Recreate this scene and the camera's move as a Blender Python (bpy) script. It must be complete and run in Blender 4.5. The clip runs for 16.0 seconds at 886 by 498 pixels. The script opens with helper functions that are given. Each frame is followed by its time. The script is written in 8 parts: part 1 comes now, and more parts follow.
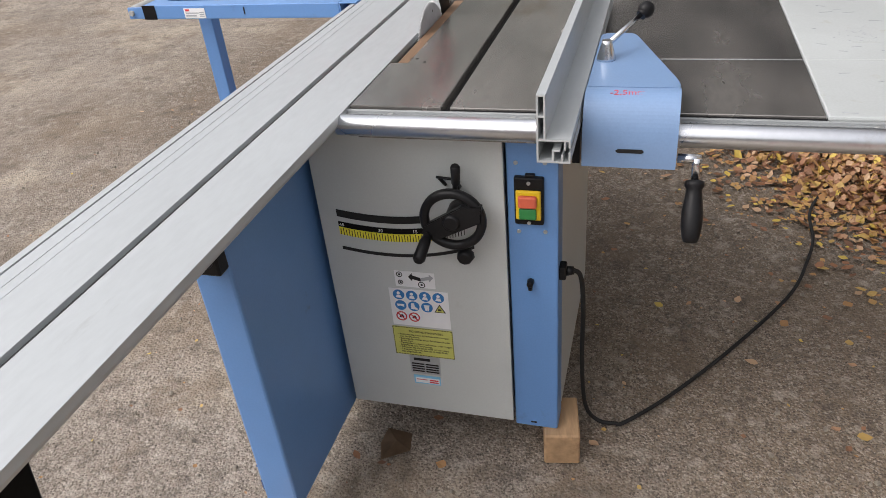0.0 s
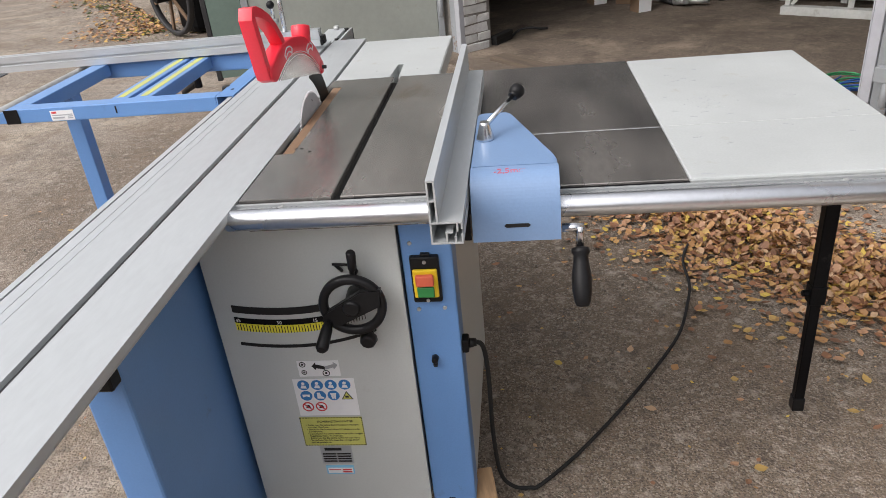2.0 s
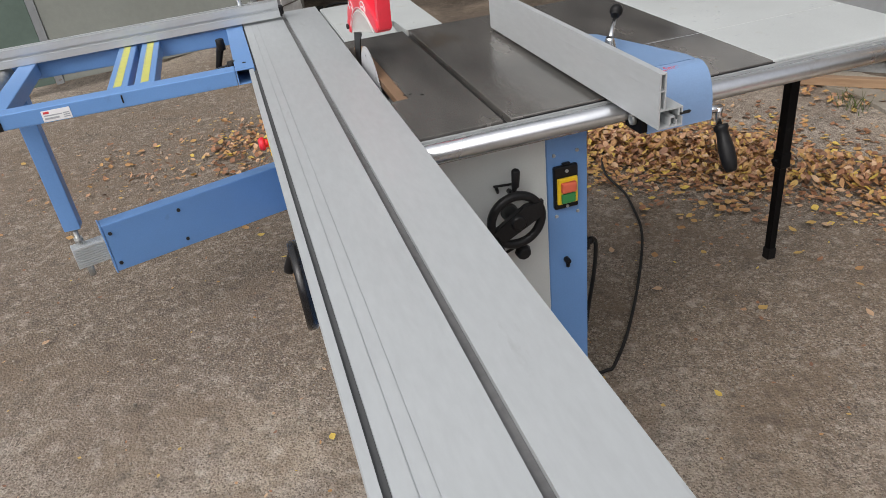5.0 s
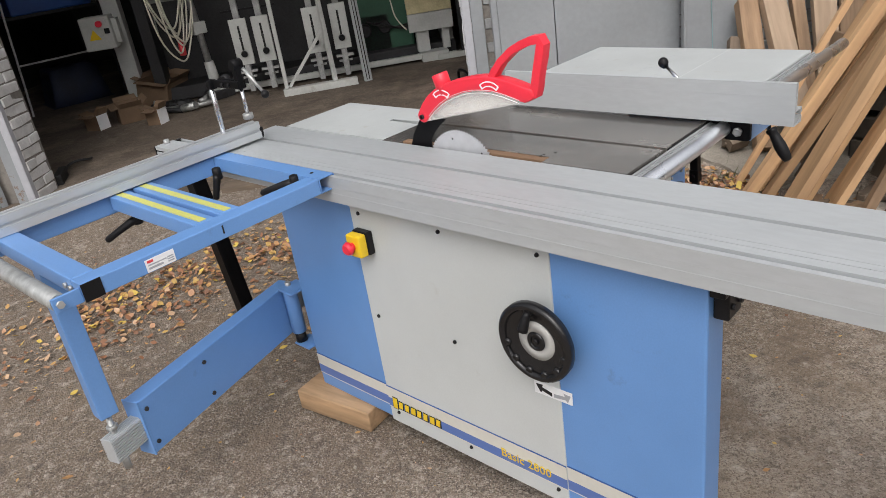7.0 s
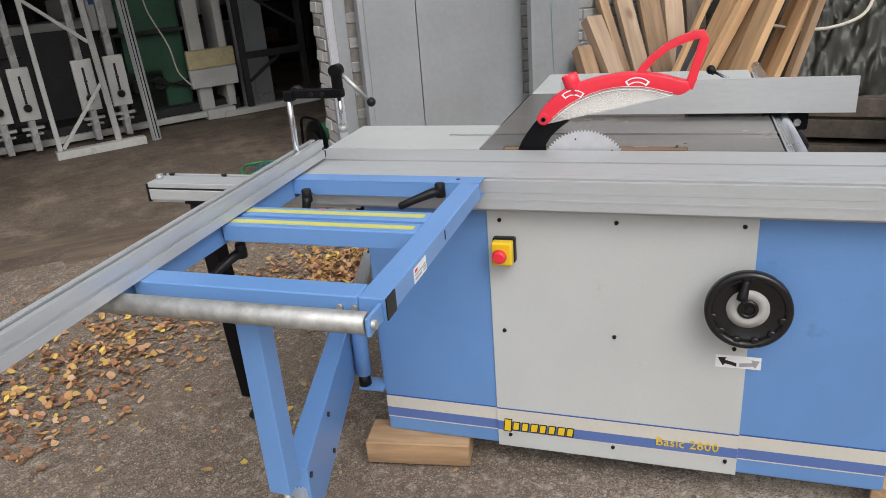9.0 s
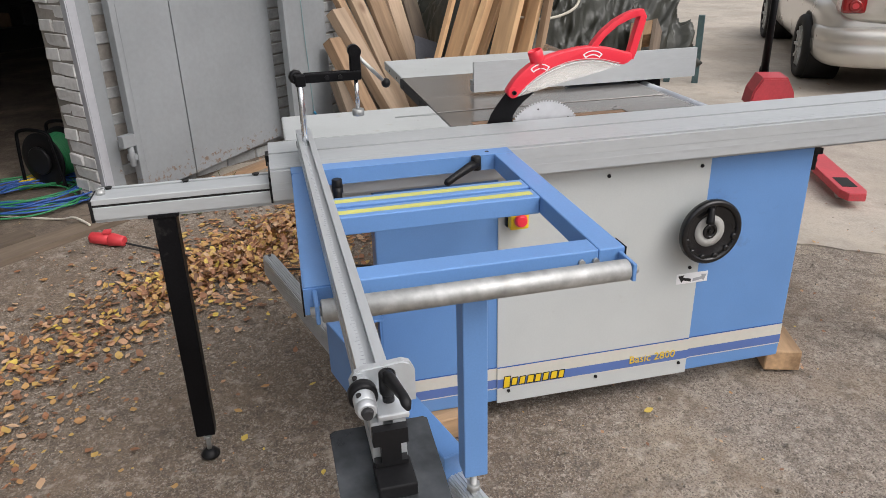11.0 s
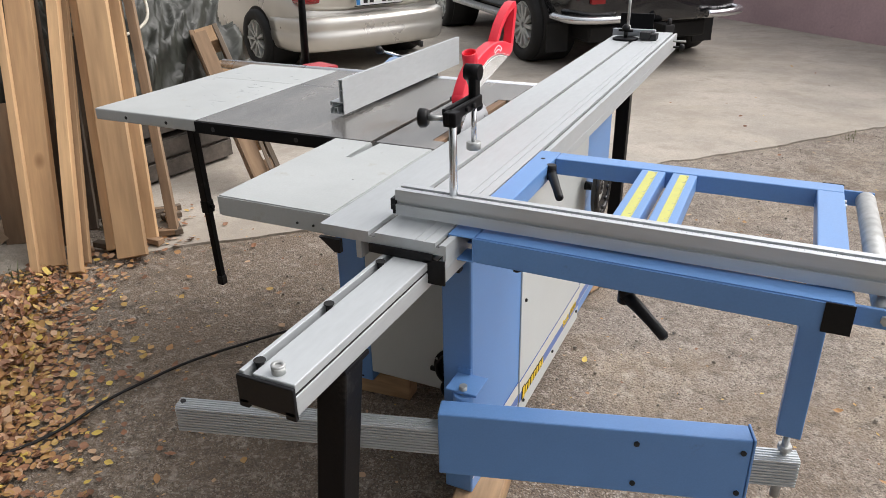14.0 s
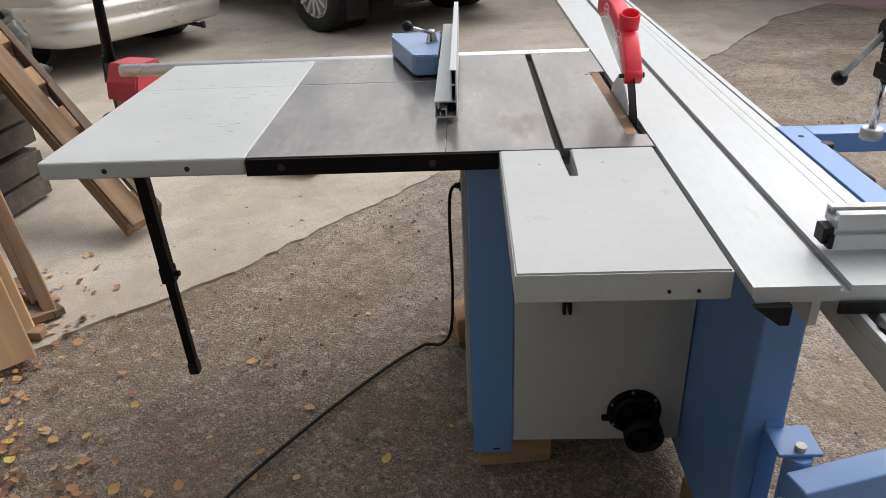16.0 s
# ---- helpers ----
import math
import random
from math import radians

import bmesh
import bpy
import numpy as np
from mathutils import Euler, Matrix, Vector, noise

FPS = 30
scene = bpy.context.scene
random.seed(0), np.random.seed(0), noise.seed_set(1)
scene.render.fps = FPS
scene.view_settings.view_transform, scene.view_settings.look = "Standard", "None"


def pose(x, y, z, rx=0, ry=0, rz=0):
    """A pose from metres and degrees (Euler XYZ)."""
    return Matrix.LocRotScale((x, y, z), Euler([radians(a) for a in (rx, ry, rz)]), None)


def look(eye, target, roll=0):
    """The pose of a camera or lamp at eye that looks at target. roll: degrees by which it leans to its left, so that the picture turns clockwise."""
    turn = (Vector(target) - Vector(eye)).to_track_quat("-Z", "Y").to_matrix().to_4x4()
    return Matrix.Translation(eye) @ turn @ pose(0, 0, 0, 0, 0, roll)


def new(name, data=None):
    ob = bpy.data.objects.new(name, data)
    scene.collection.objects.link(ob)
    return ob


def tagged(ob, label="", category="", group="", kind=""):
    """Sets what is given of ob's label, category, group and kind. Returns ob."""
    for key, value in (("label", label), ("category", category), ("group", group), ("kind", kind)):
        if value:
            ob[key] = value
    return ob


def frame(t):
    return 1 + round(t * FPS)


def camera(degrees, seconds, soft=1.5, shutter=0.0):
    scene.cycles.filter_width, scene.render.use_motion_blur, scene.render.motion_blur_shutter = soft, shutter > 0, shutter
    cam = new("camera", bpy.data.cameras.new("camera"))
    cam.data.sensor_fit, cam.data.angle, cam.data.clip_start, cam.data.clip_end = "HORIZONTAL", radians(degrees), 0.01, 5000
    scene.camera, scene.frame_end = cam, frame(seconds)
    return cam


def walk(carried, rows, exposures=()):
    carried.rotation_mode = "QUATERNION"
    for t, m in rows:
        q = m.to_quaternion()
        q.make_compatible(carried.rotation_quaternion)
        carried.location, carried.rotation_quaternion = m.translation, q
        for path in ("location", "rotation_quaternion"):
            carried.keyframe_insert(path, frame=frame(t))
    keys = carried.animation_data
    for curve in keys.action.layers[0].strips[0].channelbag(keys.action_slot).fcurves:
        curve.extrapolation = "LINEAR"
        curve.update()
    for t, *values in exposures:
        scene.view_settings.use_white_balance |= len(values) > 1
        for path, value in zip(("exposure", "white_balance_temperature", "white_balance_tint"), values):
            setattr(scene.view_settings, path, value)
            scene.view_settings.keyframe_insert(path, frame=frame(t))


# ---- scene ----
cam = camera(62.80, 16.0, soft=0.5)
PATH = [
    (0, (0.574, -1.261, 1.498), (0.049, 0.339, 0.418), -5.62),
    (0.5, (0.589, -1.304, 1.501), (0.219, 0.382, 0.489), -6.04),
    (1, (0.636, -1.291, 1.531), (0.405, 0.458, 0.589), -6.84),
    (1.5, (0.628, -1.278, 1.541), (0.464, 0.501, 0.642), -6.64),
    (2, (0.563, -1.263, 1.529), (0.326, 0.485, 0.586), -5.95),
    (2.5, (0.497, -1.184, 1.479), (0.179, 0.511, 0.466), -4.99),
    (3, (0.456, -1.098, 1.471), (0.096, 0.551, 0.398), -4.07),
    (3.5, (0.361, -1.080, 1.456), (0.050, 0.567, 0.364), -3.78),
    (4, (0.167, -1.237, 1.492), (0.061, 0.450, 0.422), -3.60),
    (4.2, (0.094, -1.272, 1.513), (0.071, 0.416, 0.440), -4.77),
    (4.9, (-0.253, -1.380, 1.555), (0.089, 0.285, 0.513), -6.84),
    (5.6, (-0.685, -1.327, 1.578), (0.069, 0.229, 0.586), -9.40),
    (6.3, (-1.096, -1.119, 1.594), (-0.032, 0.301, 0.670), -9.97),
    (6.5, (-1.205, -1.048, 1.599), (-0.079, 0.341, 0.703), -9.41),
    (7, (-1.460, -0.837, 1.611), (-0.191, 0.455, 0.764), -8.71),
    (7.5, (-1.571, -0.539, 1.599), (-0.156, 0.622, 0.794), -8.03),
    (8, (-1.745, -0.281, 1.578), (-0.199, 0.723, 0.803), -6.76),
    (8.5, (-1.960, -0.033, 1.568), (-0.306, 0.785, 0.796), -5.58),
    (8.7, (-2.002, 0.094, 1.551), (-0.306, 0.826, 0.785), -5.22),
    (9.47, (-2.205, 0.528, 1.546), (-0.389, 0.909, 0.776), -3.51),
    (10.23, (-2.260, 0.974, 1.561), (-0.414, 0.949, 0.771), -2.10),
    (11, (-2.179, 1.386, 1.551), (-0.397, 0.975, 0.741), -1.54),
    (11.5, (-2.084, 1.634, 1.527), (-0.375, 0.993, 0.708), -1.57),
    (12, (-1.883, 1.903, 1.545), (-0.310, 1.010, 0.691), -1.35),
    (12.5, (-1.710, 2.168, 1.553), (-0.308, 1.033, 0.689), -1.67),
    (13, (-1.459, 2.321, 1.543), (-0.246, 0.981, 0.687), -1.61),
    (13.5, (-1.153, 2.436, 1.557), (-0.160, 0.925, 0.704), -1.08),
    (14, (-0.849, 2.583, 1.570), (-0.068, 0.946, 0.728), -1.18),
    (14.5, (-0.523, 2.561, 1.561), (0.060, 0.840, 0.724), -1.74),
    (15, (-0.214, 2.515, 1.563), (0.170, 0.740, 0.725), -2.31),
    (15.5, (0.088, 2.439, 1.578), (0.281, 0.652, 0.700), -2.52),
    (16, (0.381, 2.277, 1.507), (0.462, 0.512, 0.571), -2.63),
]
walk(cam, [(t, look(eye, target, roll)) for t, eye, target, roll in PATH], exposures=[(0, 0.42, 6500, 13), (2.5, 0.48, 6500, 13), (4.2, 0.14, 6500, 11), (6.3, 0.25, 6450, 12), (8, 0.24, 6450, 12), (8.7, 0.19, 6450, 12), (11.5, 0.22, 6450, 13), (14, 0.47, 6450, 12), (15, 0.41, 6470, 12), (16, 0.33, 6500, 12)])

# ---- light: an overcast autumn day ----
world = bpy.data.worlds.new("world")
scene.world = world
world.use_nodes = True
_wn, _wl = world.node_tree.nodes, world.node_tree.links
_sky = _wn.new("ShaderNodeTexSky")
_sky.sky_type = "NISHITA"
_sky.sun_disc = False
_sky.sun_elevation, _sky.sun_rotation = radians(49), radians(231)
_sky.dust_density, _sky.air_density, _sky.ozone_density = 6.0, 1.4, 0.6
_hsv = _wn.new("ShaderNodeHueSaturation")
_hsv.inputs["Saturation"].default_value = 0.22
_wl.new(_sky.outputs[0], _hsv.inputs["Color"])
_wl.new(_hsv.outputs[0], _wn["Background"].inputs["Color"])
_wn["Background"].inputs["Strength"].default_value = 0.15
sun = new("sun", bpy.data.lights.new("sun", "SUN"))
sun.data.energy, sun.data.angle, sun.data.color = 0.5, radians(120), (1.0, 0.97, 0.93)
sun.matrix_world = look((-5, -4, 7.5), (0, 0, 0))


# ---- materials ----
def material(name, colour, rough=0.5, metal=0.0, vary=0.12, grain=60.0, blotch=3.0, bump=0.15, stretch=(1, 1, 1), second=None,
             spots=0.0, spot_colour=(0.05, 0.04, 0.03), random_tone=0.0, coat=0.0, spot_scale=6.0, knots=0.0, rust=False, shine=0.5):
    """A surface with grain and blotches at real size; spots add marks of a second colour."""
    m = bpy.data.materials.new(name)
    m.use_nodes = True
    n, l = m.node_tree.nodes, m.node_tree.links
    b = n["Principled BSDF"]
    b.inputs["Metallic"].default_value = metal
    b.inputs["Specular IOR Level"].default_value = shine
    co = n.new("ShaderNodeTexCoord")
    mp = n.new("ShaderNodeMapping")
    mp.inputs["Scale"].default_value = stretch
    l.new(co.outputs["Object"], mp.inputs["Vector"])
    vec = mp.outputs["Vector"]
    info = None
    if random_tone:
        info = n.new("ShaderNodeObjectInfo")
        add = n.new("ShaderNodeVectorMath")
        add.operation = "ADD"
        sc = n.new("ShaderNodeMath")
        sc.operation = "MULTIPLY"
        sc.inputs[1].default_value = 37.0
        l.new(info.outputs["Random"], sc.inputs[0])
        l.new(vec, add.inputs[0])
        l.new(sc.outputs[0], add.inputs[1])
        vec = add.outputs[0]

    def noisy(scale, detail=5.0, roughness=0.55):
        t = n.new("ShaderNodeTexNoise")
        t.inputs["Scale"].default_value, t.inputs["Detail"].default_value, t.inputs["Roughness"].default_value = scale, detail, roughness
        l.new(vec, t.inputs["Vector"])
        return t.outputs["Fac"]

    def ramp(fac, a, b_, ca, cb):
        r = n.new("ShaderNodeValToRGB")
        r.color_ramp.elements[0].position, r.color_ramp.elements[1].position = a, b_
        r.color_ramp.elements[0].color, r.color_ramp.elements[1].color = (*ca, 1), (*cb, 1)
        l.new(fac, r.inputs["Fac"])
        return r.outputs["Color"]

    def mix(fac, a, b_, kind="MIX"):
        x = n.new("ShaderNodeMix")
        x.data_type, x.blend_type = "RGBA", kind
        for value, socket in ((fac, x.inputs[0]), (a, x.inputs[6]), (b_, x.inputs[7])):
            if isinstance(value, (int, float)):
                socket.default_value = value
            elif isinstance(value, tuple):
                socket.default_value = (*value, 1)
            else:
                l.new(value, socket)
        return x.outputs[2]

    fine, broad = noisy(grain), noisy(blotch, 4.0)
    lo = tuple(c * (1 - vary) for c in colour)
    hi = tuple(min(1.0, c * (1 + vary)) for c in (second or colour))
    col = ramp(broad, 0.33, 0.67, lo, hi)
    tone = ramp(fine, 0.3, 0.7, (1 - vary,) * 3, (1.0,) * 3)
    col = mix(1.0, col, tone, "MULTIPLY")
    if spots:
        col = mix(ramp(noisy(spot_scale, 7.0, 0.68), 0.66 - 0.2 * spots, 0.74 - 0.1 * spots, (0,) * 3, (min(1.0, 0.5 + spots),) * 3), col, spot_colour)
    if rust:
        # Rust flecks gathered at the lower rim of the sheet.
        sx = n.new("ShaderNodeSeparateXYZ")
        l.new(co.outputs["Object"], sx.inputs[0])
        low = ramp(sx.outputs["Z"], 0.14, 0.30, (0.17,) * 3, (0,) * 3)
        ad = mix(1.0, low, noisy(24.0, 8.0, 0.7), "ADD")
        col = mix(ramp(ad, 0.70, 0.78, (0,) * 3, (0.85,) * 3), col, (0.17, 0.095, 0.05))
    if knots:
        # Round knots with a darker heart, a few to the metre.
        kv = n.new("ShaderNodeTexVoronoi")
        kv.inputs["Scale"].default_value = knots
        km = n.new("ShaderNodeMapping")
        km.inputs["Scale"].default_value = (0.62, 1, 1)
        l.new(co.outputs["Object"], km.inputs["Vector"])
        ka = n.new("ShaderNodeVectorMath")
        ka.operation = "ADD"
        l.new(km.outputs[0], ka.inputs[0])
        l.new(vec, ka.inputs[1]) if not random_tone else l.new(sc.outputs[0], ka.inputs[1])
        l.new(ka.outputs[0], kv.inputs["Vector"])
        col = mix(ramp(kv.outputs["Distance"], 0.05, 0.16, (0.8,) * 3, (0,) * 3), col, spot_colour)
    if random_tone:
        rt = ramp(info.outputs["Random"], 0, 1, (1 - random_tone,) * 3, (1.0,) * 3)
        col = mix(1.0, col, rt, "MULTIPLY")
    l.new(col, b.inputs["Base Color"])
    rr = n.new("ShaderNodeMapRange")
    rr.inputs["To Min"].default_value, rr.inputs["To Max"].default_value = max(0.02, rough - 0.1), min(1.0, rough + 0.1)
    l.new(broad, rr.inputs["Value"])
    l.new(rr.outputs["Result"], b.inputs["Roughness"])
    if coat:
        b.inputs["Coat Weight"].default_value = coat
        b.inputs["Coat Roughness"].default_value = 0.08
    if bump:
        bp = n.new("ShaderNodeBump")
        bp.inputs["Strength"].default_value, bp.inputs["Distance"].default_value = bump, 0.003
        l.new(fine, bp.inputs["Height"])
        l.new(bp.outputs["Normal"], b.inputs["Normal"])
    return m


def ground_material(name, dark, mid, stone, damp, rough=0.9, scale=1.0, sand=None, speck=1.0, stain=None):
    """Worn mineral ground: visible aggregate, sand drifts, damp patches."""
    m = material(name, mid, rough, vary=0.2, grain=90 * scale, blotch=1.3, bump=0.35)
    n, l = m.node_tree.nodes, m.node_tree.links
    b = n["Principled BSDF"]
    co = n.new("ShaderNodeTexCoord")
    base = b.inputs["Base Color"].links[0].from_socket

    def mixed(fac, a, c, kind="MIX"):
        x = n.new("ShaderNodeMix")
        x.data_type, x.blend_type = "RGBA", kind
        l.new(fac, x.inputs[0]) if not isinstance(fac, float) else None
        l.new(a, x.inputs[6])
        if isinstance(c, tuple):
            x.inputs[7].default_value = (*c, 1)
        else:
            l.new(c, x.inputs[7])
        return x.outputs[2]

    def stepped(socket, a, c, top=1.0):
        r = n.new("ShaderNodeMapRange")
        r.inputs["From Min"].default_value, r.inputs["From Max"].default_value = a, c
        r.inputs["To Max"].default_value = top
        l.new(socket, r.inputs["Value"])
        return r.outputs["Result"]

    def tex(kind, s, detail=6.0):
        t = n.new(kind)
        t.inputs["Scale"].default_value = s
        if kind == "ShaderNodeTexNoise":
            t.inputs["Detail"].default_value, t.inputs["Roughness"].default_value = detail, 0.62
        l.new(co.outputs["Object"], t.inputs["Vector"])
        return t

    vor = tex("ShaderNodeTexVoronoi", 230 * scale)
    sep = n.new("ShaderNodeSeparateColor")
    l.new(vor.outputs["Color"], sep.inputs[0])
    col = base
    if sand:
        col = mixed(stepped(tex("ShaderNodeTexNoise", 1.7, 8).outputs["Fac"], 0.50, 0.62, 0.85), col, sand)
    for spot in stain or ():
        # A broad trodden patch of damp earth with an uneven rim.
        off = n.new("ShaderNodeVectorMath")
        off.operation = "DISTANCE"
        off.inputs[1].default_value = spot[:3]
        l.new(co.outputs["Object"], off.inputs[0])
        wob = n.new("ShaderNodeMath")
        wob.operation = "MULTIPLY_ADD"
        wob.inputs[1].default_value = 1.9
        l.new(tex("ShaderNodeTexNoise", 1.1 if spot[3] > 1 else 2.3, 8).outputs["Fac"], wob.inputs[0])
        l.new(off.outputs["Value"], wob.inputs[2])
        col = mixed(stepped(wob.outputs[0], spot[3] + 1.5, spot[3] + 0.8, 0.9), col, spot[4])
    col = mixed(stepped(sep.outputs[0], 0.62, 0.95, 0.5 * speck), col, stone)
    col = mixed(stepped(sep.outputs[1], 0.60, 0.92, 0.75 * speck), col, dark)
    big = tex("ShaderNodeTexVoronoi", 90 * scale)
    sep2 = n.new("ShaderNodeSeparateColor")
    l.new(big.outputs["Color"], sep2.inputs[0])
    col = mixed(stepped(sep2.outputs[0], 0.88, 0.97, 0.35 * speck), col, stone)
    col = mixed(stepped(sep2.outputs[1], 0.86, 0.97, 0.5 * speck), col, dark)
    col = mixed(stepped(tex("ShaderNodeTexNoise", 0.9).outputs["Fac"], 0.5, 0.68, 0.75), col, damp)
    col = mixed(stepped(tex("ShaderNodeTexNoise", 3.1, 8).outputs["Fac"], 0.53, 0.63, 0.55), col, damp)
    col = mixed(stepped(tex("ShaderNodeTexNoise", 5.0, 9).outputs["Fac"], 0.56, 0.72, 0.5), col, dark)
    col = mixed(stepped(tex("ShaderNodeTexNoise", 13.0, 9).outputs["Fac"], 0.53, 0.66, 0.45 * min(1.0, 0.3 + 0.7 * speck)), col, dark)
    col = mixed(stepped(tex("ShaderNodeTexNoise", 17.0, 9).outputs["Fac"], 0.55, 0.68, 0.40 * min(1.0, 0.3 + 0.7 * speck)), col, stone)
    col = mixed(stepped(tex("ShaderNodeTexNoise", 48.0 * scale, 5).outputs["Fac"], 0.58, 0.72, 0.40 * speck), col, dark)
    col = mixed(stepped(tex("ShaderNodeTexNoise", 62.0 * scale, 5).outputs["Fac"], 0.60, 0.74, 0.55 * speck), col, stone)
    l.new(col, b.inputs["Base Color"])
    bp = n.new("ShaderNodeBump")
    bp.inputs["Strength"].default_value, bp.inputs["Distance"].default_value = 0.75 * min(1.0, speck), 0.006 * min(1.0, 0.5 + 0.5 * speck)
    peb = tex("ShaderNodeTexVoronoi", 120 * scale)
    hgt = n.new("ShaderNodeMath")
    hgt.operation = "SUBTRACT"
    l.new(tex("ShaderNodeTexNoise", 105 * scale, 4).outputs["Fac"], hgt.inputs[0])
    l.new(peb.outputs["Distance"], hgt.inputs[1])
    l.new(hgt.outputs[0], bp.inputs["Height"])
    old = b.inputs["Normal"].links[0].from_socket
    l.new(old, bp.inputs["Normal"])
    l.new(bp.outputs["Normal"], b.inputs["Normal"])
    return m


BLUE = material("blue_enamel", (0.133, 0.286, 0.585), 0.38, vary=0.06, grain=220, blotch=2.5, bump=0.06, spots=0.05, spot_colour=(0.10, 0.16, 0.28), coat=0.15)
BLUE_PALE = material("pale_blue_enamel", (0.195, 0.31, 0.51), 0.4, vary=0.06, grain=220, bump=0.05, coat=0.15)
GREY = material("light_grey_enamel", (0.53, 0.555, 0.545), 0.42, vary=0.05, grain=240, blotch=2.0, bump=0.05, spots=0.10, spot_colour=(0.43, 0.43, 0.40), coat=0.1)
WHITE = material("off_white_enamel", (0.435, 0.458, 0.455), 0.58, vary=0.07, grain=200, blotch=4.0, bump=0.05, spots=0.14, spot_colour=(0.35, 0.33, 0.28), spot_scale=11)
ALU = material("anodised_aluminium", (0.50, 0.527, 0.538), 0.50, metal=0.36, vary=0.07, grain=90, blotch=2.0, bump=0.04, stretch=(1, 0.25, 1), spots=0.13, spot_colour=(0.33, 0.335, 0.33), spot_scale=7)
ALU_X = material("aluminium_profile", (0.60, 0.628, 0.645), 0.42, metal=0.5, vary=0.08, grain=90, blotch=2.0, bump=0.04, stretch=(0.12, 1, 1))
# Darker grey for the floor of the carriage guide groove.
SLOT_GREY = material("dark_grey_slot", (0.20, 0.20, 0.20), 0.6, metal=0.5, vary=0.2)
CAST = material("ground_cast_iron", (0.272, 0.264, 0.254), 0.25, metal=0.7, vary=0.18, grain=70, blotch=6.0, bump=0.03, stretch=(1, 0.35, 1), second=(0.34, 0.322, 0.300), spots=0.24, spot_colour=(0.19, 0.148, 0.108), spot_scale=7)
BRACKET = material("rail_bracket_aluminium", (0.36, 0.375, 0.38), 0.45, metal=0.3, vary=0.1, grain=90, bump=0.03, stretch=(0.15, 1, 1))
RAIL_STEEL = material("drawn_rail_steel", (0.66, 0.68, 0.71), 0.27, metal=0.95, vary=0.08, grain=80, bump=0.02, spots=0.05, spot_colour=(0.4, 0.38, 0.35))
CHROME = material("polished_steel", (0.70, 0.715, 0.735), 0.23, metal=1.0, vary=0.08, grain=80, bump=0.02, spots=0.05, spot_colour=(0.4, 0.38, 0.35))
ZINC = material("zinc_steel", (0.50, 0.51, 0.50), 0.55, metal=0.75, vary=0.2, grain=60, blotch=26, bump=0.08, spots=0.25, spot_colour=(0.36, 0.34, 0.31), spot_scale=22)
BLACK = material("black_plastic", (0.011, 0.011, 0.012), 0.40, vary=0.25, grain=150, bump=0.06, shine=0.22)
GLOSS_BLACK = material("glossy_black_plastic", (0.012, 0.012, 0.013), 0.26, vary=0.25, grain=150, bump=0.04, shine=0.45)
PLATE_MATT = material("pale_matt_plate", (0.42, 0.42, 0.40), 0.6, vary=0.08, bump=0.03)
BLACK_PAINT = material("black_paint", (0.007, 0.007, 0.008), 0.42, vary=0.3, grain=150, bump=0.06, spots=0.08, spot_colour=(0.05, 0.047, 0.043), shine=0.10)
RUBBER = material("black_rubber", (0.022, 0.022, 0.022), 0.7, vary=0.25, grain=100, bump=0.1, shine=0.3)
RED = material("red_plastic", (0.80, 0.030, 0.055), 0.35, vary=0.05, grain=150, bump=0.04)
RED_DULL = material("faded_red_paint", (0.50, 0.06, 0.075), 0.5, vary=0.15, grain=60, bump=0.08, spots=0.2, spot_colour=(0.16, 0.08, 0.06))
YELLOW = material("yellow_plastic", (0.80, 0.55, 0.02), 0.4, vary=0.05, bump=0.03)
YELLOW_SCALE = material("bright_yellow_scale", (0.80, 0.74, 0.05), 0.5, vary=0.05, bump=0.02)
YELLOW_TAPE = material("yellow_tape", (0.57, 0.57, 0.15), 0.5, vary=0.08, bump=0.02)
GREEN = material("green_button", (0.03, 0.22, 0.06), 0.4, vary=0.06, bump=0.02)
RED_BUTTON = material("orange_red_button", (0.66, 0.13, 0.07), 0.4, vary=0.06, bump=0.02)
PAPER = material("printed_label", (0.80, 0.81, 0.82), 0.55, vary=0.04, bump=0.02)
SIGN_BLUE = material("sign_blue", (0.03, 0.20, 0.50), 0.5, vary=0.05, bump=0)
SIGN_RED = material("sign_red", (0.62, 0.05, 0.06), 0.5, vary=0.05, bump=0)
SIGN_CYAN = material("label_light_blue", (0.22, 0.55, 0.78), 0.5, vary=0.05, bump=0)
# Printing black, also the painted darkness of slots, bores and wheel arches.
INK = material("ink_and_gap_black", (0.022, 0.022, 0.022), 0.6, vary=0.1, bump=0, shine=0.2)
PLATE_GREY = material("type_plate", (0.42, 0.44, 0.47), 0.45, metal=0.4, vary=0.08, bump=0.02)
# Aluminium with the shade of a narrow groove put into its colour.
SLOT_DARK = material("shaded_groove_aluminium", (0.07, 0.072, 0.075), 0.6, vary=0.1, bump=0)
STEEL_BLADE = material("saw_blade_steel", (0.52, 0.53, 0.55), 0.5, metal=0.35, vary=0.1, grain=40, bump=0.03)
WOOD_INSERT = material("worn_wood_insert", (0.235, 0.145, 0.085), 0.7, vary=0.2, grain=40, stretch=(1, 0.15, 1), spots=0.2, spot_colour=(0.15, 0.10, 0.06))
BLOCK_WOOD = material("block_wood", (0.52, 0.335, 0.185), 0.78, vary=0.3, grain=45, blotch=10, stretch=(0.15, 1, 1), bump=0.2, random_tone=0.2, spots=0.35, spot_colour=(0.20, 0.115, 0.06))
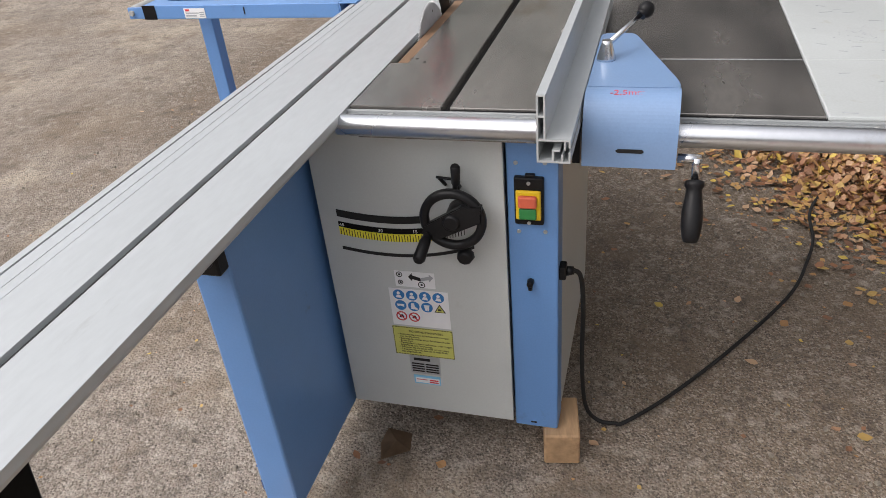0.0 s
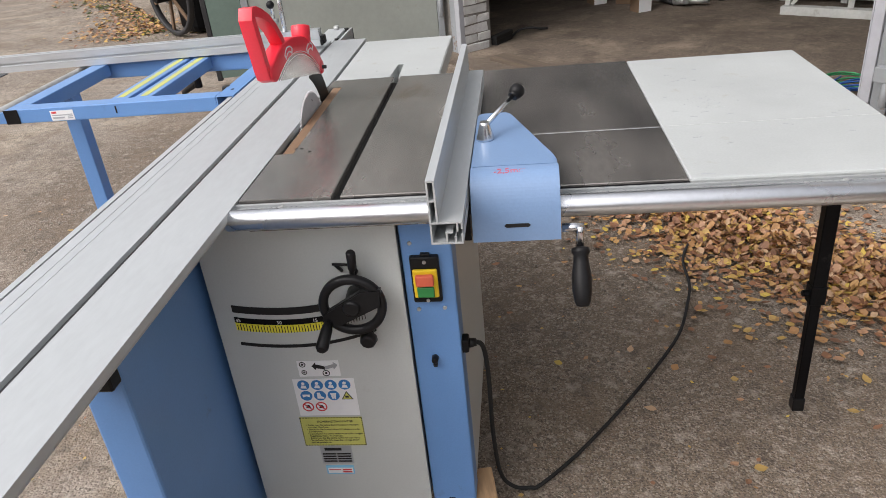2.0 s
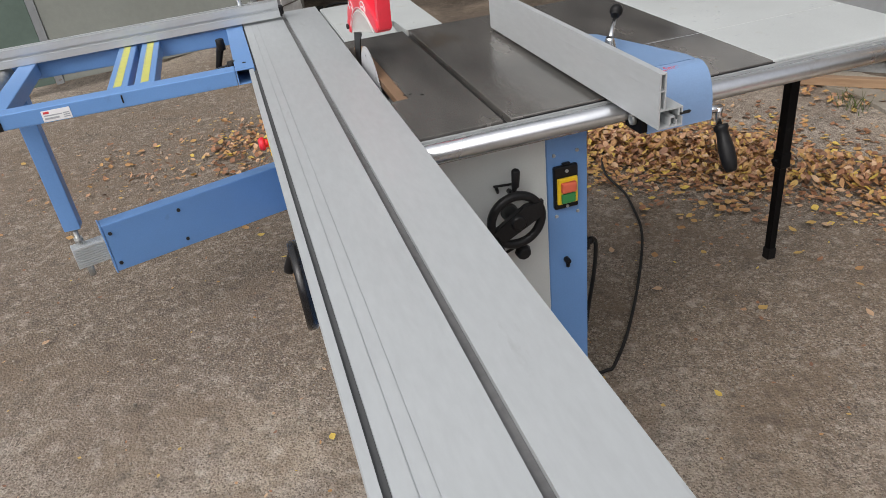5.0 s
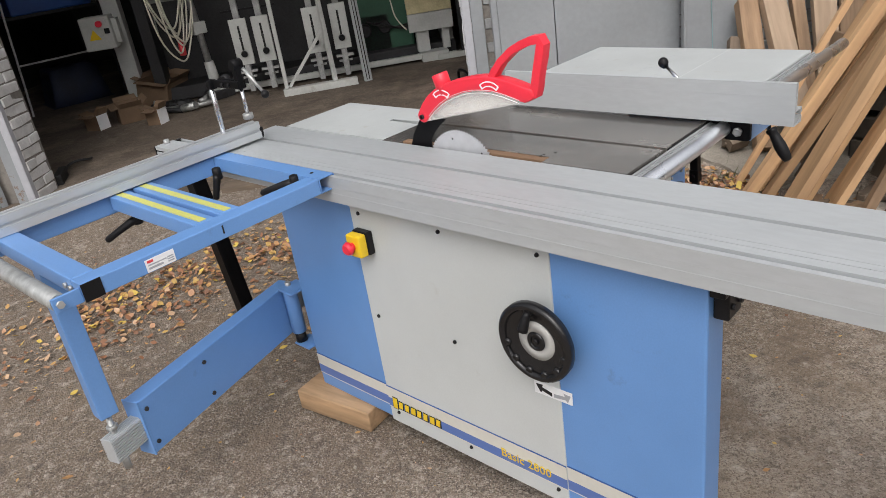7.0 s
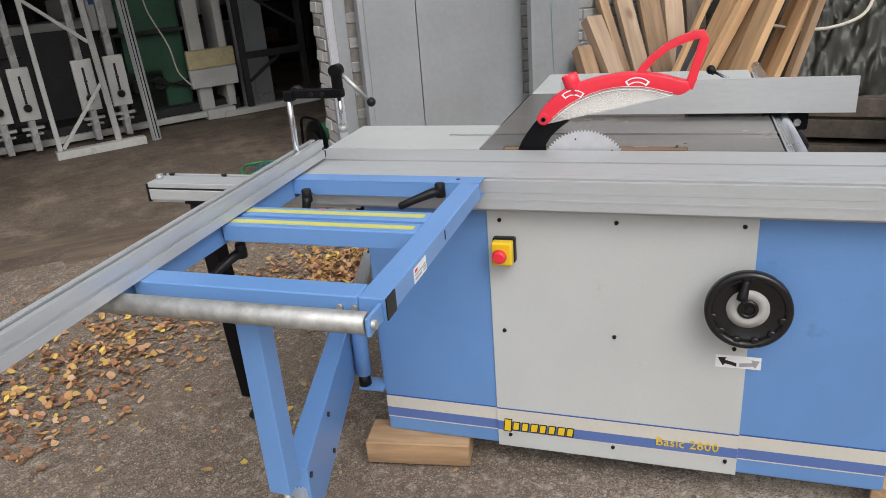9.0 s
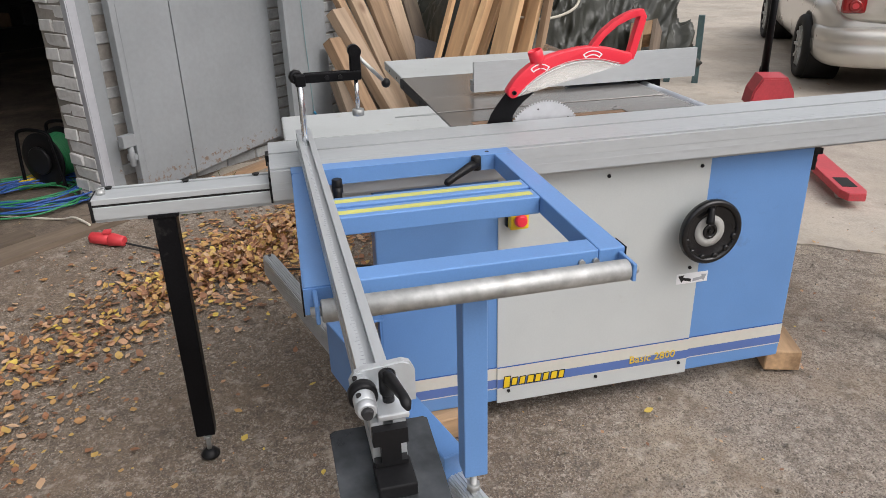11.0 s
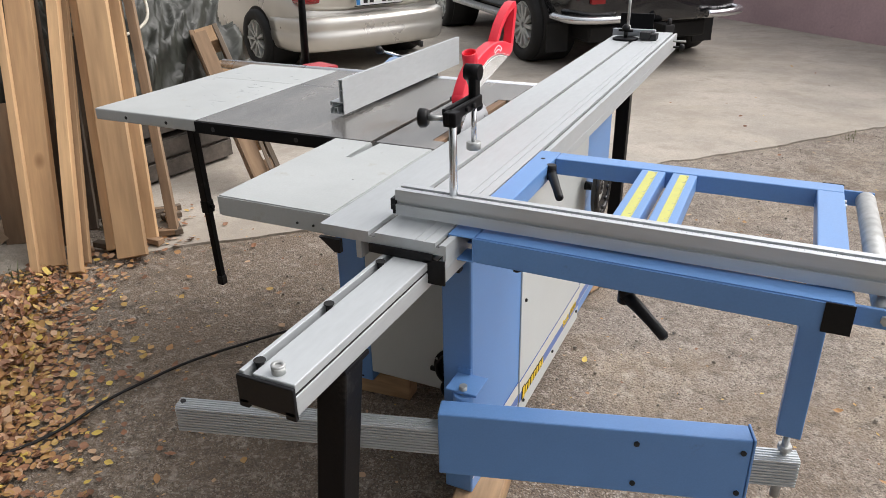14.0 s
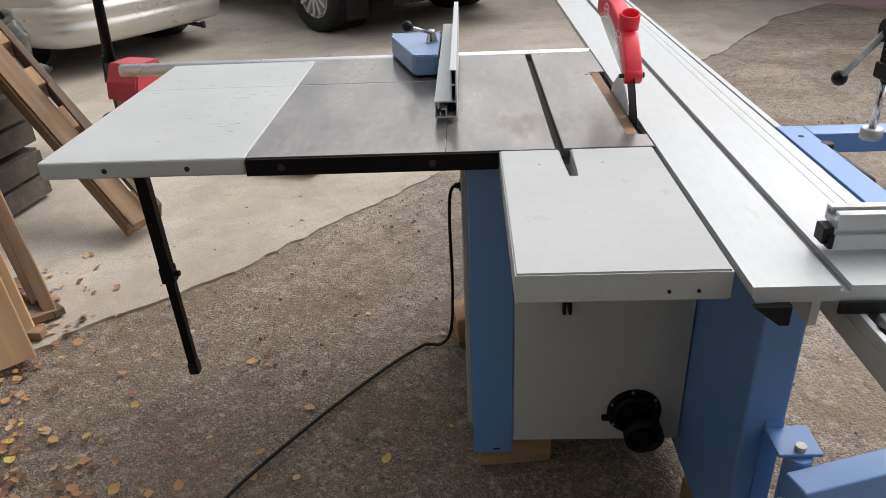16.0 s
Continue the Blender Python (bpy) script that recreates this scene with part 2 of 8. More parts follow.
PINE = material("pine_plank", (0.58, 0.358, 0.188), 0.72, vary=0.18, grain=42, blotch=9, stretch=(0.10, 1, 1), bump=0.18, second=(0.67, 0.43, 0.225), random_tone=0.35, spots=0.05, spot_colour=(0.24, 0.12, 0.05), spot_scale=7, knots=5.0)
TRESTLE_GREEN = material("worn_blue_green_paint", (0.075, 0.13, 0.135), 0.7, vary=0.25, grain=40, blotch=8, bump=0.15, spots=0.25, spot_colour=(0.12, 0.09, 0.06))
PINE_PALE = material("dry_pale_pine", (0.56, 0.40, 0.262), 0.78, vary=0.2, grain=42, blotch=9, stretch=(0.10, 1, 1), bump=0.2, second=(0.58, 0.43, 0.30), random_tone=0.4, spots=0.12, spot_colour=(0.22, 0.13, 0.08), spot_scale=7, knots=4.0)
PINE_BROWN = material("weathered_brown_pine", (0.31, 0.195, 0.115), 0.82, vary=0.25, grain=42, blotch=9, stretch=(0.12, 1, 1), bump=0.25, second=(0.42, 0.28, 0.17), random_tone=0.4, spots=0.18, spot_colour=(0.11, 0.07, 0.045), spot_scale=8)
# A darker weathered wood, with the shadow round the heap in its colour.
CRATE_WOOD = material("shade_darkened_crate_wood", (0.105, 0.088, 0.072), 0.85, vary=0.3, grain=42, blotch=8, stretch=(0.12, 1, 1), bump=0.3, random_tone=0.35, spots=0.15)
OLD_WOOD = material("weathered_wood", (0.19, 0.145, 0.105), 0.85, vary=0.3, grain=42, blotch=8, stretch=(0.12, 1, 1), bump=0.3, random_tone=0.35, spots=0.15)
OILED = material("oiled_sheet_steel", (0.10, 0.108, 0.115), 0.24, metal=0.6, vary=0.4, grain=25, blotch=14, bump=0.03, spots=0.25, spot_colour=(0.012, 0.012, 0.012), spot_scale=18)
CREAM = material("cream_stripe", (0.60, 0.585, 0.52), 0.5, vary=0.05, bump=0.02)
STRIPE_BLUE = material("stripe_blue", (0.10, 0.17, 0.42), 0.45, vary=0.05, bump=0.02)
GLASS = bpy.data.materials.new("clear_plastic")
GLASS.use_nodes = True
_b = GLASS.node_tree.nodes["Principled BSDF"]
_b.inputs["Base Color"].default_value, _b.inputs["Roughness"].default_value = (0.86, 0.85, 0.82, 1), 0.22
_b.inputs["Transmission Weight"].default_value, _b.inputs["IOR"].default_value = 0.75, 1.2
ASPHALT = ground_material("worn_asphalt", (0.079, 0.064, 0.051), (0.320, 0.268, 0.219), (0.52, 0.465, 0.395), (0.172, 0.127, 0.089), sand=(0.45, 0.378, 0.29), stain=((-0.25, 2.6, 0.0, 2.0, (0.160, 0.120, 0.086)), (1.35, 0.35, 0.0, 0.75, (0.205, 0.158, 0.115))))
CONCRETE = ground_material("dusty_concrete", (0.27, 0.245, 0.21), (0.455, 0.41, 0.35), (0.48, 0.44, 0.385), (0.325, 0.285, 0.235), scale=0.8, sand=(0.46, 0.41, 0.34), speck=0.35)
CONCRETE_DAMP = ground_material("damp_mossy_concrete", (0.15, 0.13, 0.105), (0.30, 0.27, 0.225), (0.36, 0.33, 0.28), (0.19, 0.165, 0.125), scale=0.8, sand=(0.32, 0.285, 0.235), speck=0.4)
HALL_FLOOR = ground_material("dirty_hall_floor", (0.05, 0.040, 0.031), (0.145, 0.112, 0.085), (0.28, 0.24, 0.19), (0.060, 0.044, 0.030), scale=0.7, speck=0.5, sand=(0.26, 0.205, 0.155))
BRICK = material("white_painted_brick", (0.70, 0.70, 0.69), 0.8, vary=0.12, grain=50, blotch=12, bump=0.6, random_tone=0.2, spots=0.15, spot_colour=(0.33, 0.28, 0.23))
BRICK_GREY = material("grey_painted_brick", (0.42, 0.43, 0.43), 0.8, vary=0.15, grain=50, blotch=12, bump=0.6, random_tone=0.25, spots=0.18, spot_colour=(0.16, 0.14, 0.12))
MORTAR = material("dirty_mortar", (0.27, 0.25, 0.225), 0.95, vary=0.25, grain=40, bump=0.5)
RUST_BROWN = material("rusty_cast_iron", (0.16, 0.10, 0.06), 0.85, vary=0.3, grain=40, bump=0.2)
CORD_PALE = material("faded_teal_cord", (0.22, 0.36, 0.38), 0.7, vary=0.1)
POST_GREY = material("pale_lavender_post_paint", (0.40, 0.41, 0.44), 0.55, vary=0.09, grain=30, blotch=2.5, bump=0.08, spots=0.15, spot_colour=(0.30, 0.27, 0.23), spot_scale=5)
DOOR_GREY = material("grey_sheet_steel", (0.268, 0.286, 0.298), 0.5, vary=0.09, grain=30, blotch=1.6, bump=0.08, spots=0.12, spot_colour=(0.33, 0.31, 0.28), spot_scale=4, rust=True)
DOOR_OLIVE = material("grey_green_sheet_steel", (0.27, 0.29, 0.265), 0.5, vary=0.08, grain=30, blotch=1.6, bump=0.06, spots=0.06, spot_colour=(0.2, 0.17, 0.13))
DARK_STEEL = material("dark_steel", (0.035, 0.035, 0.037), 0.6, metal=0.3, vary=0.3, bump=0.15)
# Base colour lowered so that it holds part of the hall's darkness.
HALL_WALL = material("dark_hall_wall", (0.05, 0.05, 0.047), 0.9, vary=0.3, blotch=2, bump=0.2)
WORN_STEEL = material("worn_painted_steel", (0.36, 0.365, 0.36), 0.6, vary=0.25, grain=60, blotch=14, bump=0.2, spots=0.4, spot_colour=(0.10, 0.085, 0.07), spot_scale=16)
PALE_STEEL = material("pale_painted_steel", (0.48, 0.49, 0.47), 0.5, vary=0.12, bump=0.1, spots=0.2, spot_colour=(0.2, 0.18, 0.15))
PLUM_WALL = material("plum_plaster", (0.55, 0.395, 0.41), 0.85, vary=0.12, grain=30, blotch=1.2, bump=0.2, spots=0.1, spot_colour=(0.2, 0.15, 0.14))
CAR_SILVER = material("silver_car_paint", (0.62, 0.60, 0.55), 0.3, metal=0.5, vary=0.04, grain=400, bump=0, coat=0.8)
CAR_BLACK = material("black_car_paint", (0.012, 0.013, 0.016), 0.25, vary=0.1, grain=400, bump=0, coat=0.9)
CAR_GLASS = material("dark_car_glass", (0.02, 0.022, 0.024), 0.08, vary=0.1, bump=0, coat=0.5)
LENS_RED = material("red_lamp_lens", (0.27, 0.010, 0.012), 0.15, vary=0.1, bump=0, coat=0.8)
TARP = material("dark_green_tarpaulin", (0.044, 0.047, 0.038), 0.44, vary=0.35, grain=26, blotch=6, bump=0.5, spots=0.1, spot_colour=(0.10, 0.098, 0.085))
CARD = material("cardboard", (0.20, 0.13, 0.08), 0.85, vary=0.15, bump=0.1)
BLUE_CORD = material("blue_cord", (0.04, 0.28, 0.50), 0.6, vary=0.15)
GREEN_HOSE = material("green_cable", (0.03, 0.24, 0.09), 0.5, vary=0.15)
BLUE_HOSE = material("blue_cable", (0.03, 0.10, 0.35), 0.5, vary=0.15)
PALE_CABLE = material("pale_cable", (0.6, 0.57, 0.48), 0.6, vary=0.15)
GRASS = material("grass_blade", (0.09, 0.12, 0.03), 0.8, vary=0.3, bump=0)
MOSS = material("green_moss", (0.065, 0.085, 0.022), 0.95, vary=0.3, grain=60, bump=0.6)


def leaf_material():
    m = bpy.data.materials.new("fallen_birch_leaf")
    m.use_nodes = True
    n, l = m.node_tree.nodes, m.node_tree.links
    geo = n.new("ShaderNodeNewGeometry")
    r = n.new("ShaderNodeValToRGB")
    r.color_ramp.interpolation = "CONSTANT"
    tones = [(0.0, (0.40, 0.215, 0.085)), (0.15, (0.29, 0.135, 0.068)), (0.30, (0.45, 0.265, 0.095)), (0.43, (0.24, 0.115, 0.06)), (0.54, (0.48, 0.315, 0.095)),
             (0.64, (0.44, 0.25, 0.14)), (0.75, (0.18, 0.088, 0.048)), (0.85, (0.50, 0.33, 0.20)), (0.95, (0.58, 0.42, 0.085))]
    while len(r.color_ramp.elements) < len(tones):
        r.color_ramp.elements.new(0.5)
    for e, (p, c) in zip(r.color_ramp.elements, tones):
        e.position, e.color = p, (*c, 1)
    l.new(geo.outputs["Random Per Island"], r.inputs["Fac"])
    l.new(r.outputs["Color"], n["Principled BSDF"].inputs["Base Color"])
    n["Principled BSDF"].inputs["Roughness"].default_value = 0.6
    return m


LEAF = leaf_material()


# ---- building tools ----
class Shape:
    """A mesh under construction."""

    def __init__(self):
        self.bm = bmesh.new()

    def _fresh(self, before):
        return [v for v in self.bm.verts if v.index == -1 or v not in before]

    def add(self, verts, faces, m=None):
        vs = [self.bm.verts.new(m @ Vector(v) if m else v) for v in verts]
        fs = []
        for f in faces:
            try:
                fs.append(self.bm.faces.new([vs[i] for i in f]))
            except ValueError:
                pass
        return vs, fs

    def box(self, x0, x1, y0, y1, z0, z1, bevel=0.0, m=None, seg=2):
        v = [(x0, y0, z0), (x1, y0, z0), (x1, y1, z0), (x0, y1, z0), (x0, y0, z1), (x1, y0, z1), (x1, y1, z1), (x0, y1, z1)]
        f = [(3, 2, 1, 0), (4, 5, 6, 7), (0, 1, 5, 4), (1, 2, 6, 5), (2, 3, 7, 6), (3, 0, 4, 7)]
        vs, fs = self.add(v, f, m)
        if bevel:
            bevel = min(bevel, 0.45 * min(abs(x1 - x0), abs(y1 - y0), abs(z1 - z0)))
            bmesh.ops.bevel(self.bm, geom=list({e for g in fs for e in g.edges}), offset=bevel, segments=seg, profile=0.5, affect="EDGES")
        return self

    def bar(self, a, b, w, h, bevel=0.0, up=(0, 0, 1)):
        """A square bar from a to b, w wide and h high."""
        a, b = Vector(a), Vector(b)
        z = (b - a)
        x = Vector(up).cross(z)
        x = x.normalized() if x.length > 1e-6 else Vector((1, 0, 0))
        y = z.normalized().cross(x)
        m = Matrix((x, y, z.normalized())).transposed().to_4x4()
        m.translation = a
        return self.box(-w / 2, w / 2, -h / 2, h / 2, 0, z.length, bevel, m)

    def rod(self, a, b, r, r2=None, seg=20, caps=True, rim=0.0):
        a, b = Vector(a), Vector(b)
        r2 = r if r2 is None else r2
        rings = [(a, r), (b, r2)]
        if rim:
            d = (b - a).normalized() * rim
            rings = [(a, r - rim), (a + d, r), (b - d, r2), (b, r2 - rim)]
        return self.rings(rings, seg, caps)

    def rings(self, rings, seg=20, caps=True, axis=None):
        """A round body through (centre, radius) rings."""
        d = Vector(axis) if axis else (rings[-1][0] - rings[0][0])
        d = Vector(d).normalized()
        x = d.orthogonal().normalized()
        y = d.cross(x)
        rows = []
        for c, r in rings:
            rows.append([self.bm.verts.new(Vector(c) + r * (math.cos(t) * x + math.sin(t) * y)) for t in (2 * math.pi * k / seg for k in range(seg))])
        for p, q in zip(rows, rows[1:]):
            for k in range(seg):
                f = self.bm.faces.new((p[k], p[(k + 1) % seg], q[(k + 1) % seg], q[k]))
                f.smooth = True
        if caps:
            self.bm.faces.new(rows[0][::-1])
            self.bm.faces.new(rows[-1])
        return self

    def ball(self, c, r, seg=16):
        n = 8
        return self.rings([(Vector(c) + Vector((0, 0, -r * math.cos(math.pi * k / n))), max(1e-4, r * math.sin(math.pi * k / n))) for k in range(n + 1)], seg, True, (0, 0, 1))

    def tube(self, points, r, seg=8, smooth=6):
        """A round cord along points."""
        pts = [Vector(p) for p in points]
        path = []
        for i in range(len(pts) - 1):
            p0, p1, p2, p3 = pts[max(i - 1, 0)], pts[i], pts[i + 1], pts[min(i + 2, len(pts) - 1)]
            for k in range(smooth):
                t = k / smooth
                path.append(0.5 * ((2 * p1) + (p2 - p0) * t + (2 * p0 - 5 * p1 + 4 * p2 - p3) * t * t + (3 * p1 - p0 - 3 * p2 + p3) * t**3))
        path.append(pts[-1])
        rows, x = [], None
        for i, p in enumerate(path):
            d = (path[min(i + 1, len(path) - 1)] - path[max(i - 1, 0)]).normalized()
            x = d.orthogonal().normalized() if x is None else (x - d * x.dot(d)).normalized()
            y = d.cross(x)
            rows.append([self.bm.verts.new(p + r * (math.cos(a) * x + math.sin(a) * y)) for a in (2 * math.pi * k / seg for k in range(seg))])
        for p, q in zip(rows, rows[1:]):
            for k in range(seg):
                self.bm.faces.new((p[k], p[(k + 1) % seg], q[(k + 1) % seg], q[k])).smooth = True
        self.bm.faces.new(rows[0][::-1])
        self.bm.faces.new(rows[-1])
        return self

    def prism(self, outline, a, b, m=None, bevel=0.0):
        """A flat outline (u, v) swept from a to b along w; m maps (u, v, w) into place."""
        n = len(outline)
        v = [(u, w, a) for u, w in outline] + [(u, w, b) for u, w in outline]
        f = [tuple(range(n))[::-1], tuple(range(n, 2 * n))] + [(k, (k + 1) % n, n + (k + 1) % n, n + k) for k in range(n)]
        vs, fs = self.add(v, f, m)
        if bevel:
            bmesh.ops.bevel(self.bm, geom=list({e for g in fs[:2] for e in g.edges}), offset=bevel, segments=2, affect="EDGES")
        return self

    def ring_band(self, c, axis, r0, r1, h, seg=40, bevel=0.0):
        """A flat ring with a hole, h thick along axis."""
        c, d = Vector(c), Vector(axis).normalized()
        x = d.orthogonal().normalized()
        y = d.cross(x)
        loops = [(r0, 0), (r1, 0), (r1, h), (r0, h)]
        if bevel:
            loops = [(r0, bevel), (r0 + bevel, 0), (r1 - bevel, 0), (r1, bevel), (r1, h - bevel), (r1 - bevel, h), (r0 + bevel, h), (r0, h - bevel)]
        rows = [[self.bm.verts.new(c + d * w + r * (math.cos(t) * x + math.sin(t) * y)) for t in (2 * math.pi * k / seg for k in range(seg))] for r, w in loops]
        for i in range(len(rows)):
            p, q = rows[i], rows[(i + 1) % len(rows)]
            for k in range(seg):
                self.bm.faces.new((p[k], p[(k + 1) % seg], q[(k + 1) % seg], q[k])).smooth = True
        return self


XZ = Matrix(((1, 0, 0, 0), (0, 0, 1, 0), (0, 1, 0, 0), (0, 0, 0, 1)))   # (u, v, w) -> (u, w, v)
YZ = Matrix(((0, 0, 1, 0), (1, 0, 0, 0), (0, 1, 0, 0), (0, 0, 0, 1)))   # (u, v, w) -> (w, u, v)


def part(name, shape, mat, parent=None, label=""):
    """Links a shape as one mesh object under a thing or a part."""
    me = bpy.data.meshes.new(name)
    bmesh.ops.recalc_face_normals(shape.bm, faces=shape.bm.faces)
    shape.bm.to_mesh(me)
    shape.bm.free()
    me.materials.append(mat)
    ob = new(name, me)
    ob.parent = parent
    if label:
        tagged(ob, label)
    return ob


def rounded(ob, width, seg=3):
    """Rounds the edges of a moulded part."""
    bv = ob.modifiers.new("round", "BEVEL")
    bv.width, bv.segments, bv.limit_method, bv.angle_limit = width, seg, "ANGLE", radians(40)
    for p in ob.data.polygons:
        p.use_smooth = True
    return ob


def thing(name, label, category, m=None, group="", kind=""):
    ob = new(name)
    ob.empty_display_size = 0.1
    if m is not None:
        ob.matrix_world = m
    return tagged(ob, label, category, group, kind)


def piece(name, mesh, parent, m):
    """One more object on a shared mesh."""
    ob = new(name, mesh)
    ob.parent = parent
    ob.matrix_basis = m
    return ob


def mesh_of(name, shape, mat):
    me = bpy.data.meshes.new(name)
    bmesh.ops.recalc_face_normals(shape.bm, faces=shape.bm.faces)
    shape.bm.to_mesh(me)
    shape.bm.free()
    me.materials.append(mat)
    return me


def lettering(name, text, size, mat, parent, m, depth=0.0004):
    """Raised letters in the built-in font, as a mesh."""
    cu = bpy.data.curves.new(name, "FONT")
    cu.body, cu.size, cu.extrude, cu.resolution_u = text, size, depth, 2
    tmp = bpy.data.objects.new(name, cu)
    scene.collection.objects.link(tmp)
    bpy.context.view_layer.update()
    me = bpy.data.meshes.new_from_object(tmp)
    bpy.data.objects.remove(tmp)
    me.materials.clear()
    me.materials.append(mat)
    ob = new(name, me)
    ob.parent = parent
    ob.matrix_basis = m
    return ob


# The building's wall frame: s along the wall, i inward from the yard, z up.
def plan(dx, dy, turn, across, up=1.0):
    """A pose on the ground with a scale in plan and one in height."""
    return Matrix.Translation((dx, dy, 0)) @ Matrix.Rotation(radians(turn), 4, "Z") @ Matrix.Diagonal((across, across, up, 1))


WALL = Matrix(((0.66, 0.7513, 0, 2.43), (-0.7513, 0.66, 0, 1.8555), (0, 0, 1, 0.08), (0, 0, 0, 1)))
YARD = Matrix(((1.0228, -0.003, 0, 0.003), (0.02, 1.0076, 0, -0.025), (0, 0, 1, 0), (0, 0, 0, 1)))
HALL = Matrix.Translation((0, 0, 0.08))
BESIDE = plan(0.049, -0.181, 0.77, 1.0557, 1.088)
TIMBER = plan(0.022, -0.0925, 1.15, 1.048, 1.025)


def rise(x, y):
    """The yard climbs a hand's breadth towards the hall threshold."""
    s, i = (x - 2.43) * 0.66 - (y - 1.8555) * 0.7513, (x - 2.43) * 0.7513 + (y - 1.8555) * 0.66
    f = min(1.0, max(0.0, (i + 1.1)))
    return 0.085 * f * f * (3 - 2 * f) * min(1.0, max(0.0, (2.6 - s) / 0.8)) * min(1.0, max(0.0, (s + 5.6) / 1.2))


def settle(build, m):
    """Builds a cluster in its own plan and sets its things down at m."""
    known = set(scene.objects)
    build()
    for ob in [o for o in scene.objects if o not in known and o.parent is None]:
        ob.matrix_basis = m @ ob.matrix_basis


# ---- the setting ----
def ground_sheet():
    """Asphalt yard to the horizon, gently uneven near the machine."""
    s = Shape()
    xs = [-400, -60, -20] + [-10 + 0.5 * k for k in range(15)] + [-2.5 + 0.125 * k for k in range(72)] + [6.5 + 0.5 * k for k in range(8)] + [20, 60, 400]
    rows = []
    for y in xs:
        row = []
        for x in xs:
            z = 0.012 * noise.noise(Vector((x * 0.7, y * 0.7, 3))) - 0.004 if abs(x) < 10 and abs(y) < 10 else -0.006
            h = rise(x, y)
            inside = 0.7513 * (x - 2.43) + 0.66 * (y - 1.8555) > 0.12
            row.append(s.bm.verts.new((x, y, z * (1 - 9 * h) - 0.004 + h - (0.03 if inside else 0.0))))
        rows.append(row)
    for a, b in zip(rows, rows[1:]):
        for k in range(len(a) - 1):
            s.bm.faces.new((a[k], a[k + 1], b[k + 1], b[k])).smooth = True
    return tagged(part("ground", s, ASPHALT), "worn grey-brown asphalt yard with damp patches", "ground", kind="structure")


ground_sheet()


def slab(name, outline, z, mat, label, seed, rough_edge=0.05):
    """A thin slab with a broken, uneven rim."""
    pts = []
    for k, (a, b) in enumerate(zip(outline, outline[1:] + outline[:1])):
        a, b = Vector(a), Vector(b)
        n = max(1, int((b - a).length / 0.05)) if (b - a).length < 9 else 1
        for j in range(n):
            p = a.lerp(b, j / n)
            w = rough_edge if n > 1 else 0
            q = Vector((p.x, p.y, seed))
            pts.append((p.x + w * noise.noise(q * 3) + 0.5 * w * noise.noise(q * 13), p.y + w * noise.noise(q * 3 + Vector((0, 0, 9))) + 0.5 * w * noise.noise(q * 13 + Vector((0, 0, 9)))))
    s = Shape()
    top = [s.bm.verts.new((x, y, z)) for x, y in pts]
    low = [s.bm.verts.new((x * 1.0, y * 1.0, -0.03)) for x, y in pts]
    s.bm.faces.new(top)
    for k in range(len(pts)):
        s.bm.faces.new((low[k], low[(k + 1) % len(pts)], top[(k + 1) % len(pts)], top[k]))
    return tagged(part(name, s, mat), label, "pavement", kind="structure")


slab("pavement", [(2.06, 0.22), (1.938, 0.105), (1.411, -0.405), (0.74, -1.23), (0.126, -1.999), (-0.779, -2.90), (-1.831, -4.085), (-2.724, -5.377), (-9.5, -11), (-9, -30), (30, -30), (30, -9), (4.4, -0.9)],
     0.005, CONCRETE, "pale dusty concrete apron with a broken edge", 1)
strip = slab("pavement_strip", [(2.62, 1.83), (2.56, 1.36), (2.50, 0.76), (2.31, 0.44), (3.4, -0.35), (3.75, 0.2), (3.25, 1.0), (2.75, 1.75)], 0.014, CONCRETE_DAMP,
             "strip of mossy concrete along the wall", 4)


def drape(ob):
    """Lays a flat slab on the rise of the yard."""
    bm = bmesh.new()
    bm.from_mesh(ob.data)
    for k in range(14):
        bmesh.ops.bisect_plane(bm, geom=bm.verts[:] + bm.edges[:] + bm.faces[:], plane_co=(2.43 - 0.12 * k * 0.7513, 1.8555 - 0.12 * k * 0.66, 0), plane_no=(0.7513, 0.66, 0))
    for k in range(6):
        bmesh.ops.bisect_plane(bm, geom=bm.verts[:] + bm.edges[:] + bm.faces[:], plane_co=(2.43 + (1.7 + 0.2 * k) * 0.66, 1.8555 - (1.7 + 0.2 * k) * 0.7513, 0), plane_no=(0.66, -0.7513, 0))
    for v in bm.verts:
        v.co.z += rise(v.co.x, v.co.y)
    bm.to_mesh(ob.data)
    bm.free()


drape(strip)


def local(name, shape, mat, m, label="", parent=None):
    ob = part(name, shape, mat, parent, label)
    ob.matrix_basis = m
    return ob


# The opening between the two reveals, and the wall's outer and inner face.
S0, S1, OUT, INN = -3.77, -0.55, 0.20, 0.49


